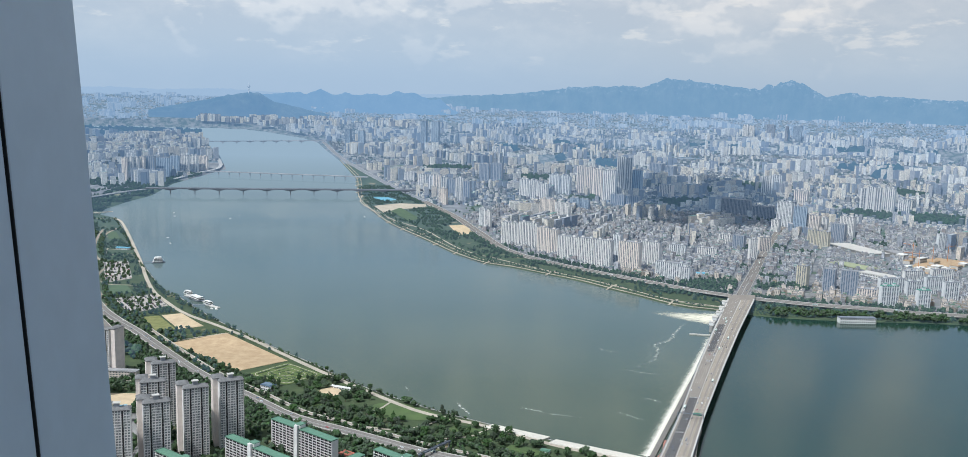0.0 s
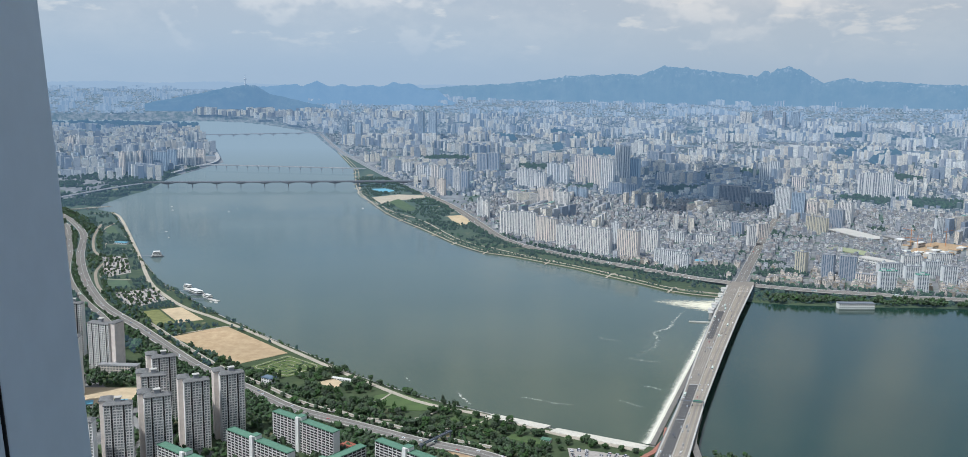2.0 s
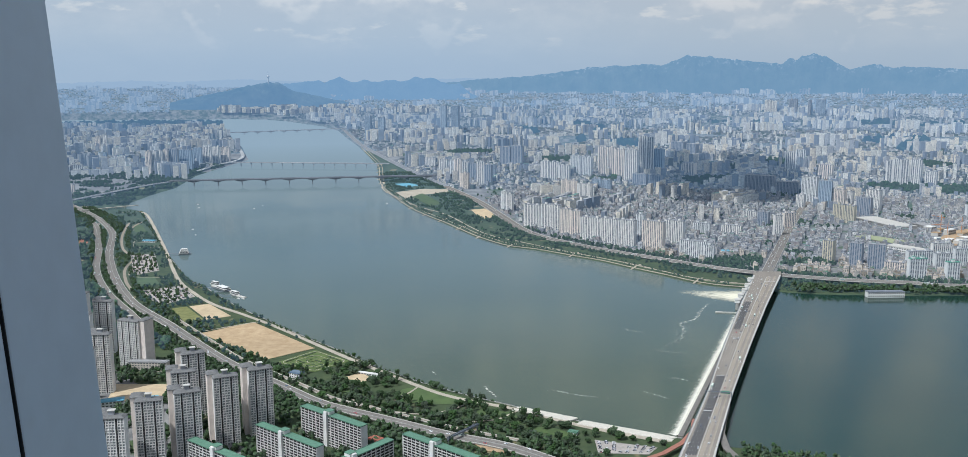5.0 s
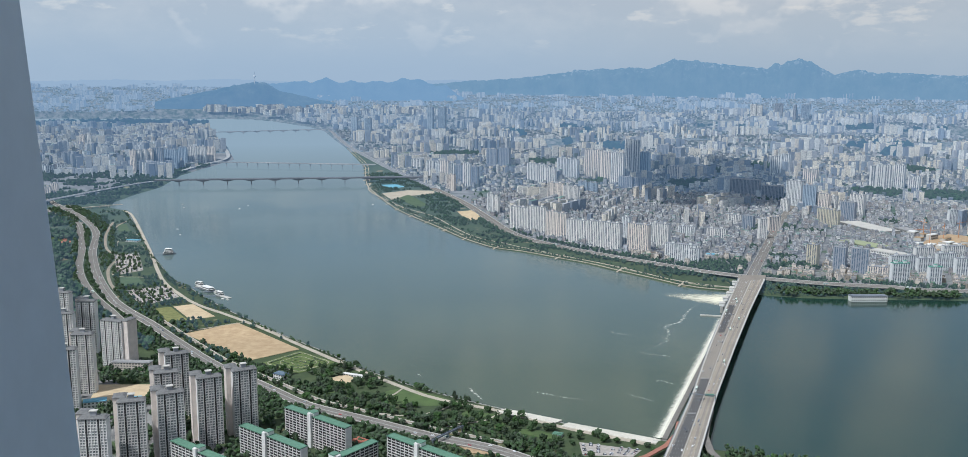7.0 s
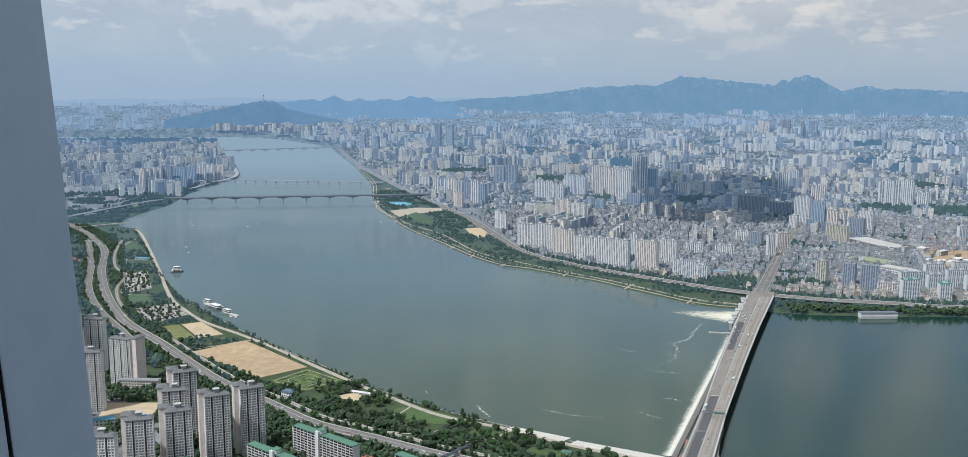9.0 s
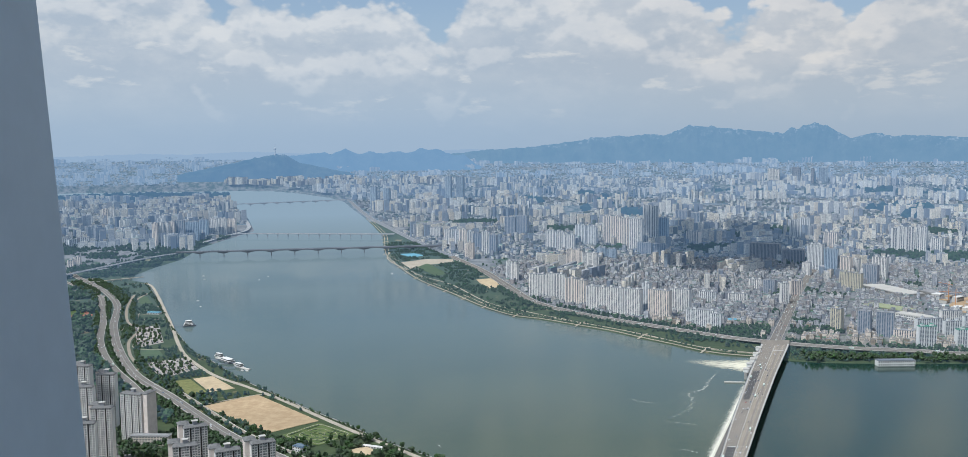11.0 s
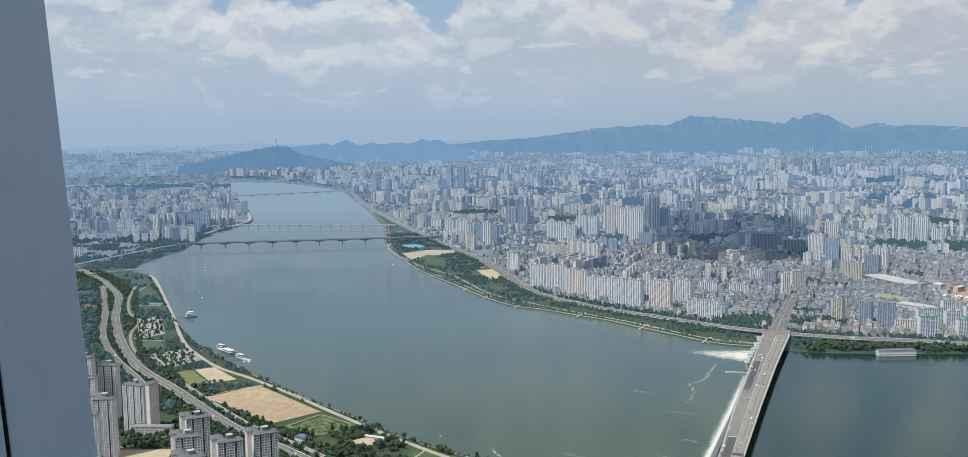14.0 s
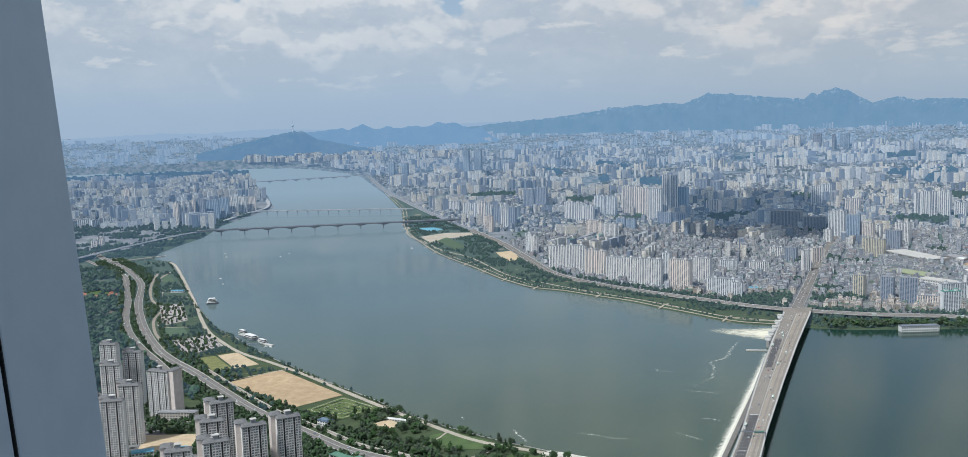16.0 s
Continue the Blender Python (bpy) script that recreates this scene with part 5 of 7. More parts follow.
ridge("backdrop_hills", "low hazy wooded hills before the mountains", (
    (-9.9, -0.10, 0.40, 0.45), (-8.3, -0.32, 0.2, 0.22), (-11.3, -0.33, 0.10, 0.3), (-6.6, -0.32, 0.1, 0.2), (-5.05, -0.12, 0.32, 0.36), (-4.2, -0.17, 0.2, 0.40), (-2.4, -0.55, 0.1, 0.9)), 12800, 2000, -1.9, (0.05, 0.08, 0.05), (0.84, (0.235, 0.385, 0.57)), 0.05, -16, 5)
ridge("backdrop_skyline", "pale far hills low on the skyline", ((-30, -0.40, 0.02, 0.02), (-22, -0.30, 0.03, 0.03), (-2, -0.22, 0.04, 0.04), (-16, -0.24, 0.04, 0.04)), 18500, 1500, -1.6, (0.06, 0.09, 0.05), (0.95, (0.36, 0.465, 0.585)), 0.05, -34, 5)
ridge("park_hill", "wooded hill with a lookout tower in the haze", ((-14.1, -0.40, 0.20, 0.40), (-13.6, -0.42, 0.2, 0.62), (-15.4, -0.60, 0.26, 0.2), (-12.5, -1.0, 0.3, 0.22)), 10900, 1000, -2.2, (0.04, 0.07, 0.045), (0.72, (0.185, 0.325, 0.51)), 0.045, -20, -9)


def lookout_tower():
    x, y = polar(-14.2, 11500)
    z0 = EYE + 11500 * math.tan(radians(-0.45))
    top = thing("lookout_tower", "slender pale lookout tower on a wooded hill", "tower")
    # Nearly half of the concrete's colour is haze emission.
    far = material("hazy_tower_concrete", (0.6, 0.58, 0.55), 0.7, 0.1, 0.1, glow=(0.45, AIR))
    Solid().round(0, 0, -30, 62, 7.5, 5.5).make("shaft", far, top)
    Solid().round(0, 0, 62, 70, 8, 17).round(0, 0, 70, 82, 17, 16).round(0, 0, 82, 88, 12, 9).make("platform", far, top)
    Solid().round(0, 0, 88, 135, 3.5, 1.4).make("mast", far, top)
    top.matrix_basis = spot(x, y, z0)


lookout_tower()


# ================= clouds out of view, added for their shadows ===


def cumulus(x, y, z, puffs, size, seed):
    """A fair-weather cloud out of view: a flat-footed heap of billows, added so its shadow's middle falls on the scene
    place (x, y).
    """
    r = np.random.default_rng(seed)
    v, f = [], []
    for i in range(puffs):
        a, d = r.uniform(0, 2 * math.pi), math.sqrt(r.uniform(0, 1))
        c = np.array((math.cos(a) * d * size[0], math.sin(a) * d * size[1], r.uniform(0, 0.25) * min(size)))
        k = min(size) * r.uniform(0.22, 0.42) * (1.1 - 0.5 * d)
        for j in range(9):
            u = r.normal(0, 1, 3)
            u /= np.linalg.norm(u)
            w = c + u * k * 0.6
            w[2] = max(w[2], 0)
            f.append(KNOB_FACES + 12 * len(v))
            v.append(w + knob(r, 0.12) * k * r.uniform(0.4, 0.7))
    back = sun_way * ((z - 100) / sun_way.z)
    ob = sheet("backdrop_cloud", np.concatenate(v), np.concatenate(f), material("cloud_white", (0.8, 0.8, 0.8), 1.0, 0.05, 0.01, spec=0.0))
    ob.matrix_basis = Matrix.Translation((x + back.x, y + back.y, z)) @ Euler((0, 0, radians(-13))).to_matrix().to_4x4()
    return tagged(ob, "unseen cumulus cloud added above the view to shade the town", "cloud", "cumulus clouds", "structure")


# ================= trees =================


def knob(rng, jag=0.28):
    """The 12 corners of a dented ball of leaves, radius about 1."""
    g = (1 + 5 ** 0.5) / 2
    v = np.array([(-1, g, 0), (1, g, 0), (-1, -g, 0), (1, -g, 0), (0, -1, g), (0, 1, g), (0, -1, -g), (0, 1, -g), (g, 0, -1), (g, 0, 1), (-g, 0, -1), (-g, 0, 1)]) / 1.9
    return v * (1 + rng.normal(0, jag, (12, 1)))


KNOB_FACES = np.array([(0, 11, 5), (0, 5, 1), (0, 1, 7), (0, 7, 10), (0, 10, 11), (1, 5, 9), (5, 11, 4), (11, 10, 2), (10, 7, 6), (7, 1, 8), (3, 9, 4), (3, 4, 2), (3, 2, 6), (3, 6, 8), (3, 8, 9), (4, 9, 5), (2, 4, 11), (6, 2, 10), (8, 6, 7), (9, 8, 1)])
leaf_rng = np.random.default_rng(11)
# Unseen clouds, placed so their shadows darken the middle town and left towers.
cumulus(850, 3425, 2000, 76, (270, 330), 4)
cumulus(-880, 1400, 2000, 30, (160, 170), 9)


def tree(name, label, height, spread, slim=1.0, group="park trees"):
    """A tapered trunk with limbs and a broken crown of many leaf clumps."""
    top = thing(name, label, "tree", group)
    t = Solid().round(0, 0, -1, height * 0.45, height * 0.028, height * 0.016, 7)
    for i in range(5):
        a = i * 1.3
        e = (spread * 0.45 * math.cos(a), spread * 0.45 * math.sin(a))
        n = len(t.v)
        for (cx, cy, cz), r in (((0, 0, height * 0.3), height * 0.013), ((*e, height * 0.62), height * 0.006)):
            t.v += [(cx + r * math.cos(q * 2.1), cy + r * math.sin(q * 2.1), cz) for q in range(3)]
        t.f += [(n + q, n + (q + 1) % 3, n + 3 + (q + 1) % 3, n + 3 + q) for q in range(3)]
    t.make("trunk", M["bark"], top)
    v, f = [], []
    for i in range(60):
        u = leaf_rng.normal(0, 1, 3)
        u /= np.linalg.norm(u)
        r = leaf_rng.uniform(0.45, 1.0)
        c = np.array((u[0] * spread / 2 * r, u[1] * spread / 2 * r, height * 0.62 + u[2] * height * 0.36 * r * slim))
        c[2] = max(c[2], height * 0.26)
        f.append(KNOB_FACES + 12 * i)
        v.append(c + knob(leaf_rng) * spread * leaf_rng.uniform(0.07, 0.155))
    sheet("crown", np.concatenate(v), np.concatenate(f), M["leaf"], top)
    return top


def grove(name, label, p, h, mat, clumps=13, lift=4.0, wide=0.62):
    """Woods: many trees in one mesh, each a domed heap of leaf clumps, with their own heights."""
    n = len(p) * clumps
    hh = np.repeat(h * leaf_rng.uniform(0.6, 1.3, len(p)), clumps)[:, None]
    u = leaf_rng.normal(0, 1, (n, 3))
    u /= np.linalg.norm(u, axis=1)[:, None]
    u *= leaf_rng.uniform(0.35, 1.0, (n, 1)) ** 0.5
    c = np.column_stack([np.repeat(p, clumps, 0), np.full(n, lift)]) + u * hh * (wide * 0.42, wide * 0.42, 0.36)
    c[:, 2] += hh[:, 0] * 0.58
    ball = knob(leaf_rng, 0.0)[None] * (1 + leaf_rng.normal(0, 0.30, (n, 12, 1)))
    v = c[:, None] + ball * (hh * wide * (6 / clumps) ** 0.42 * leaf_rng.uniform(0.24, 0.48, (n, 1)))[:, :, None]
    f = KNOB_FACES[None] + 12 * np.arange(n)[:, None, None]
    ob = sheet(name, laid(v.reshape(-1, 3)), f.reshape(-1, 3), mat)
    return tagged(ob, label, "trees", kind="stuff")


def scatter(x0, x1, y0, y1, gap, keep):
    n, m = int((x1 - x0) / gap), int((y1 - y0) / gap)
    i, j = np.meshgrid(np.arange(n), np.arange(m))
    p = np.stack([x0 + (i.ravel() + leaf_rng.uniform(0, 1, n * m)) * gap, y0 + (j.ravel() + leaf_rng.uniform(0, 1, n * m)) * gap], 1)
    return p[keep(p)]


FIELDS = [np.array(q, float) for q in (
    [(-548, 1571), (-465, 1653), (-309, 1482), (-383, 1414)], [(-664, 1746), (-594, 1791), (-514, 1690), (-600, 1644)], [(-98, 3085), (-35, 3122), (-3, 2924), (-54, 2878)],
    [(-588, 1302), (-500, 1306), (-484, 1240), (-563, 1196)], [(-966, 2290), (-904, 2313), (-811, 2105), (-856, 2045)], [(-782, 1898), (-707, 1952), (-638, 1846), (-692, 1762)],
    [(-370, 1404), (-312, 1480), (-236, 1412), (-290, 1350)], [(-240, 1333), (-216, 1357), (-190, 1326), (-213, 1302)], [(-168, 1284), (-132, 1308), (-50, 1246), (-40, 1210), (-84, 1212), (-145, 1250)], [(-345, 3435), (-303, 3545), (-198, 3245), (-237, 3155)], [(-415, 3560), (-313, 3668), (-200, 3658), (-190, 3555), (-305, 3468), (-350, 3360)], [(-455, 3840), (-385, 3872), (-325, 3786), (-378, 3705)], [(-48, 1100), (-36, 1108), (60, 1040), (-16, 1050)], [(118, 1100), (205, 1070), (190, 1044), (118, 1046)], [(24, 1212), (112, 1162), (234, 1104), (224, 1082), (104, 1146), (24, 1186)])]
NEAR_HOUSES = np.array([(o.matrix_basis.translation.x, o.matrix_basis.translation.y) for o in scene.objects if o.parent is None and o.get("category") == "apartment building" and o.matrix_basis.translation.y < 1600])


def open_ground(p, path=7.0):
    ok = ~inside(p, RIVER) & (away(p, RIVER, True) > 11) & (away(p, BANK_ROAD) > 13.5) & (away(p, SIDE) > 10) & (away(p, SPATH) > path) & (away(p, EXPRESS) > 19) & (away(p, SERVICE) > 6) & (away(p, [(198, 905), (607, 1998)]) > 24) & (away(p, AVENUE) > 20)
    for q in FIELDS + CLEARINGS:
        ok &= ~inside(p, q)
    for line in ([(-1175, 2806), (-1104, 2583), (-1025, 2393), (-976, 2308)], [(-930, 2240), (-905, 2120), (-850, 1990), (-800, 1900)]):
        ok &= away(p, line) > 8
    return ok


CLEARINGS = [np.array(q, float) for q in ([(-1155, 2785), (-1112, 2774), (-1054, 2650), (-1094, 2634)], [(-850, 2035), (-798, 2036), (-754, 1960), (-804, 1934)])]


def patchy(p, scale, level):
    return np.array([noise.noise(Vector((x / scale, y / scale, 1.7))) for x, y in p]) > level


SIDE = [(-1275, 2800), (-1230, 2690), (-1090, 2394), (-985, 2140), (-905, 1980), (-820, 1840), (-735, 1720), (-660, 1610)]
bank_road_x = lambda y: np.interp(-y, [-q[1] for q in BANK_ROAD], [q[0] for q in BANK_ROAD])
park = lambda p: (p[:, 0] > bank_road_x(p[:, 1])) & (away(p, SOUTH) < 340)
# Woodland copies with some haze painted in as blue emission.
M["woods_mid"] = material("haze_glow_woodland", (0.058, 0.096, 0.042), 0.8, 0.0, 0.3, other=(0.034, 0.062, 0.030), island=0.35, glow=(0.09, AIR))
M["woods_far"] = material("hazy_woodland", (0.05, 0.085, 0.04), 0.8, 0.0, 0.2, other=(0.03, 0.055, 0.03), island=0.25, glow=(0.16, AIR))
# single park trees nearest the tower
spots = scatter(-420, 240, 1040, 1480, 11.5, lambda p: park(p) & open_ground(p) & patchy(p, 45, -0.28) & ((p[:, 0] < -25) | patchy(p, 28, -0.10)))
spots = spots[np.argsort(np.hypot(*spots.T))]
others, spots = spots[290:], spots[:290]
kinds = [tree("tree", "round dark green park tree", 9.5, 8.5), tree("tree", "broad green park tree", 8, 9.5, 0.8), tree("tree", "slim dark park tree", 12, 5.5, 1.1), tree("tree", "small fresh green park tree", 6.5, 6.0)]
pick = leaf_rng.integers(0, 4, len(spots))
for k, kind in enumerate(kinds):
    place_all(kind, [spot(x, y, 4.6, leaf_rng.uniform(0, 360), leaf_rng.uniform(0.85, 1.45)) for x, y in spots[pick == k]])
rest = scatter(-1300, 240, 1040, 3050, 12, lambda p: park(p) & open_ground(p) & patchy(p, 50, -0.08) & ((p[:, 1] > 1480) | (p[:, 0] < -420)))
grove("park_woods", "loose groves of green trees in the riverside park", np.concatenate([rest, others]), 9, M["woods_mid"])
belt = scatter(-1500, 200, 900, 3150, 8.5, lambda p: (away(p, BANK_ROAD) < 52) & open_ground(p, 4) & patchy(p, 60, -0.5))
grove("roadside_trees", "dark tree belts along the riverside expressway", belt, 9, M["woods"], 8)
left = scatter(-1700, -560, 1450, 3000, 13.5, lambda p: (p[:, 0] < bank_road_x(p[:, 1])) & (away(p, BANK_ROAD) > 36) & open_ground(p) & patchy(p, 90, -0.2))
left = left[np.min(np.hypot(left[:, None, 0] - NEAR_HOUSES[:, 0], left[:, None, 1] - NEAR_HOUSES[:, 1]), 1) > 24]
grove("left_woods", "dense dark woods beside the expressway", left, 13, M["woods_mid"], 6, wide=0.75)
court = scatter(-640, -60, 880, 1420, 11, lambda p: (p[:, 0] < bank_road_x(p[:, 1])) & open_ground(p) & patchy(p, 45, -0.35))
court = court[np.min(np.hypot(court[:, None, 0] - NEAR_HOUSES[:, 0], court[:, None, 1] - NEAR_HOUSES[:, 1]), 1) > 21]
grove("court_trees", "dark trees between the apartment towers", court, 11, M["woods"], 10)
bank = scatter(-1250, 230, 1080, 3060, 7, lambda p: (away(p, SOUTH) > 9) & (away(p, SOUTH) < 17) & ~inside(p, RIVER) & patchy(p, 30, -0.25) & (p[:, 0] < 0))
grove("bank_bushes", "low bushes along the river bank", bank, 4.5, M["woods"], 4)
north = scatter(-700, 1700, 1850, 4300, 11, lambda p: (np.hypot(*p.T) < express_reach(np.degrees(np.arctan2(p[:, 0], p[:, 1])))) & (away(p, NORTH) > 40) & open_ground(p) & (away(p, NPATH) > 7) & patchy(p, 45, -0.02))
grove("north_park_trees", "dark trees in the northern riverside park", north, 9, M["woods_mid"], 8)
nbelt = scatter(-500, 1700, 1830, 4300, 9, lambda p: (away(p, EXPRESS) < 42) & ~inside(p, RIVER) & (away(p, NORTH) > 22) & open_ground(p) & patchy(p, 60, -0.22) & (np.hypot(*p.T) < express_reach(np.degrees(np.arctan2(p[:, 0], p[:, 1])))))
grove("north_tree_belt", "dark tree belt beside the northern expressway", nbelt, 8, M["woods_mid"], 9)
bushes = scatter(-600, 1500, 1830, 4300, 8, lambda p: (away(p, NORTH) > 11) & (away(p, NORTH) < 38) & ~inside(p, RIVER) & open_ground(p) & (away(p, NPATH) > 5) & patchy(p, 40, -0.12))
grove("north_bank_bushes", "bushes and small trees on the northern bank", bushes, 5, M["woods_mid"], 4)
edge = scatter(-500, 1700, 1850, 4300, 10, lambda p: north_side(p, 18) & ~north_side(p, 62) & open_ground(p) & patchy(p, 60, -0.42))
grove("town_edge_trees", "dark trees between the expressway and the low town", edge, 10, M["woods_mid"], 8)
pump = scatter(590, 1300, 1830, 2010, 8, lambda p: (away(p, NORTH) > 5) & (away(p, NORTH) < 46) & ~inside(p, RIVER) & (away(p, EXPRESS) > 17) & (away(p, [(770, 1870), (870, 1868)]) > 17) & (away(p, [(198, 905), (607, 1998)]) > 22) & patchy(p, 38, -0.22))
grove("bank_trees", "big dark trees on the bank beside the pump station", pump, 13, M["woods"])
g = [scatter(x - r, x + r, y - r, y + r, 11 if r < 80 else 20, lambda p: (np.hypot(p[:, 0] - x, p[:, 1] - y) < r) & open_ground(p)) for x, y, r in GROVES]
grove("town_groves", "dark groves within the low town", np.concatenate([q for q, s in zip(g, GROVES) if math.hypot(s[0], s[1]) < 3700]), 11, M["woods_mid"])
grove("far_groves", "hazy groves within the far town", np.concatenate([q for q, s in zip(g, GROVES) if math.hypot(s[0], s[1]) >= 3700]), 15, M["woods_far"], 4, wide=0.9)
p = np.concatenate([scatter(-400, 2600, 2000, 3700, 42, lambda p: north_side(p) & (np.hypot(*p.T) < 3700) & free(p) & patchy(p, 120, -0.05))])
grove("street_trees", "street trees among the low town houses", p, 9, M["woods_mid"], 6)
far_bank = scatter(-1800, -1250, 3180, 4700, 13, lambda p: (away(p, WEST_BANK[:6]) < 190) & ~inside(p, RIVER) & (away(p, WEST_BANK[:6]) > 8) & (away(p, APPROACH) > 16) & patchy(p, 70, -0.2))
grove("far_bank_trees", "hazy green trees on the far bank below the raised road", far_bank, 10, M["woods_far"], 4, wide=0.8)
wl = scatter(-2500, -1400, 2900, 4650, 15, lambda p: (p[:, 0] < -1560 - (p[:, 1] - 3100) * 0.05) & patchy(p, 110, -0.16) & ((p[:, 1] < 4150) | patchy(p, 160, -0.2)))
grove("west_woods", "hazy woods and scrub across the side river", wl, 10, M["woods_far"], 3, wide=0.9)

# Farthest woods: half of their colour is haze emission.
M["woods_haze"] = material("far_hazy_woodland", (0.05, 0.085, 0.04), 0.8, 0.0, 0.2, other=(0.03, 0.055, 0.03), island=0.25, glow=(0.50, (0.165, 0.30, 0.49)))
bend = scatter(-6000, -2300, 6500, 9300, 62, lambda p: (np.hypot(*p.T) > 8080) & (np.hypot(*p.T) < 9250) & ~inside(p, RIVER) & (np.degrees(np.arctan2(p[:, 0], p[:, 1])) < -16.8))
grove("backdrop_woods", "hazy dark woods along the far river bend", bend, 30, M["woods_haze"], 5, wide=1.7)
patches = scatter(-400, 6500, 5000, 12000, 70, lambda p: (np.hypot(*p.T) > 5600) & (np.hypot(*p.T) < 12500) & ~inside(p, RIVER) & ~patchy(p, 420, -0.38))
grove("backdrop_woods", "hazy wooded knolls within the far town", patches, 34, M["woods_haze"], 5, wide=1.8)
corner = scatter(255, 520, 930, 1085, 9, lambda p: ~inside(p, RIVER) & (away(p, SOUTH) > 8) & (away(p, [(322, 1230), (300, 1140), (282, 1050), (345, 960)]) > 9) & patchy(p, 40, -0.35))
grove("corner_trees", "dark trees on the bank below the bridge", corner, 10, M["woods"])


# ================= the bridge over the weir =================
LEFT_EDGE = [(176, 905), (214, 1011), (299, 1233), (384, 1475), (474, 1720), (576, 1991), (592, 2040)]
RIGHT_EDGE = [(226, 905), (258, 1011), (337, 1234), (430, 1475), (527, 1720), (640, 1993), (655, 2040)]
DECK = 17.0


def between(f, y):
    """The place on the bridge at y, a share f of the way from its west edge to its east edge."""
    a, b = (np.interp(y, [q[1] for q in e], [q[0] for q in e]) for e in (LEFT_EDGE, RIGHT_EDGE))
    return (a + (b - a) * f, y)


def strip(f0, f1, y0, y1, z, thick, step=30.0):
    ys = np.linspace(y0, y1, max(2, int((y1 - y0) / step)))
    v, f = [], []
    for y in ys:
        a, b = between(f0, y), between(f1, y)
        v += [(*b, z), (*a, z), (*b, z - thick), (*a, z - thick)]
    for n in range(0, len(v) - 4, 4):
        f += [(n + 4, n + 5, n + 1, n), (n + 7, n + 6, n + 2, n + 3), (n + 6, n + 4, n, n + 2), (n + 5, n + 7, n + 3, n + 1)]
    f += [(0, 1, 3, 2), (len(v) - 2, len(v) - 1, len(v) - 3, len(v) - 4)]
    return v, f


def weir_bridge():
    top = thing("road_bridge", "wide concrete road bridge with many lanes beside a weir", "bridge", kind="structure")

    def put(name, mat, *a, label=""):
        v, f = strip(*a)
        return sheet(name, v, f, mat, top, label)

    put("deck", M["deck"], 0.0, 1.0, 905, 2040, DECK, 1.0)
    put("girder", M["concrete"], 0.10, 0.30, 905, 2000, DECK - 1.0, 2.4)
    put("girder", M["concrete"], 0.42, 0.60, 905, 2000, DECK - 1.0, 2.4)
    put("girder", M["concrete"], 0.72, 0.90, 905, 2000, DECK - 1.0, 2.4)
    put("new_lane", M["dark_lane"], 0.14, 0.46, 1020, 1310, DECK + 0.05, 0.2, label="strip of fresh dark asphalt")
    put("new_lane", M["dark_lane"], 0.12, 0.36, 1560, 1760, DECK + 0.05, 0.2, label="strip of fresh dark asphalt")
    put("worn_lane", M["worn"], 0.52, 0.66, 930, 1990, DECK + 0.03, 0.1, label="worn brownish traffic lane")
    put("worn_lane", M["worn"], 0.76, 0.83, 930, 1990, DECK + 0.03, 0.1, label="worn brownish traffic lane")
    put("footway", M["pale"], 0.0, 0.07, 905, 2000, DECK + 0.3, 0.5)
    put("footway", M["pale"], 0.93, 1.0, 905, 2000, DECK + 0.3, 0.5)
    put("median", M["pale"], 0.495, 0.515, 905, 1980, DECK + 0.7, 0.9)
    for f in (0.0, 0.99):
        put("railing", M["steel"], f, f + 0.01, 905, 2000, DECK + 1.4, 1.1)
    v, f = [], []
    for k, lane in enumerate((0.16, 0.24, 0.32, 0.40, 0.58, 0.66, 0.74, 0.82)):
        for y in np.arange(960, 2000, 12.0):
            a, b = between(lane, y), between(lane, y + 4)
            n = len(v)
            v += [(a[0] + 0.13, a[1], DECK + 0.09), (b[0] + 0.13, b[1], DECK + 0.09), (b[0] - 0.13, b[1], DECK + 0.09), (a[0] - 0.13, a[1], DECK + 0.09)]
            f.append((n, n + 1, n + 2, n + 3))
    tagged(sheet("lane_marking", v, f, M["paint"], top, "white dashed lane lines"), kind="stuff")
    for y in (1165, 1310, 1935):
        put("stop_line", M["paint"], 0.15 if y < 1400 else 0.5, 0.45 if y < 1400 else 0.9, y, y + 1.6, DECK + 0.10, 0.02)
    for y in np.arange(950, 1990, 48.0):
        a = between(0.5, y)
        w = between(1, y)[0] - between(0, y)[0]
        s = Solid().box(*a, DECK - 5.6, w * 0.80, 3.0, 2.2, -2)
        s.box(a[0] - w * 0.26, y, -3, 3.4, 3.0, DECK - 2.6, -2).box(a[0] + w * 0.26, y, -3, 3.4, 3.0, DECK - 2.6, -2)
        s.make("pier", M["concrete"], top)
    # sign gantry
    a, b = between(-0.02, 1222), between(0.98, 1214)
    s = Solid().box(a[0], a[1], DECK, 0.9, 0.9, 8).box((a[0] + b[0]) / 2, (a[1] + b[1]) / 2, DECK + 7, b[0] - a[0], 1.0, 1.2, -12).box(b[0], b[1], DECK, 0.9, 0.9, 8)
    g = s.make("sign_gantry", M["steel"], top, "grey steel gantry over the lanes")
    Solid().box(a[0] + 27, a[1] - 5.4, DECK + 5.6, 13, 0.5, 3.4, -12).make("sign", material("green_sign", (0.03, 0.22, 0.13), 0.5), g, "green road sign")
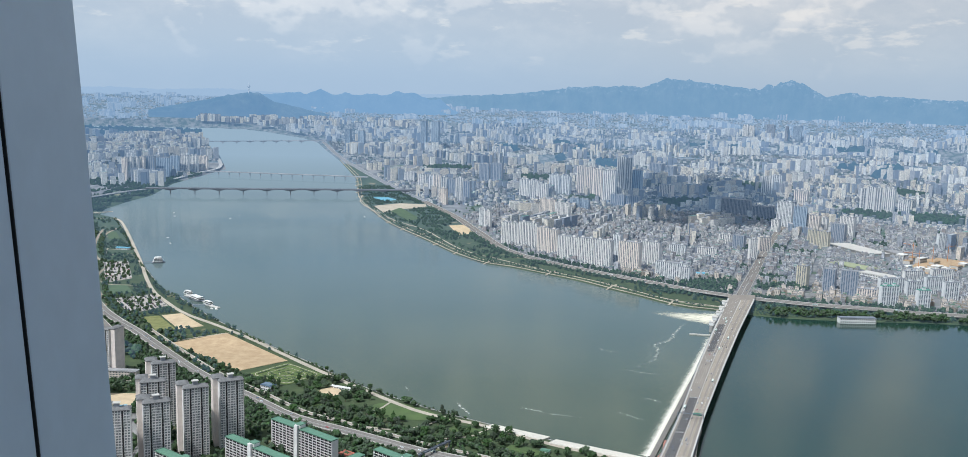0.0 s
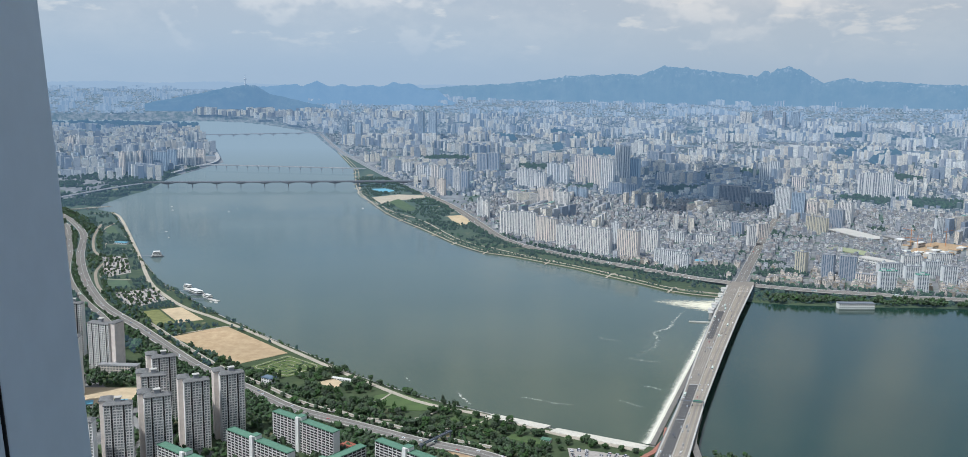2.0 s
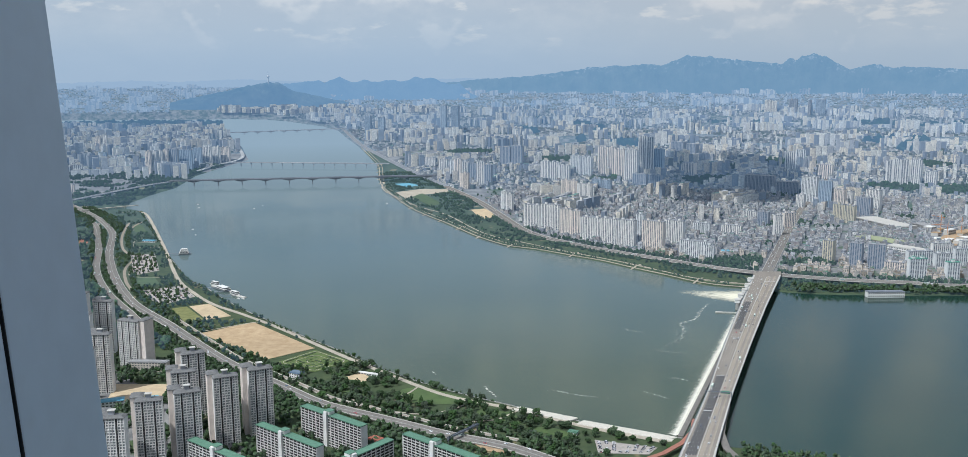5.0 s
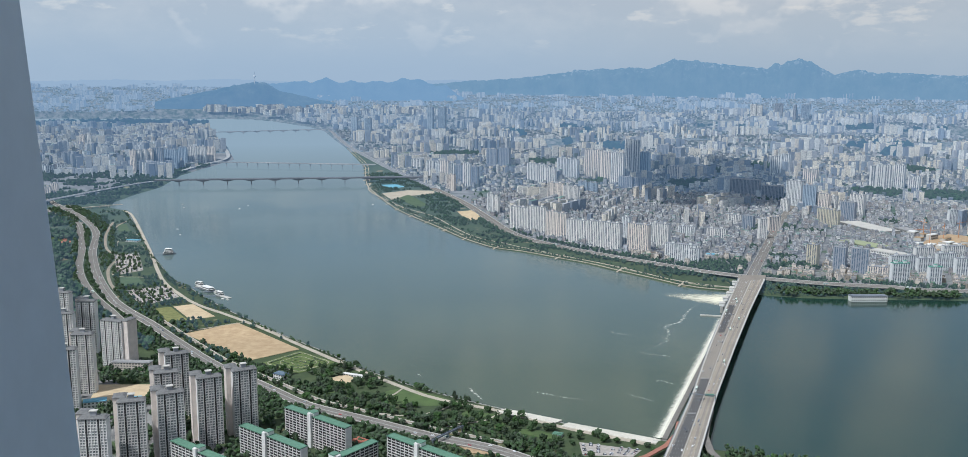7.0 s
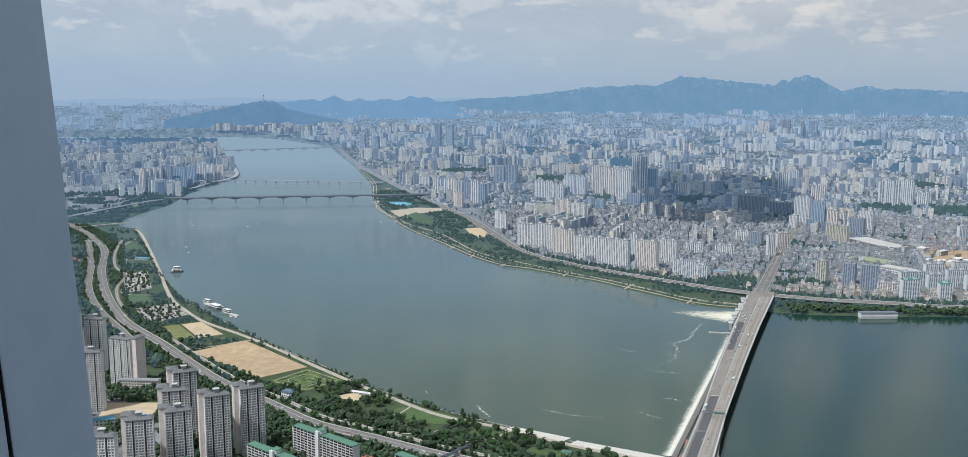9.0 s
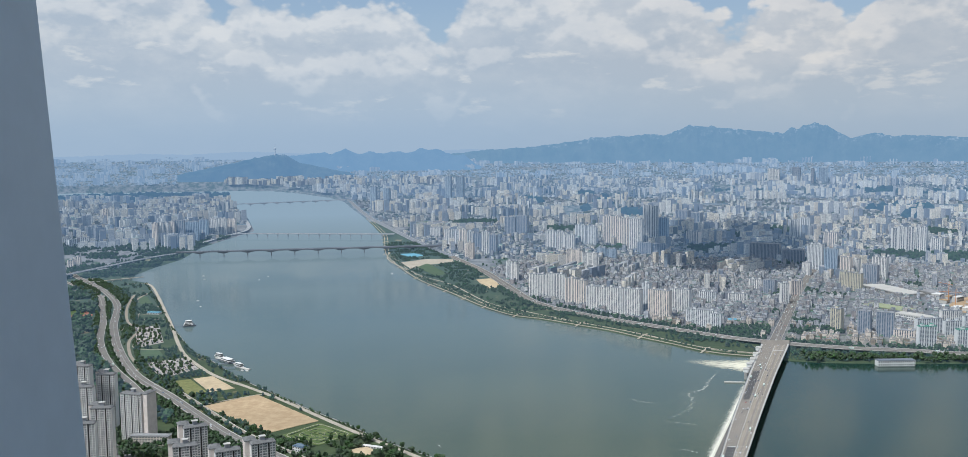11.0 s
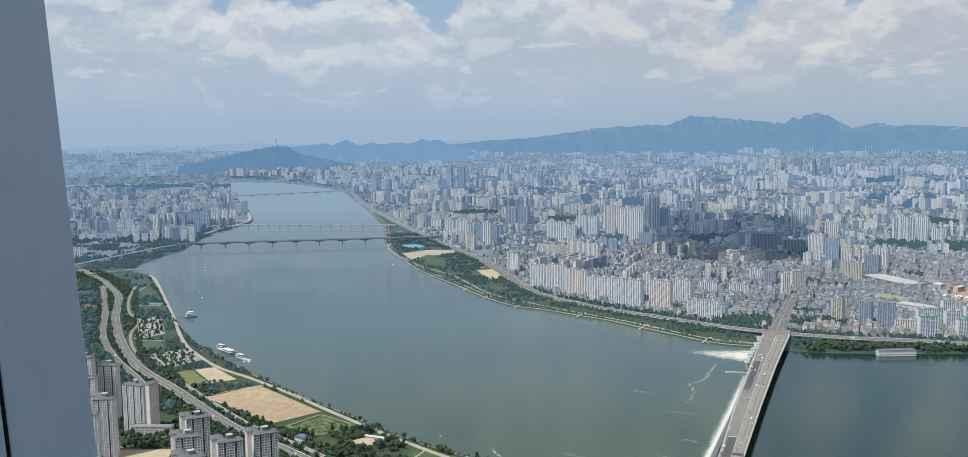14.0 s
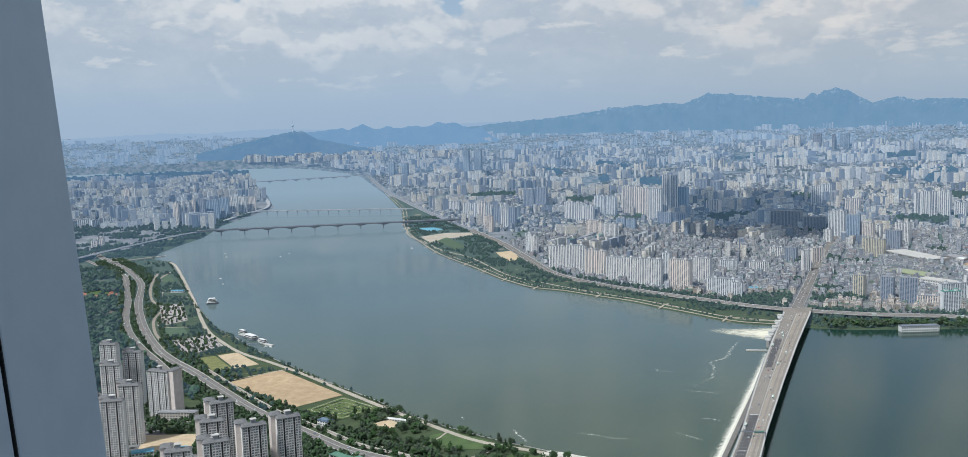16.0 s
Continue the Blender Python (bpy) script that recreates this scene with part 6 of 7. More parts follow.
    # ramps
    ribbon("ramp", [(322, 1230), (316, 1185), (300, 1140), (286, 1095), (282, 1050), (300, 1000), (345, 960)], 9, lambda t: 16.6 - 7 * t, M["road_grey"], 1.5, top)
    ribbon("ramp", [(262, 1140), (251, 1101), (231, 1067), (202, 1037), (150, 1006), (90, 985)], 7, lambda t: 15 - 6 * t, M["red_lane"], 1.4, top, "red surfaced footway ramp")
    return top


weir_bridge()


def weir():
    top = thing("weir", "long low concrete weir with white falling water", "weir", kind="structure")
    a, b = np.array((236.0, 1118.0)), np.array((474.0, 1716.0))
    t = (b - a) / np.hypot(*(b - a))
    nrm = np.array((-t[1], t[0]))
    turn = math.degrees(math.atan2(t[1], t[0]))
    m = (a + b) / 2 - nrm * 3
    Solid().box(*(m - nrm * 0.5), -3, np.hypot(*(b - a)) + 6, 7, 4.75, turn).make("sill", M["road_grey"], top)
    r = np.random.default_rng(3)
    L = np.hypot(*(b - a))
    rows = [(a + t * s, r.uniform(-0.5, 0.5), r.gamma(2.0, 0.45)) for s in np.arange(0, L, 2.0)]

    def apron(name, mat, label, stations):
        """A sheet along the weir through stations of (distance down the fall, height, foam)."""
        v, marks = [], []
        for c, k, ragged in rows:
            for w, z, mark in stations:
                v.append((*(c + nrm * (w + k * (w > 3) + ragged * (w > 8))), z))
                marks.append(mark)
        n, m = len(stations), len(rows)
        k = np.arange(m - 1)[:, None] * n + np.arange(n - 1)
        tagged(sheet(name, v, np.stack([k, k + n, k + n + 1, k + 1], -1).reshape(-1, 4), mat, top, label, marks=marks), kind="stuff")

    apron("falling_water", M["foam"], "white water falling over the weir", ((0, 1.5, 1), (1.2, 1.4, 1), (3.0, 0.35, 1), (4.2, 0.16, 1)))
    apron("weir_foam", foam_material("weir_foam", turn + 90, 0.10, 0.75), "ragged white foam at the foot of the weir", ((3.6, 0.22, 1), (6, 0.2, 0.8), (8.5, 0.16, 0.5), (12, 0.14, 0.3), (17, 0.12, 0.14), (26, 0.1, 0)))
    for x, y in ((570, 1955), (549, 1900), (530, 1853), (511, 1809), (493, 1766)):
        g = thing("sluice_gate", "white sluice gate house on a concrete pier", "sluice gate", "sluice gates")
        Solid().box(0, 0, -3, 6, 16, 17).make("pier", M["concrete"], g)
        Solid().box(0, 0, 14, 10, 14, 6).make("house", M["wall_white"], g)
        Solid().box(0, 0, 20, 11.5, 15.5, 0.9).make("roof", M["pale"], g)
        g.matrix_basis = spot(x - 10, y, 0, 67 - 90)
    g = Solid().box(455, 1735, -2, 46, 4, 4.2, -8).make("groyne", M["pale"], top)
    # drifting foam below the sluices and in streaks

    def drift(name, line, width, strength, mat, label, fade, taper=0.0):
        """A strip of foam on the water: strongest along its middle, thinning to its sides and its end."""
        P = [np.array(q) for q in smooth(line, 3)]
        v, marks = [], []
        for i, q in enumerate(P):
            w = P[min(i + 1, len(P) - 1)] - P[max(i - 1, 0)]
            w = np.array((-w[1], w[0])) / (np.hypot(*w) + 1e-9)
            along = i / (len(P) - 1)
            wide = width * (1 - taper * along)
            wave = 0 if taper else wide * 0.10 * math.sin(i * 0.55) + wide * 0.08 * math.sin(i * 0.23 + 2)
            for u, mk in ((-1, 0), (-0.6, 0.6), (-0.2, 1), (0.2, 1), (0.6, 0.6), (1, 0)):
                v.append((*(q + w * (u * wide / 2 + wave)), 0.10))
                marks.append(mk * strength * fade(along))
        k = np.arange(len(P) - 1)[:, None] * 6 + np.arange(5)
        tagged(sheet(name, v, np.stack([k, k + 6, k + 7, k + 1], -1).reshape(-1, 4), mat, top, label, marks=marks), kind="stuff")

    race = foam_material("sluice_foam", 160, 0.045, 0.22, (0.66, 0.63, 0.50))
    drift("sluice_foam", [(524, 1866), (480, 1880), (440, 1895), (380, 1915)], 150, 1.08, race, "cream foam fanning out below the sluices", lambda q: (1 - q) ** 0.6, 0.7)
    thin = foam_material("drifting_foam", 0, 0.16, 0.16, (0.62, 0.63, 0.57))
    for line, wide, strong in (([(470, 1845), (444, 1818), (425, 1792), (400, 1734), (376, 1682), (346, 1655), (345, 1612), (323, 1555), (279, 1498)], 13, 0.46), ([(362, 1714), (345, 1660), (350, 1620), (312, 1542), (283, 1490)], 70, 0.22), ([(-24, 1317), (-12, 1285), (2, 1252)], 8, 0.5), ([(71, 1279), (80, 1292), (120, 1270), (170, 1255)], 8, 0.42), ([(256, 1256), (235, 1268), (215, 1290)], 8, 0.45), ([(330, 1470), (290, 1480), (262, 1500)], 12, 0.38), ([(-110, 1385), (-100, 1365), (-92, 1352)], 6, 0.4), ([(230, 1640), (248, 1608), (290, 1600)], 12, 0.36), ([(300, 1330), (278, 1345), (262, 1340)], 9, 0.4), ([(-330, 1925), (-250, 1960), (-150, 1950), (-60, 1900)], 22, 0.27)):
        drift("drifting_foam", line, wide, strong, thin, "thin white foam streak on the water", lambda q: math.sin(math.pi * (0.06 + 0.88 * q)) ** 0.5)


weir()

# ================= roads across the side river, pavings =================
ap = road("raised_road", APPROACH, 22, 21.0, M["road_grey_far"], "raised road leading from the steel bridge along the bank", thick=2.0, lanes=2, far=True)
for x, y in smooth(APPROACH, 90)[1::2]:
    Solid().box(x, y, 0, 4, 7, 19, 70).make("pier", M["concrete_far"], ap, true=True)
beam_bridge("side_river_bridge", "low white bridge across the side river", (-1440, 3040), (-1290, 3170), 11, 11.0, 30, 1.2, M["pale"], 4)
road("far_bank_road", [(-1455, 4300), (-1450, 4600), (-1440, 5030), (-1720, 5890), (-2150, 7050), (-2560, 8050)], 20, 13.0, M["concrete_far"], "pale curving riverside road on the far bank", thick=1.5, lanes=2, far=True)
road("link_road", [(-1560, 3120), (-1470, 3010), (-1350, 2890), (-1250, 2740), (-1180, 2600)], 12, 8.0, M["road_grey"], "slip road joining the riverside expressway")
for off, w, z in ((9, 3.0, 2.9), (24, 2.6, 4.6)):
    tagged(ribbon("bank_terrace", offset(NORTH[9:26], off), w, z + 0.6, M["path"], 1.2), "pale stone terrace along the northern bank", "terrace", kind="structure")
for n, (x, y) in enumerate(smooth(NORTH[11:26], 70)[::2]):
    tagged(ribbon("bank_ramp", [(x - 2, y - 4), (x + 12, y + 14), (x + 26, y + 30)], 4.5, lambda t: 1.2 + 5 * min(t * 1.6, 1), M["path"], 1.0), "pale ramp from the terrace down to the water", "ramp", kind="structure")
jet = Solid().box(0, 0, -0.6, 26, 5, 1.5).make("jetty", M["wall_white"])
place_all(tagged(jet, "narrow white floating jetty moored at the bank", "jetty", "jetties"), [spot(x - 8, y - 12, 0.0, -58) for x, y in smooth([(-125, 2760), (-44, 2640), (38, 2500), (85, 2440)], 32)])
tagged(ribbon("bank_wall", offset(SOUTH[5:26], 5), 1.2, 1.9, M["concrete"], 1.5), "grey stone bank wall along the riverside park", "bank wall", kind="structure")
for n, (a, b) in enumerate((((26, 1208), (104, 1166)), ((112, 1157), (228, 1100)))):
    top = thing("river_steps", "broad pale stone steps down to the water", "steps", kind="structure")
    t = np.array((b[0] - a[0], b[1] - a[1]), float)
    L = np.hypot(*t)
    t /= L
    nr = np.array((-t[1], t[0]))
    for k in range(7):
        m = (np.array(a) + np.array(b)) / 2 + nr * (k * 3.8 - 13)
        Solid().box(*m, -2, L, 3.8, 8.6 - 0.75 * k, math.degrees(math.atan2(t[1], t[0]))).make("step", M["steps"], top)
patch("car_park", [(124, 1092), (200, 1068), (186, 1048), (124, 1052)], 5.6, M["lot"], "riverside car park by the bridge with parked cars", "parking lot")
patch("play_court", [(-237, 1333), (-216, 1354), (-193, 1326), (-213, 1305)], 5.7, M["sand_pale"], "round sandy play court", "play court")
patch("earth_strip", [(-46, 1098), (-36, 1104), (58, 1040), (-14, 1056)], 6.2, M["earth"], "strip of turned earth beside the road", "building site")
patch("dry_field", [(-658, 1746), (-632, 1762), (-566, 1664), (-598, 1648)], 5.65, M["dry"], "dry yellow-green lawn", "lawn")
lawn_rng = np.random.default_rng(31)
for x, y, a, b, turn in ((-100, 1250, 58, 27, -35), (5, 1172, 36, 17, -28), (-215, 1262, 24, 12, -40), (70, 1120, 26, 12, -26)):
    c, s, q = math.cos(radians(turn)), math.sin(radians(turn)), np.linspace(0, 2 * math.pi, 26)[:-1]
    k = 1 + 0.16 * np.sin(2 * q + lawn_rng.uniform(0, 6)) + 0.10 * np.sin(3 * q + lawn_rng.uniform(0, 6)) + 0.05 * np.sin(5 * q + lawn_rng.uniform(0, 6))
    patch("lawn", [(x + a * u * c - b * v * s, y + a * u * s + b * v * c) for u, v in zip(k * np.cos(q), k * np.sin(q))], 5.5, M["lawn"], "open green lawn in the riverside park", "lawn")
patch("northern_lawn", [(-340, 3441), (-303, 3537), (-205, 3245), (-237, 3165)], 5.6, M["lawn_mid"], "green lawn in the northern park", "lawn")
patch("northern_plaza", [(-408, 3560), (-313, 3660), (-205, 3650), (-198, 3560), (-305, 3475), (-350, 3369)], 5.65, M["path"], "pale sandy plaza in the northern park", "plaza")
patch("pool", [(-445, 3840), (-385, 3862), (-335, 3786), (-378, 3715)], 5.7, M["blue_roof"], "blue open-air pool", "pool")


def in_garden(u, v):
    """A place in the garden by its two shares of the four-sided plot."""
    a, b, c, d = (np.array(q, float) for q in ((-362, 1404), (-312, 1472), (-243, 1412), (-290, 1357)))
    return tuple((a * (1 - u) + b * u) * (1 - v) + (d * (1 - u) + c * u) * v)


for inset, w in ((0.05, 1.5), (0.21, 1.0), (0.36, 0.9)):
    k, n = inset, 1 - inset
    m = inset + 0.10
    loop = [in_garden(*q) for q in ((m, k), (0.5, k), (1 - m, k), (n, m), (n, 0.5), (n, 1 - m), (1 - m, n), (0.5, n), (m, n), (k, 1 - m), (k, 0.5), (k, m), (m, k))]
    tagged(ribbon("garden_path", loop, w * 0.8, 5.8, M["path"], 0.1, step=4), "pale looping path in the garden", "path", kind="structure")
for p0, p1 in (((0.05, 0.5), (0.95, 0.5)), ((0.5, 0.05), (0.5, 0.95)), ((0.12, 0.14), (0.36, 0.36)), ((0.88, 0.86), (0.64, 0.64))):
    tagged(ribbon("garden_path", [in_garden(*p0), in_garden((p0[0] + p1[0]) / 2, (p0[1] + p1[1]) / 2), in_garden(*p1)], 0.9, 5.82, M["dry"], 0.1), "pale straight path in the garden", "path", kind="structure")
for u in np.linspace(0.1, 0.9, 8):
    for v in np.linspace(0.1, 0.9, 7):
        if lawn_rng.random() < 0.62:
            x, y = in_garden(u + lawn_rng.normal(0, 0.012), v + lawn_rng.normal(0, 0.012))
            ob = Solid().box(x, y, 5.5, lawn_rng.uniform(2.5, 6.5), lawn_rng.uniform(1.8, 3.6), lawn_rng.uniform(0.4, 0.9), -43 + 90 * lawn_rng.integers(0, 2)).make("flower_bed", M["woods" if lawn_rng.random() < 0.7 else "lawn"])
            tagged(ob, "low clipped planting bed in the garden", "flower bed", "beds in the garden")
for p0, p1 in (((0.12, 0.13), (0.44, 0.13)), ((0.56, 0.14), (0.86, 0.13)), ((0.13, 0.24), (0.13, 0.44)), ((0.87, 0.56), (0.87, 0.84)), ((0.2, 0.88), (0.46, 0.87)), ((0.3, 0.3), (0.3, 0.45)), ((0.7, 0.55), (0.7, 0.7))):
    tagged(ribbon("hedge", [in_garden(*p0), in_garden((p0[0] + p1[0]) / 2, (p0[1] + p1[1]) / 2), in_garden(*p1)], 1.5, 6.6, M["woods"], 0.9, step=4), "low clipped hedge in the garden", "hedge", kind="structure")
for line in ([(-120, 1290), (-130, 1265), (-150, 1240), (-140, 1210)], [(-37, 1230), (-60, 1200), (-90, 1180), (-150, 1190), (-230, 1250)], [(30, 1196), (0, 1160), (-40, 1150)], [(-450, 1650), (-470, 1640), (-560, 1570)], [(-911, 2395), (-990, 2400), (-1030, 2500), (-1010, 2620)], [(-742, 2020), (-800, 2030), (-860, 2040), (-900, 2150)]):
    tagged(ribbon("park_path", line, 3.2, 5.72, M["path"], 0.4), "narrow pale park path", "path", kind="structure")

for ring in ([(-1150, 2780), (-1118, 2770), (-1060, 2650), (-1090, 2640)], [(-845, 2030), (-800, 2030), (-760, 1960), (-800, 1940)]):
    patch("clearing", ring, 5.6, M["lawn_mid"], "open green lawn in the riverside park", "lawn")
for line in ([(-1175, 2806), (-1104, 2583), (-1025, 2393), (-976, 2308)], [(-1142, 2831), (-1133, 2736), (-1102, 2604)], [(-930, 2240), (-905, 2120), (-850, 1990), (-800, 1900)]):
    tagged(ribbon("park_road", line, 7.0, 5.75, M["worn"], 0.4), "pale narrow road through the riverside park", "path", kind="structure")

fb = thing("footbridge", "dark steel footbridge across the riverside expressway", "footbridge", kind="structure")
ribbon("deck", [(-64, 1075), (-45, 1100), (-26, 1124)], 3.4, 14.0, M["steel"], 1.0, fb)
for k in (-1, 1):
    ribbon("railing", offset([(-64, 1075), (-45, 1100), (-26, 1124)], k * 1.6), 0.15, 15.2, M["steel"], 1.2, fb)
for x, y in ((-63, 1077), (-45, 1100), (-27, 1123)):
    Solid().box(x, y, 4, 1.4, 2.4, 9.2, 52).make("pier", M["steel"], fb)
ribbon("stair", [(-26, 1124), (-36, 1133), (-48, 1143)], 2.6, lambda t: 14 - 8.5 * t, M["concrete"], 0.8, fb)

# ================= single houses =================


def hall(name, label, category, x, y, w, d, h, turn, wall, roof, floors=3, z=4.5):
    """A low house: walls with a row of windows for each floor, and a roof with eaves."""
    top = thing(name, label, category)
    Solid().box(0, 0, 0, w, d, h).make("wall", wall, top)
    s = Solid()
    n = max(3, int(w / 4.5))
    for f in range(floors):
        for i in range(n):
            for q in (-1, 1):
                s.box(-w / 2 + w * (i + 0.5) / n, q * d / 2, (f + 0.35) * h / floors, w / n * 0.62, 0.24, h / floors * 0.5)
    tagged(s.make("window", M["glass"], top, "dark windows in rows"), kind="stuff")
    Solid().prism([(-w / 2 - 0.6, -d / 2 - 0.6), (w / 2 + 0.6, -d / 2 - 0.6), (w / 2 + 0.6, d / 2 + 0.6), (-w / 2 - 0.6, d / 2 + 0.6)], h, h + 0.9).prism([(-w / 2 + 2, -d / 2 + 2), (w / 2 - 2, -d / 2 + 2), (w / 2 - 2, d / 2 - 2), (-w / 2 + 2, d / 2 - 2)], h + 0.89, h + 1.5).make("roof", roof, top)
    top.matrix_basis = spot(x, y, z, turn)
    return top


hall("school", "long brown school building with rows of windows", "school", -556, 1366, 62, 13, 15, -3, M["wall_warm"], M["roof"], 4)
hall("school_wing", "white school wing with a blue roof", "school", -548, 1210, 30, 14, 9, 20, M["wall_white"], M["blue_roof"], 2)
hall("school_wing", "white school wing with a blue roof", "school", -500, 1224, 22, 12, 7, 20, M["wall_white"], M["blue_roof"], 2)
hall("pavilion", "small white pavilion with a dark blue roof", "pavilion", -313, 1334, 20, 13, 8, -30, M["wall_white"], M["blue_glass"], 2)
hall("awning", "long white awning beside the play court", "awning", -201, 1345, 38, 5, 3, -22, M["wall_white"], M["wall_white"], 1)
hall("pump_station", "long white pump station with a green-grey roof on the bank", "pump station", 819, 1864, 78, 16, 12, 2, M["wall_white"], M["steel"], 2, 0.5)
hall("brick_hall", "red brick roofed hall between the slabs", "hall", -150, 1068, 30, 14, 10, -36, M["wall_warm"], M["red_roof"], 2)
hall("kiosk", "small kiosk with a green roof", "kiosk", 98, 1112, 12, 8, 4, -25, M["wall_white"], M["green_roof"], 1)
hall("blue_hall", "low hall with a blue sheet roof", "hall", 600, 2310, 34, 18, 8, -10, M["wall_white"], M["blue_roof"], 2)
hall("park_hall", "low park hall with a pale green roof", "hall", -985, 2480, 40, 14, 5, -10, M["wall_white"], M["blue_roof"], 1)
M["olive_roof"] = material("olive_sheet_roof", (0.30, 0.33, 0.20), 0.7, 0.2, 0.2)
for (x, y, w, d, h, t), cover, word in zip(SHEDS, ("pale", "olive_roof", "roof"), ("long depot shed with a pale grey flat roof", "long depot shed with an olive sheet roof", "small grey depot shed with a flat roof")):
    hall("depot_shed", word, "shed", x, y, w, d, h, t - 90, M["concrete"], M[cover], 1)
hall("market_hall", "broad white hall with a pale roof by the building site", "hall", 1075, 2335, 96, 40, 12, -55, M["wall_white"], M["pale"], 2)
patch("building_site", [(1190, 2440), (1290, 2400), (1480, 2620), (1380, 2700)], 6.0, M["earth"], "large pale building site of earth and concrete", "building site")
site = np.random.default_rng(8)
for i in range(16):
    x, y = 1210 + site.uniform(0, 220), 2430 + site.uniform(0, 220)
    hall("unfinished_hall", "unfinished concrete hall on the building site", "unfinished hall", x, y, site.uniform(18, 45), site.uniform(14, 26), site.uniform(5, 16), 40 + site.normal(0, 5), M["pale"], M["earth"] if i % 2 else M["wall_white"], 2)
for x, y in ((1250, 2480), (1330, 2560), (1300, 2620), (1400, 2610)):
    c = thing("tower_crane", "orange tower crane on the building site", "crane", "cranes")
    Solid().box(0, 0, 0, 1.1, 1.1, 48).make("mast", M["orange"], c)
    Solid().box(14, 0, 46, 56, 0.8, 0.9).box(0, 0, 48, 1.1, 1.1, 7).make("jib", M["orange"], c)
    Solid().box(-11, 0, 43, 5, 2.4, 3).make("counterweight", M["concrete"], c)
    c.matrix_basis = spot(x, y, 5, site.uniform(0, 360))

# ================= boats =================


def boat(name, label, length, beam, decks, hull, group=""):
    top = thing(name, label, "boat", group)
    L, B = length / 2, beam / 2
    ring = [(-L, -B), (L * 0.6, -B), (L, 0), (L * 0.6, B), (-L, B)]
    Solid().prism([(x * 0.94, y * 0.85) for x, y in ring], -0.5, 1.6 if decks else 0.9, ring).make("hull", hull, top)
    for k in range(decks):
        f = 0.86 - 0.1 * k
        Solid().box(-L * 0.1, 0, 1.6 + k * 3.2, 2 * L * f * 0.8, 2 * B * f, 2.7).make("cabin", M["glass"], top, "dark glazed deck house")
        Solid().box(-L * 0.1, 0, 4.3 + k * 3.2, 2 * L * f * 0.86, 2 * B * f * 1.08, 0.5).make("deck", M["wall_white"], top)
    if not decks:
        Solid().box(-L * 0.1, 0, 0.9, L * 0.6, B, 1.0).make("cabin", M["wall_white"], top)
    return top


boat("floating_restaurant", "white three-deck floating restaurant moored by the bank", 34, 24, 4, M["steel"]).matrix_basis = spot(-832, 2330, 0.2, 15)
tagged(ribbon("gangway", [(-893, 2322), (-872, 2324), (-846, 2328)], 2.5, 3.2, M["steel"], 0.8), "narrow steel gangway to the floating restaurant", "gangway", kind="structure")
dock = thing("landing_stage", "floating landing stage with gangways and moored craft", "landing stage")
for x, y, w, d, t in ((-620, 1950, 60, 12, -38), (-585, 1912, 50, 12, -45), (-556, 1870, 44, 9, -40)):
    Solid().box(x, y, -0.4, w, d, 1.6, t).make("pontoon", M["pale"], dock)
for a, b in (((-668, 1932), (-615, 1945)), ((-640, 1893), (-590, 1908)), ((-622, 1868), (-565, 1872))):
    ribbon("gangway", [a, ((a[0] + b[0]) / 2, (a[1] + b[1]) / 2), b], 2.5, 3.0, M["steel"], 0.6, dock)
boat("floating_hall", "broad grey-roofed floating hall moored at the landing stage", 52, 17, 2, M["steel"]).matrix_basis = spot(-606, 1926, 0.2, -45)
for x, y, t in ((-640, 1972, -38), (-568, 1880, -42)):
    boat("moored_ferry", "white two-deck ferry moored at the landing stage", 30, 9, 2, M["wall_white"], "ferries").matrix_basis = spot(x, y + 4, 0.2, t)
small = boat("motor_boat", "small white motor boat on the river", 9, 3.4, 0, M["wall_white"], "small boats")
place_all(small, [spot(x, y, 0.1, t) for x, y, t in (
    (-1071, 3171, 0),
    (-867, 3149, 67),
    (-900, 2619, 134),
    (-278, 3100, 21),
    (-269, 3115, 88),
    (-410, 3275, 155),
    (-1102, 3254, 42),
    (-857, 3228, 109),
    (-941, 2717, 176),
    (-36, 2737, 63),
    (-640, 1975, -40), (-545, 1858, -35), (-552, 1850, -38), (-540, 1845, -30))])

# ================= vehicles =================
auto = np.random.default_rng(21)


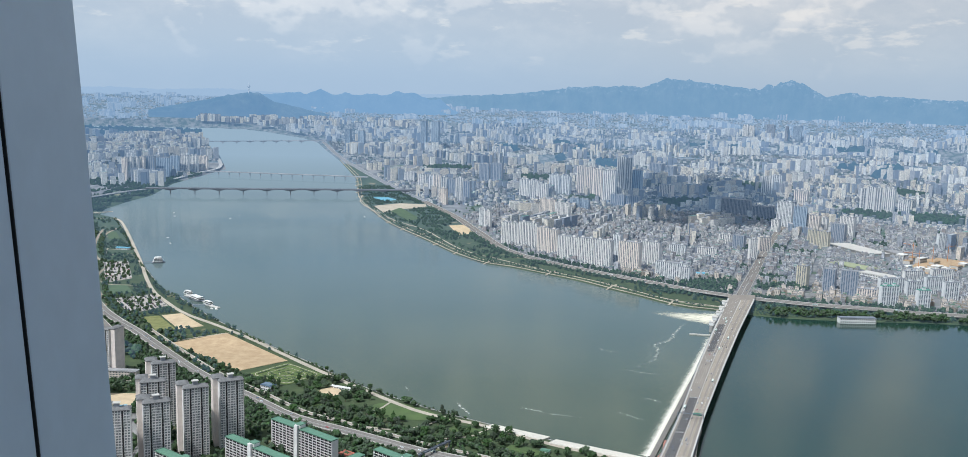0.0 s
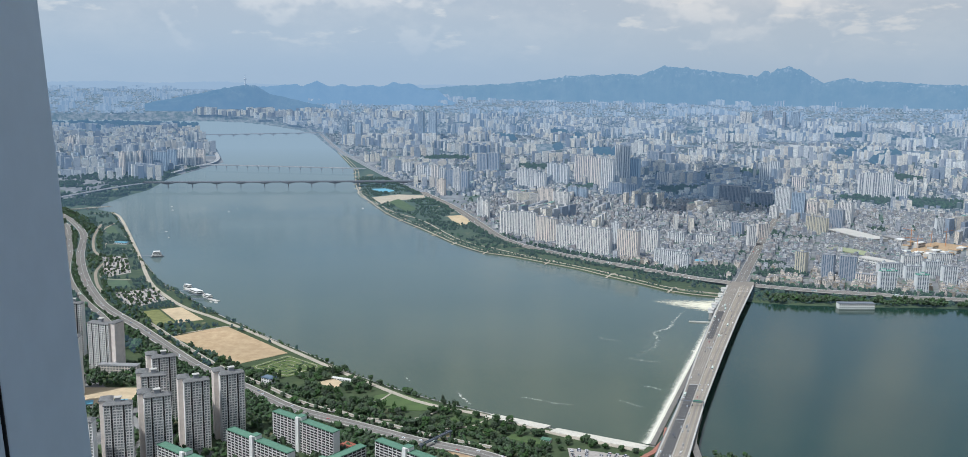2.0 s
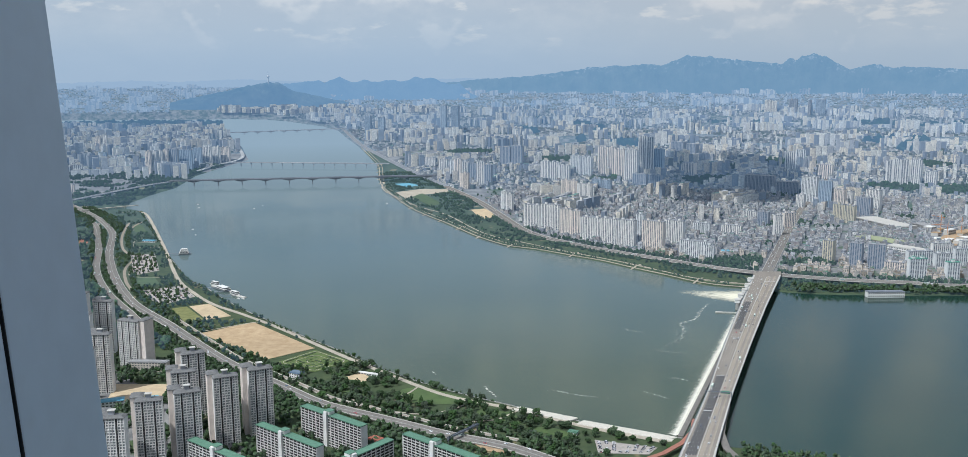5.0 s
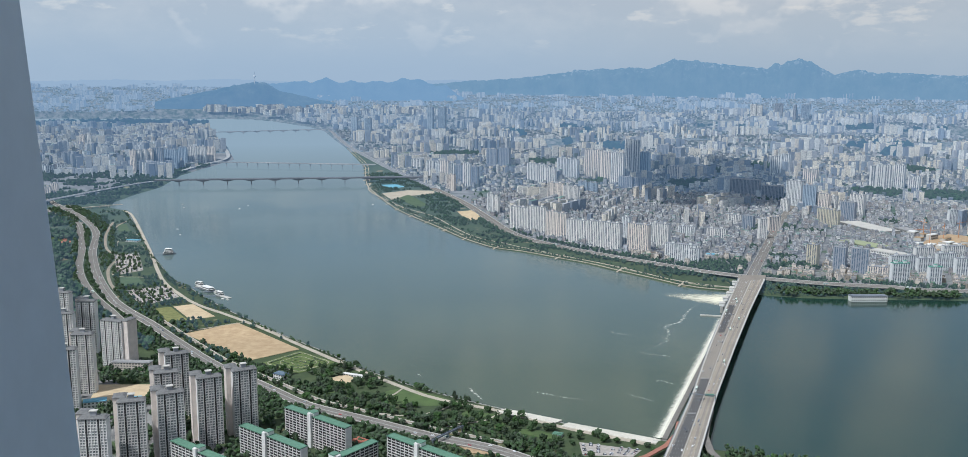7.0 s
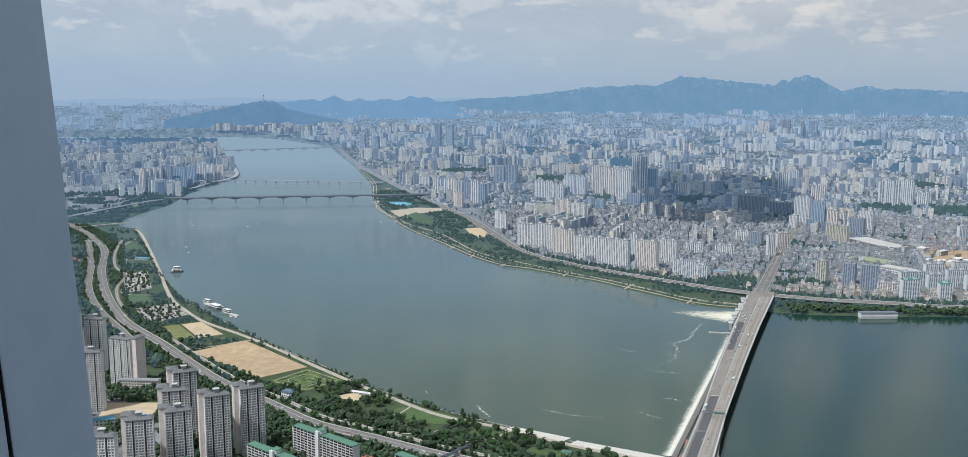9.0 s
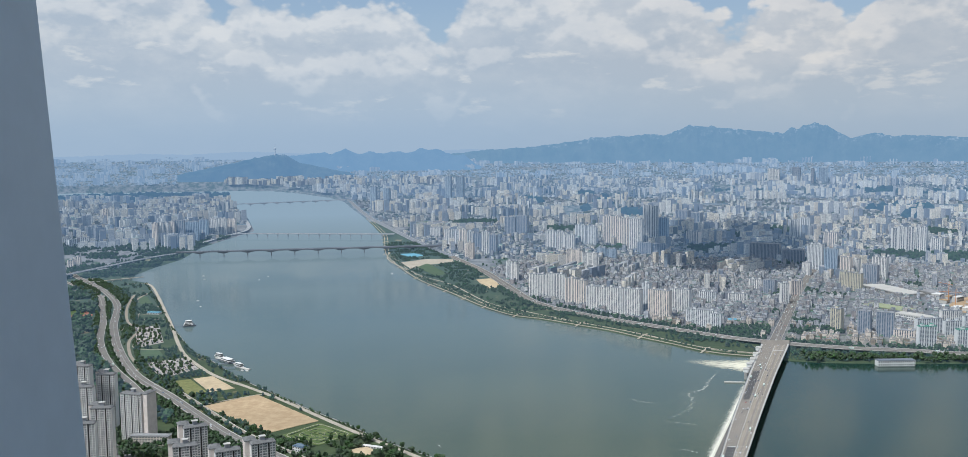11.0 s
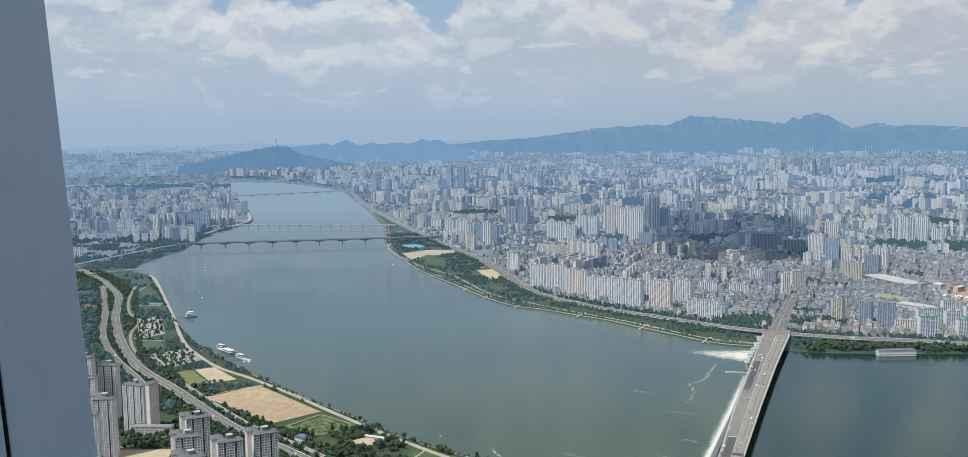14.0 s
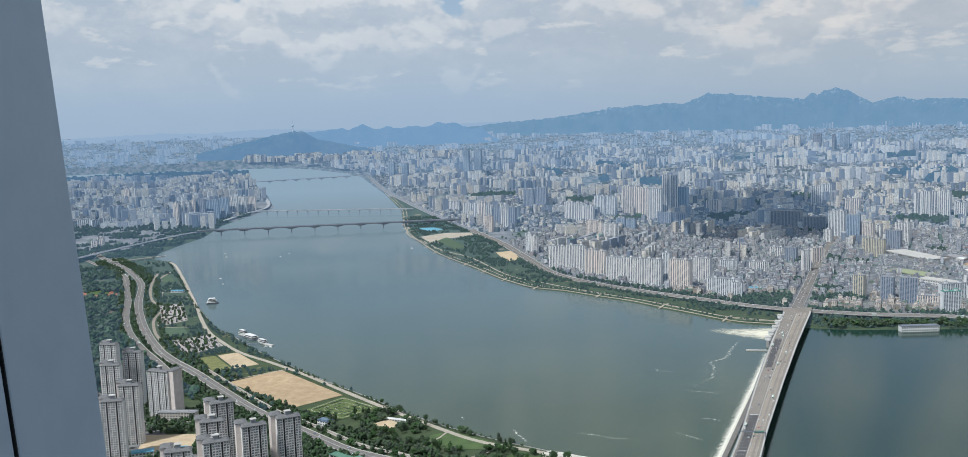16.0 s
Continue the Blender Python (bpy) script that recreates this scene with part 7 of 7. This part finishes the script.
def car(label, paint, length=4.6, width=1.85, height=1.5):
    top = thing("car", label, "car", "cars on the roads")
    L, W = length / 2, width / 2
    box = lambda s, k=1.0: [(-L * s, -W * k), (L * s, -W * k), (L * s, W * k), (-L * s, W * k)]
    Solid().prism(box(1.0, 0.96), 0.28, 0.62, box(1.0)).prism(box(1.0), 0.62, height * 0.62, box(0.97, 0.93)).make("body", paint, top)
    Solid().prism([(-L * 0.75, -W * 0.9), (L * 0.45, -W * 0.9), (L * 0.45, W * 0.9), (-L * 0.75, W * 0.9)], height * 0.61, height * 0.95, [(-L * 0.55, -W * 0.72), (L * 0.15, -W * 0.72), (L * 0.15, W * 0.72), (-L * 0.55, W * 0.72)]).make("cabin_window", M["blue_glass"], top)
    Solid().box(-L * 0.2, 0, height * 0.94, L * 0.72, W * 1.42, 0.06).make("roof", paint, top)
    for x in (-0.62, 0.62):
        for y in (-0.86, 0.86):
            s = Solid()
            ring = [(0.33 * math.cos(q * 0.785), 0.33 * math.sin(q * 0.785)) for q in range(8)]
            s.prism(ring, -0.11, 0.11)
            s.v = [(x * L + a, y * W + c, 0.33 + b) for a, b, c in s.v]
            s.make("wheel", M["rubber"], top)
    return top


def bus(label, paint):
    top = thing("bus", label, "bus", "buses on the roads")
    Solid().box(0, 0, 0.4, 11, 2.5, 1.0).make("body", paint, top)
    Solid().box(0, 0, 1.39, 10.8, 2.4, 1.1).make("window", M["blue_glass"], top)
    Solid().box(0, 0, 2.48, 11, 2.5, 0.5).make("roof", paint, top)
    for x in (-3.4, 3.6):
        for y in (-1.1, 1.1):
            Solid().box(x, y, 0, 0.95, 0.3, 0.95).make("wheel", M["rubber"], top)
    return top


PAINTS = [("white car", (0.75, 0.75, 0.75)), ("silver grey car", (0.42, 0.43, 0.44)), ("black car", (0.025, 0.025, 0.03)), ("red car", (0.45, 0.04, 0.03)), ("dark blue car", (0.05, 0.07, 0.14))]
autos = [car("%s driving on the road" % n, material(n.replace(" ", "_"), c, 0.35, spec=0.5)) for n, c in PAINTS]
lines = [[] for _ in autos]
coaches = []
odds = np.array((0.40, 0.28, 0.2, 0.05, 0.07))
for i in range(85):
    y, f = auto.uniform(930, 2030), auto.choice((0.12, 0.20, 0.28, 0.36, 0.44, 0.54, 0.62, 0.70, 0.78, 0.86))
    x = between(f, y)[0]
    (coaches if auto.random() < 0.08 else lines[auto.choice(5, p=odds)]).append(spot(x, y, DECK + 0.06, 69 + (0 if f > 0.5 else 180), 1.0))


def traffic(line, count, z, offsets):
    L = smooth(line, 8)
    for i in range(count):
        k = auto.integers(1, len(L) - 1)
        t = np.array(L[k + 1]) - np.array(L[k - 1])
        t /= np.hypot(*t)
        o = auto.choice(offsets)
        p = np.array(L[k]) + o * np.array((-t[1], t[0]))
        (coaches if auto.random() < 0.07 else lines[auto.choice(5, p=odds)]).append(spot(*p, z(k / (len(L) - 1)) if callable(z) else z, math.degrees(math.atan2(t[1], t[0])) + (180 if o > 0 else 0)))


traffic(BANK_ROAD, 70, 7.56, (-8, -5.2, -2.4, 2.4, 5.2, 8))
traffic(EXPRESS[4:], 70, lambda t: rise(t) + 0.06, (-11, -7, -4, 4, 7, 11))
traffic(SIDE, 34, 6.56, (-4.5, -1.5, 1.5, 4.5))
traffic(AVENUE[:3], 70, 6.3, (-10, -6.5, -3, 3, 6.5, 10))
for template, poses in zip(autos, lines):
    place_all(template, poses)
place_all(bus("white and green city bus on the road", material("bus_paint", (0.55, 0.62, 0.55), 0.4)), coaches)


def parked(name, corners, label):
    """Rows of parked cars in one mesh, on a car park."""
    a, b, c, d = (np.array(q, float) for q in corners)
    rows = []
    for u in np.linspace(0.06, 0.94, int(np.hypot(*(b - a)) / 9)):
        for w in np.linspace(0.04, 0.96, int(np.hypot(*(d - a)) / 2.9)):
            if auto.random() < 0.34:
                p = (a * (1 - u) + b * u) * (1 - w) + (d * (1 - u) + c * u) * w
                ang = math.degrees(math.atan2(*(b - a)[::-1]))
                rows += [(*p, 4.4, 1.8, 1.0, ang, 5.7), (*p, 2.4, 1.6, 0.5, ang, 6.7)]
    town(name, rows, PARK, label, category="parked cars")


PARK = facade("parked_paint", ((0.7, 0.7, 0.7), (0.05, 0.05, 0.05), (0.4, 0.4, 0.42), (0.7, 0.7, 0.72), (0.12, 0.14, 0.2), (0.35, 0.06, 0.05)), (0.05, 0.05, 0.06), roofs=((0.7, 0.7, 0.7), (0.04, 0.04, 0.04), (0.35, 0.36, 0.38), (0.65, 0.65, 0.66), (0.08, 0.1, 0.16)))
parked("parked_cars", [(-961, 2290), (-904, 2308), (-816, 2105), (-856, 2050)], "rows of parked cars on the riverside car park")
parked("parked_cars", [(-777, 1898), (-707, 1947), (-643, 1846), (-692, 1767)], "rows of parked cars on the riverside car park")
parked("parked_cars", [(124, 1092), (200, 1068), (186, 1048), (124, 1052)], "parked cars on the car park by the bridge")
for q, gap in (([(-961, 2290), (-904, 2308), (-816, 2105), (-856, 2050)], 15), ([(-777, 1898), (-707, 1947), (-643, 1846), (-692, 1767)], 15)):
    q = np.array(q, float)
    grove("car_park_trees", "small trees in rows on the car park", scatter(q[:, 0].min(), q[:, 0].max(), q[:, 1].min(), q[:, 1].max(), gap, lambda p: inside(p, q)), 8.5, M["woods"], 11)
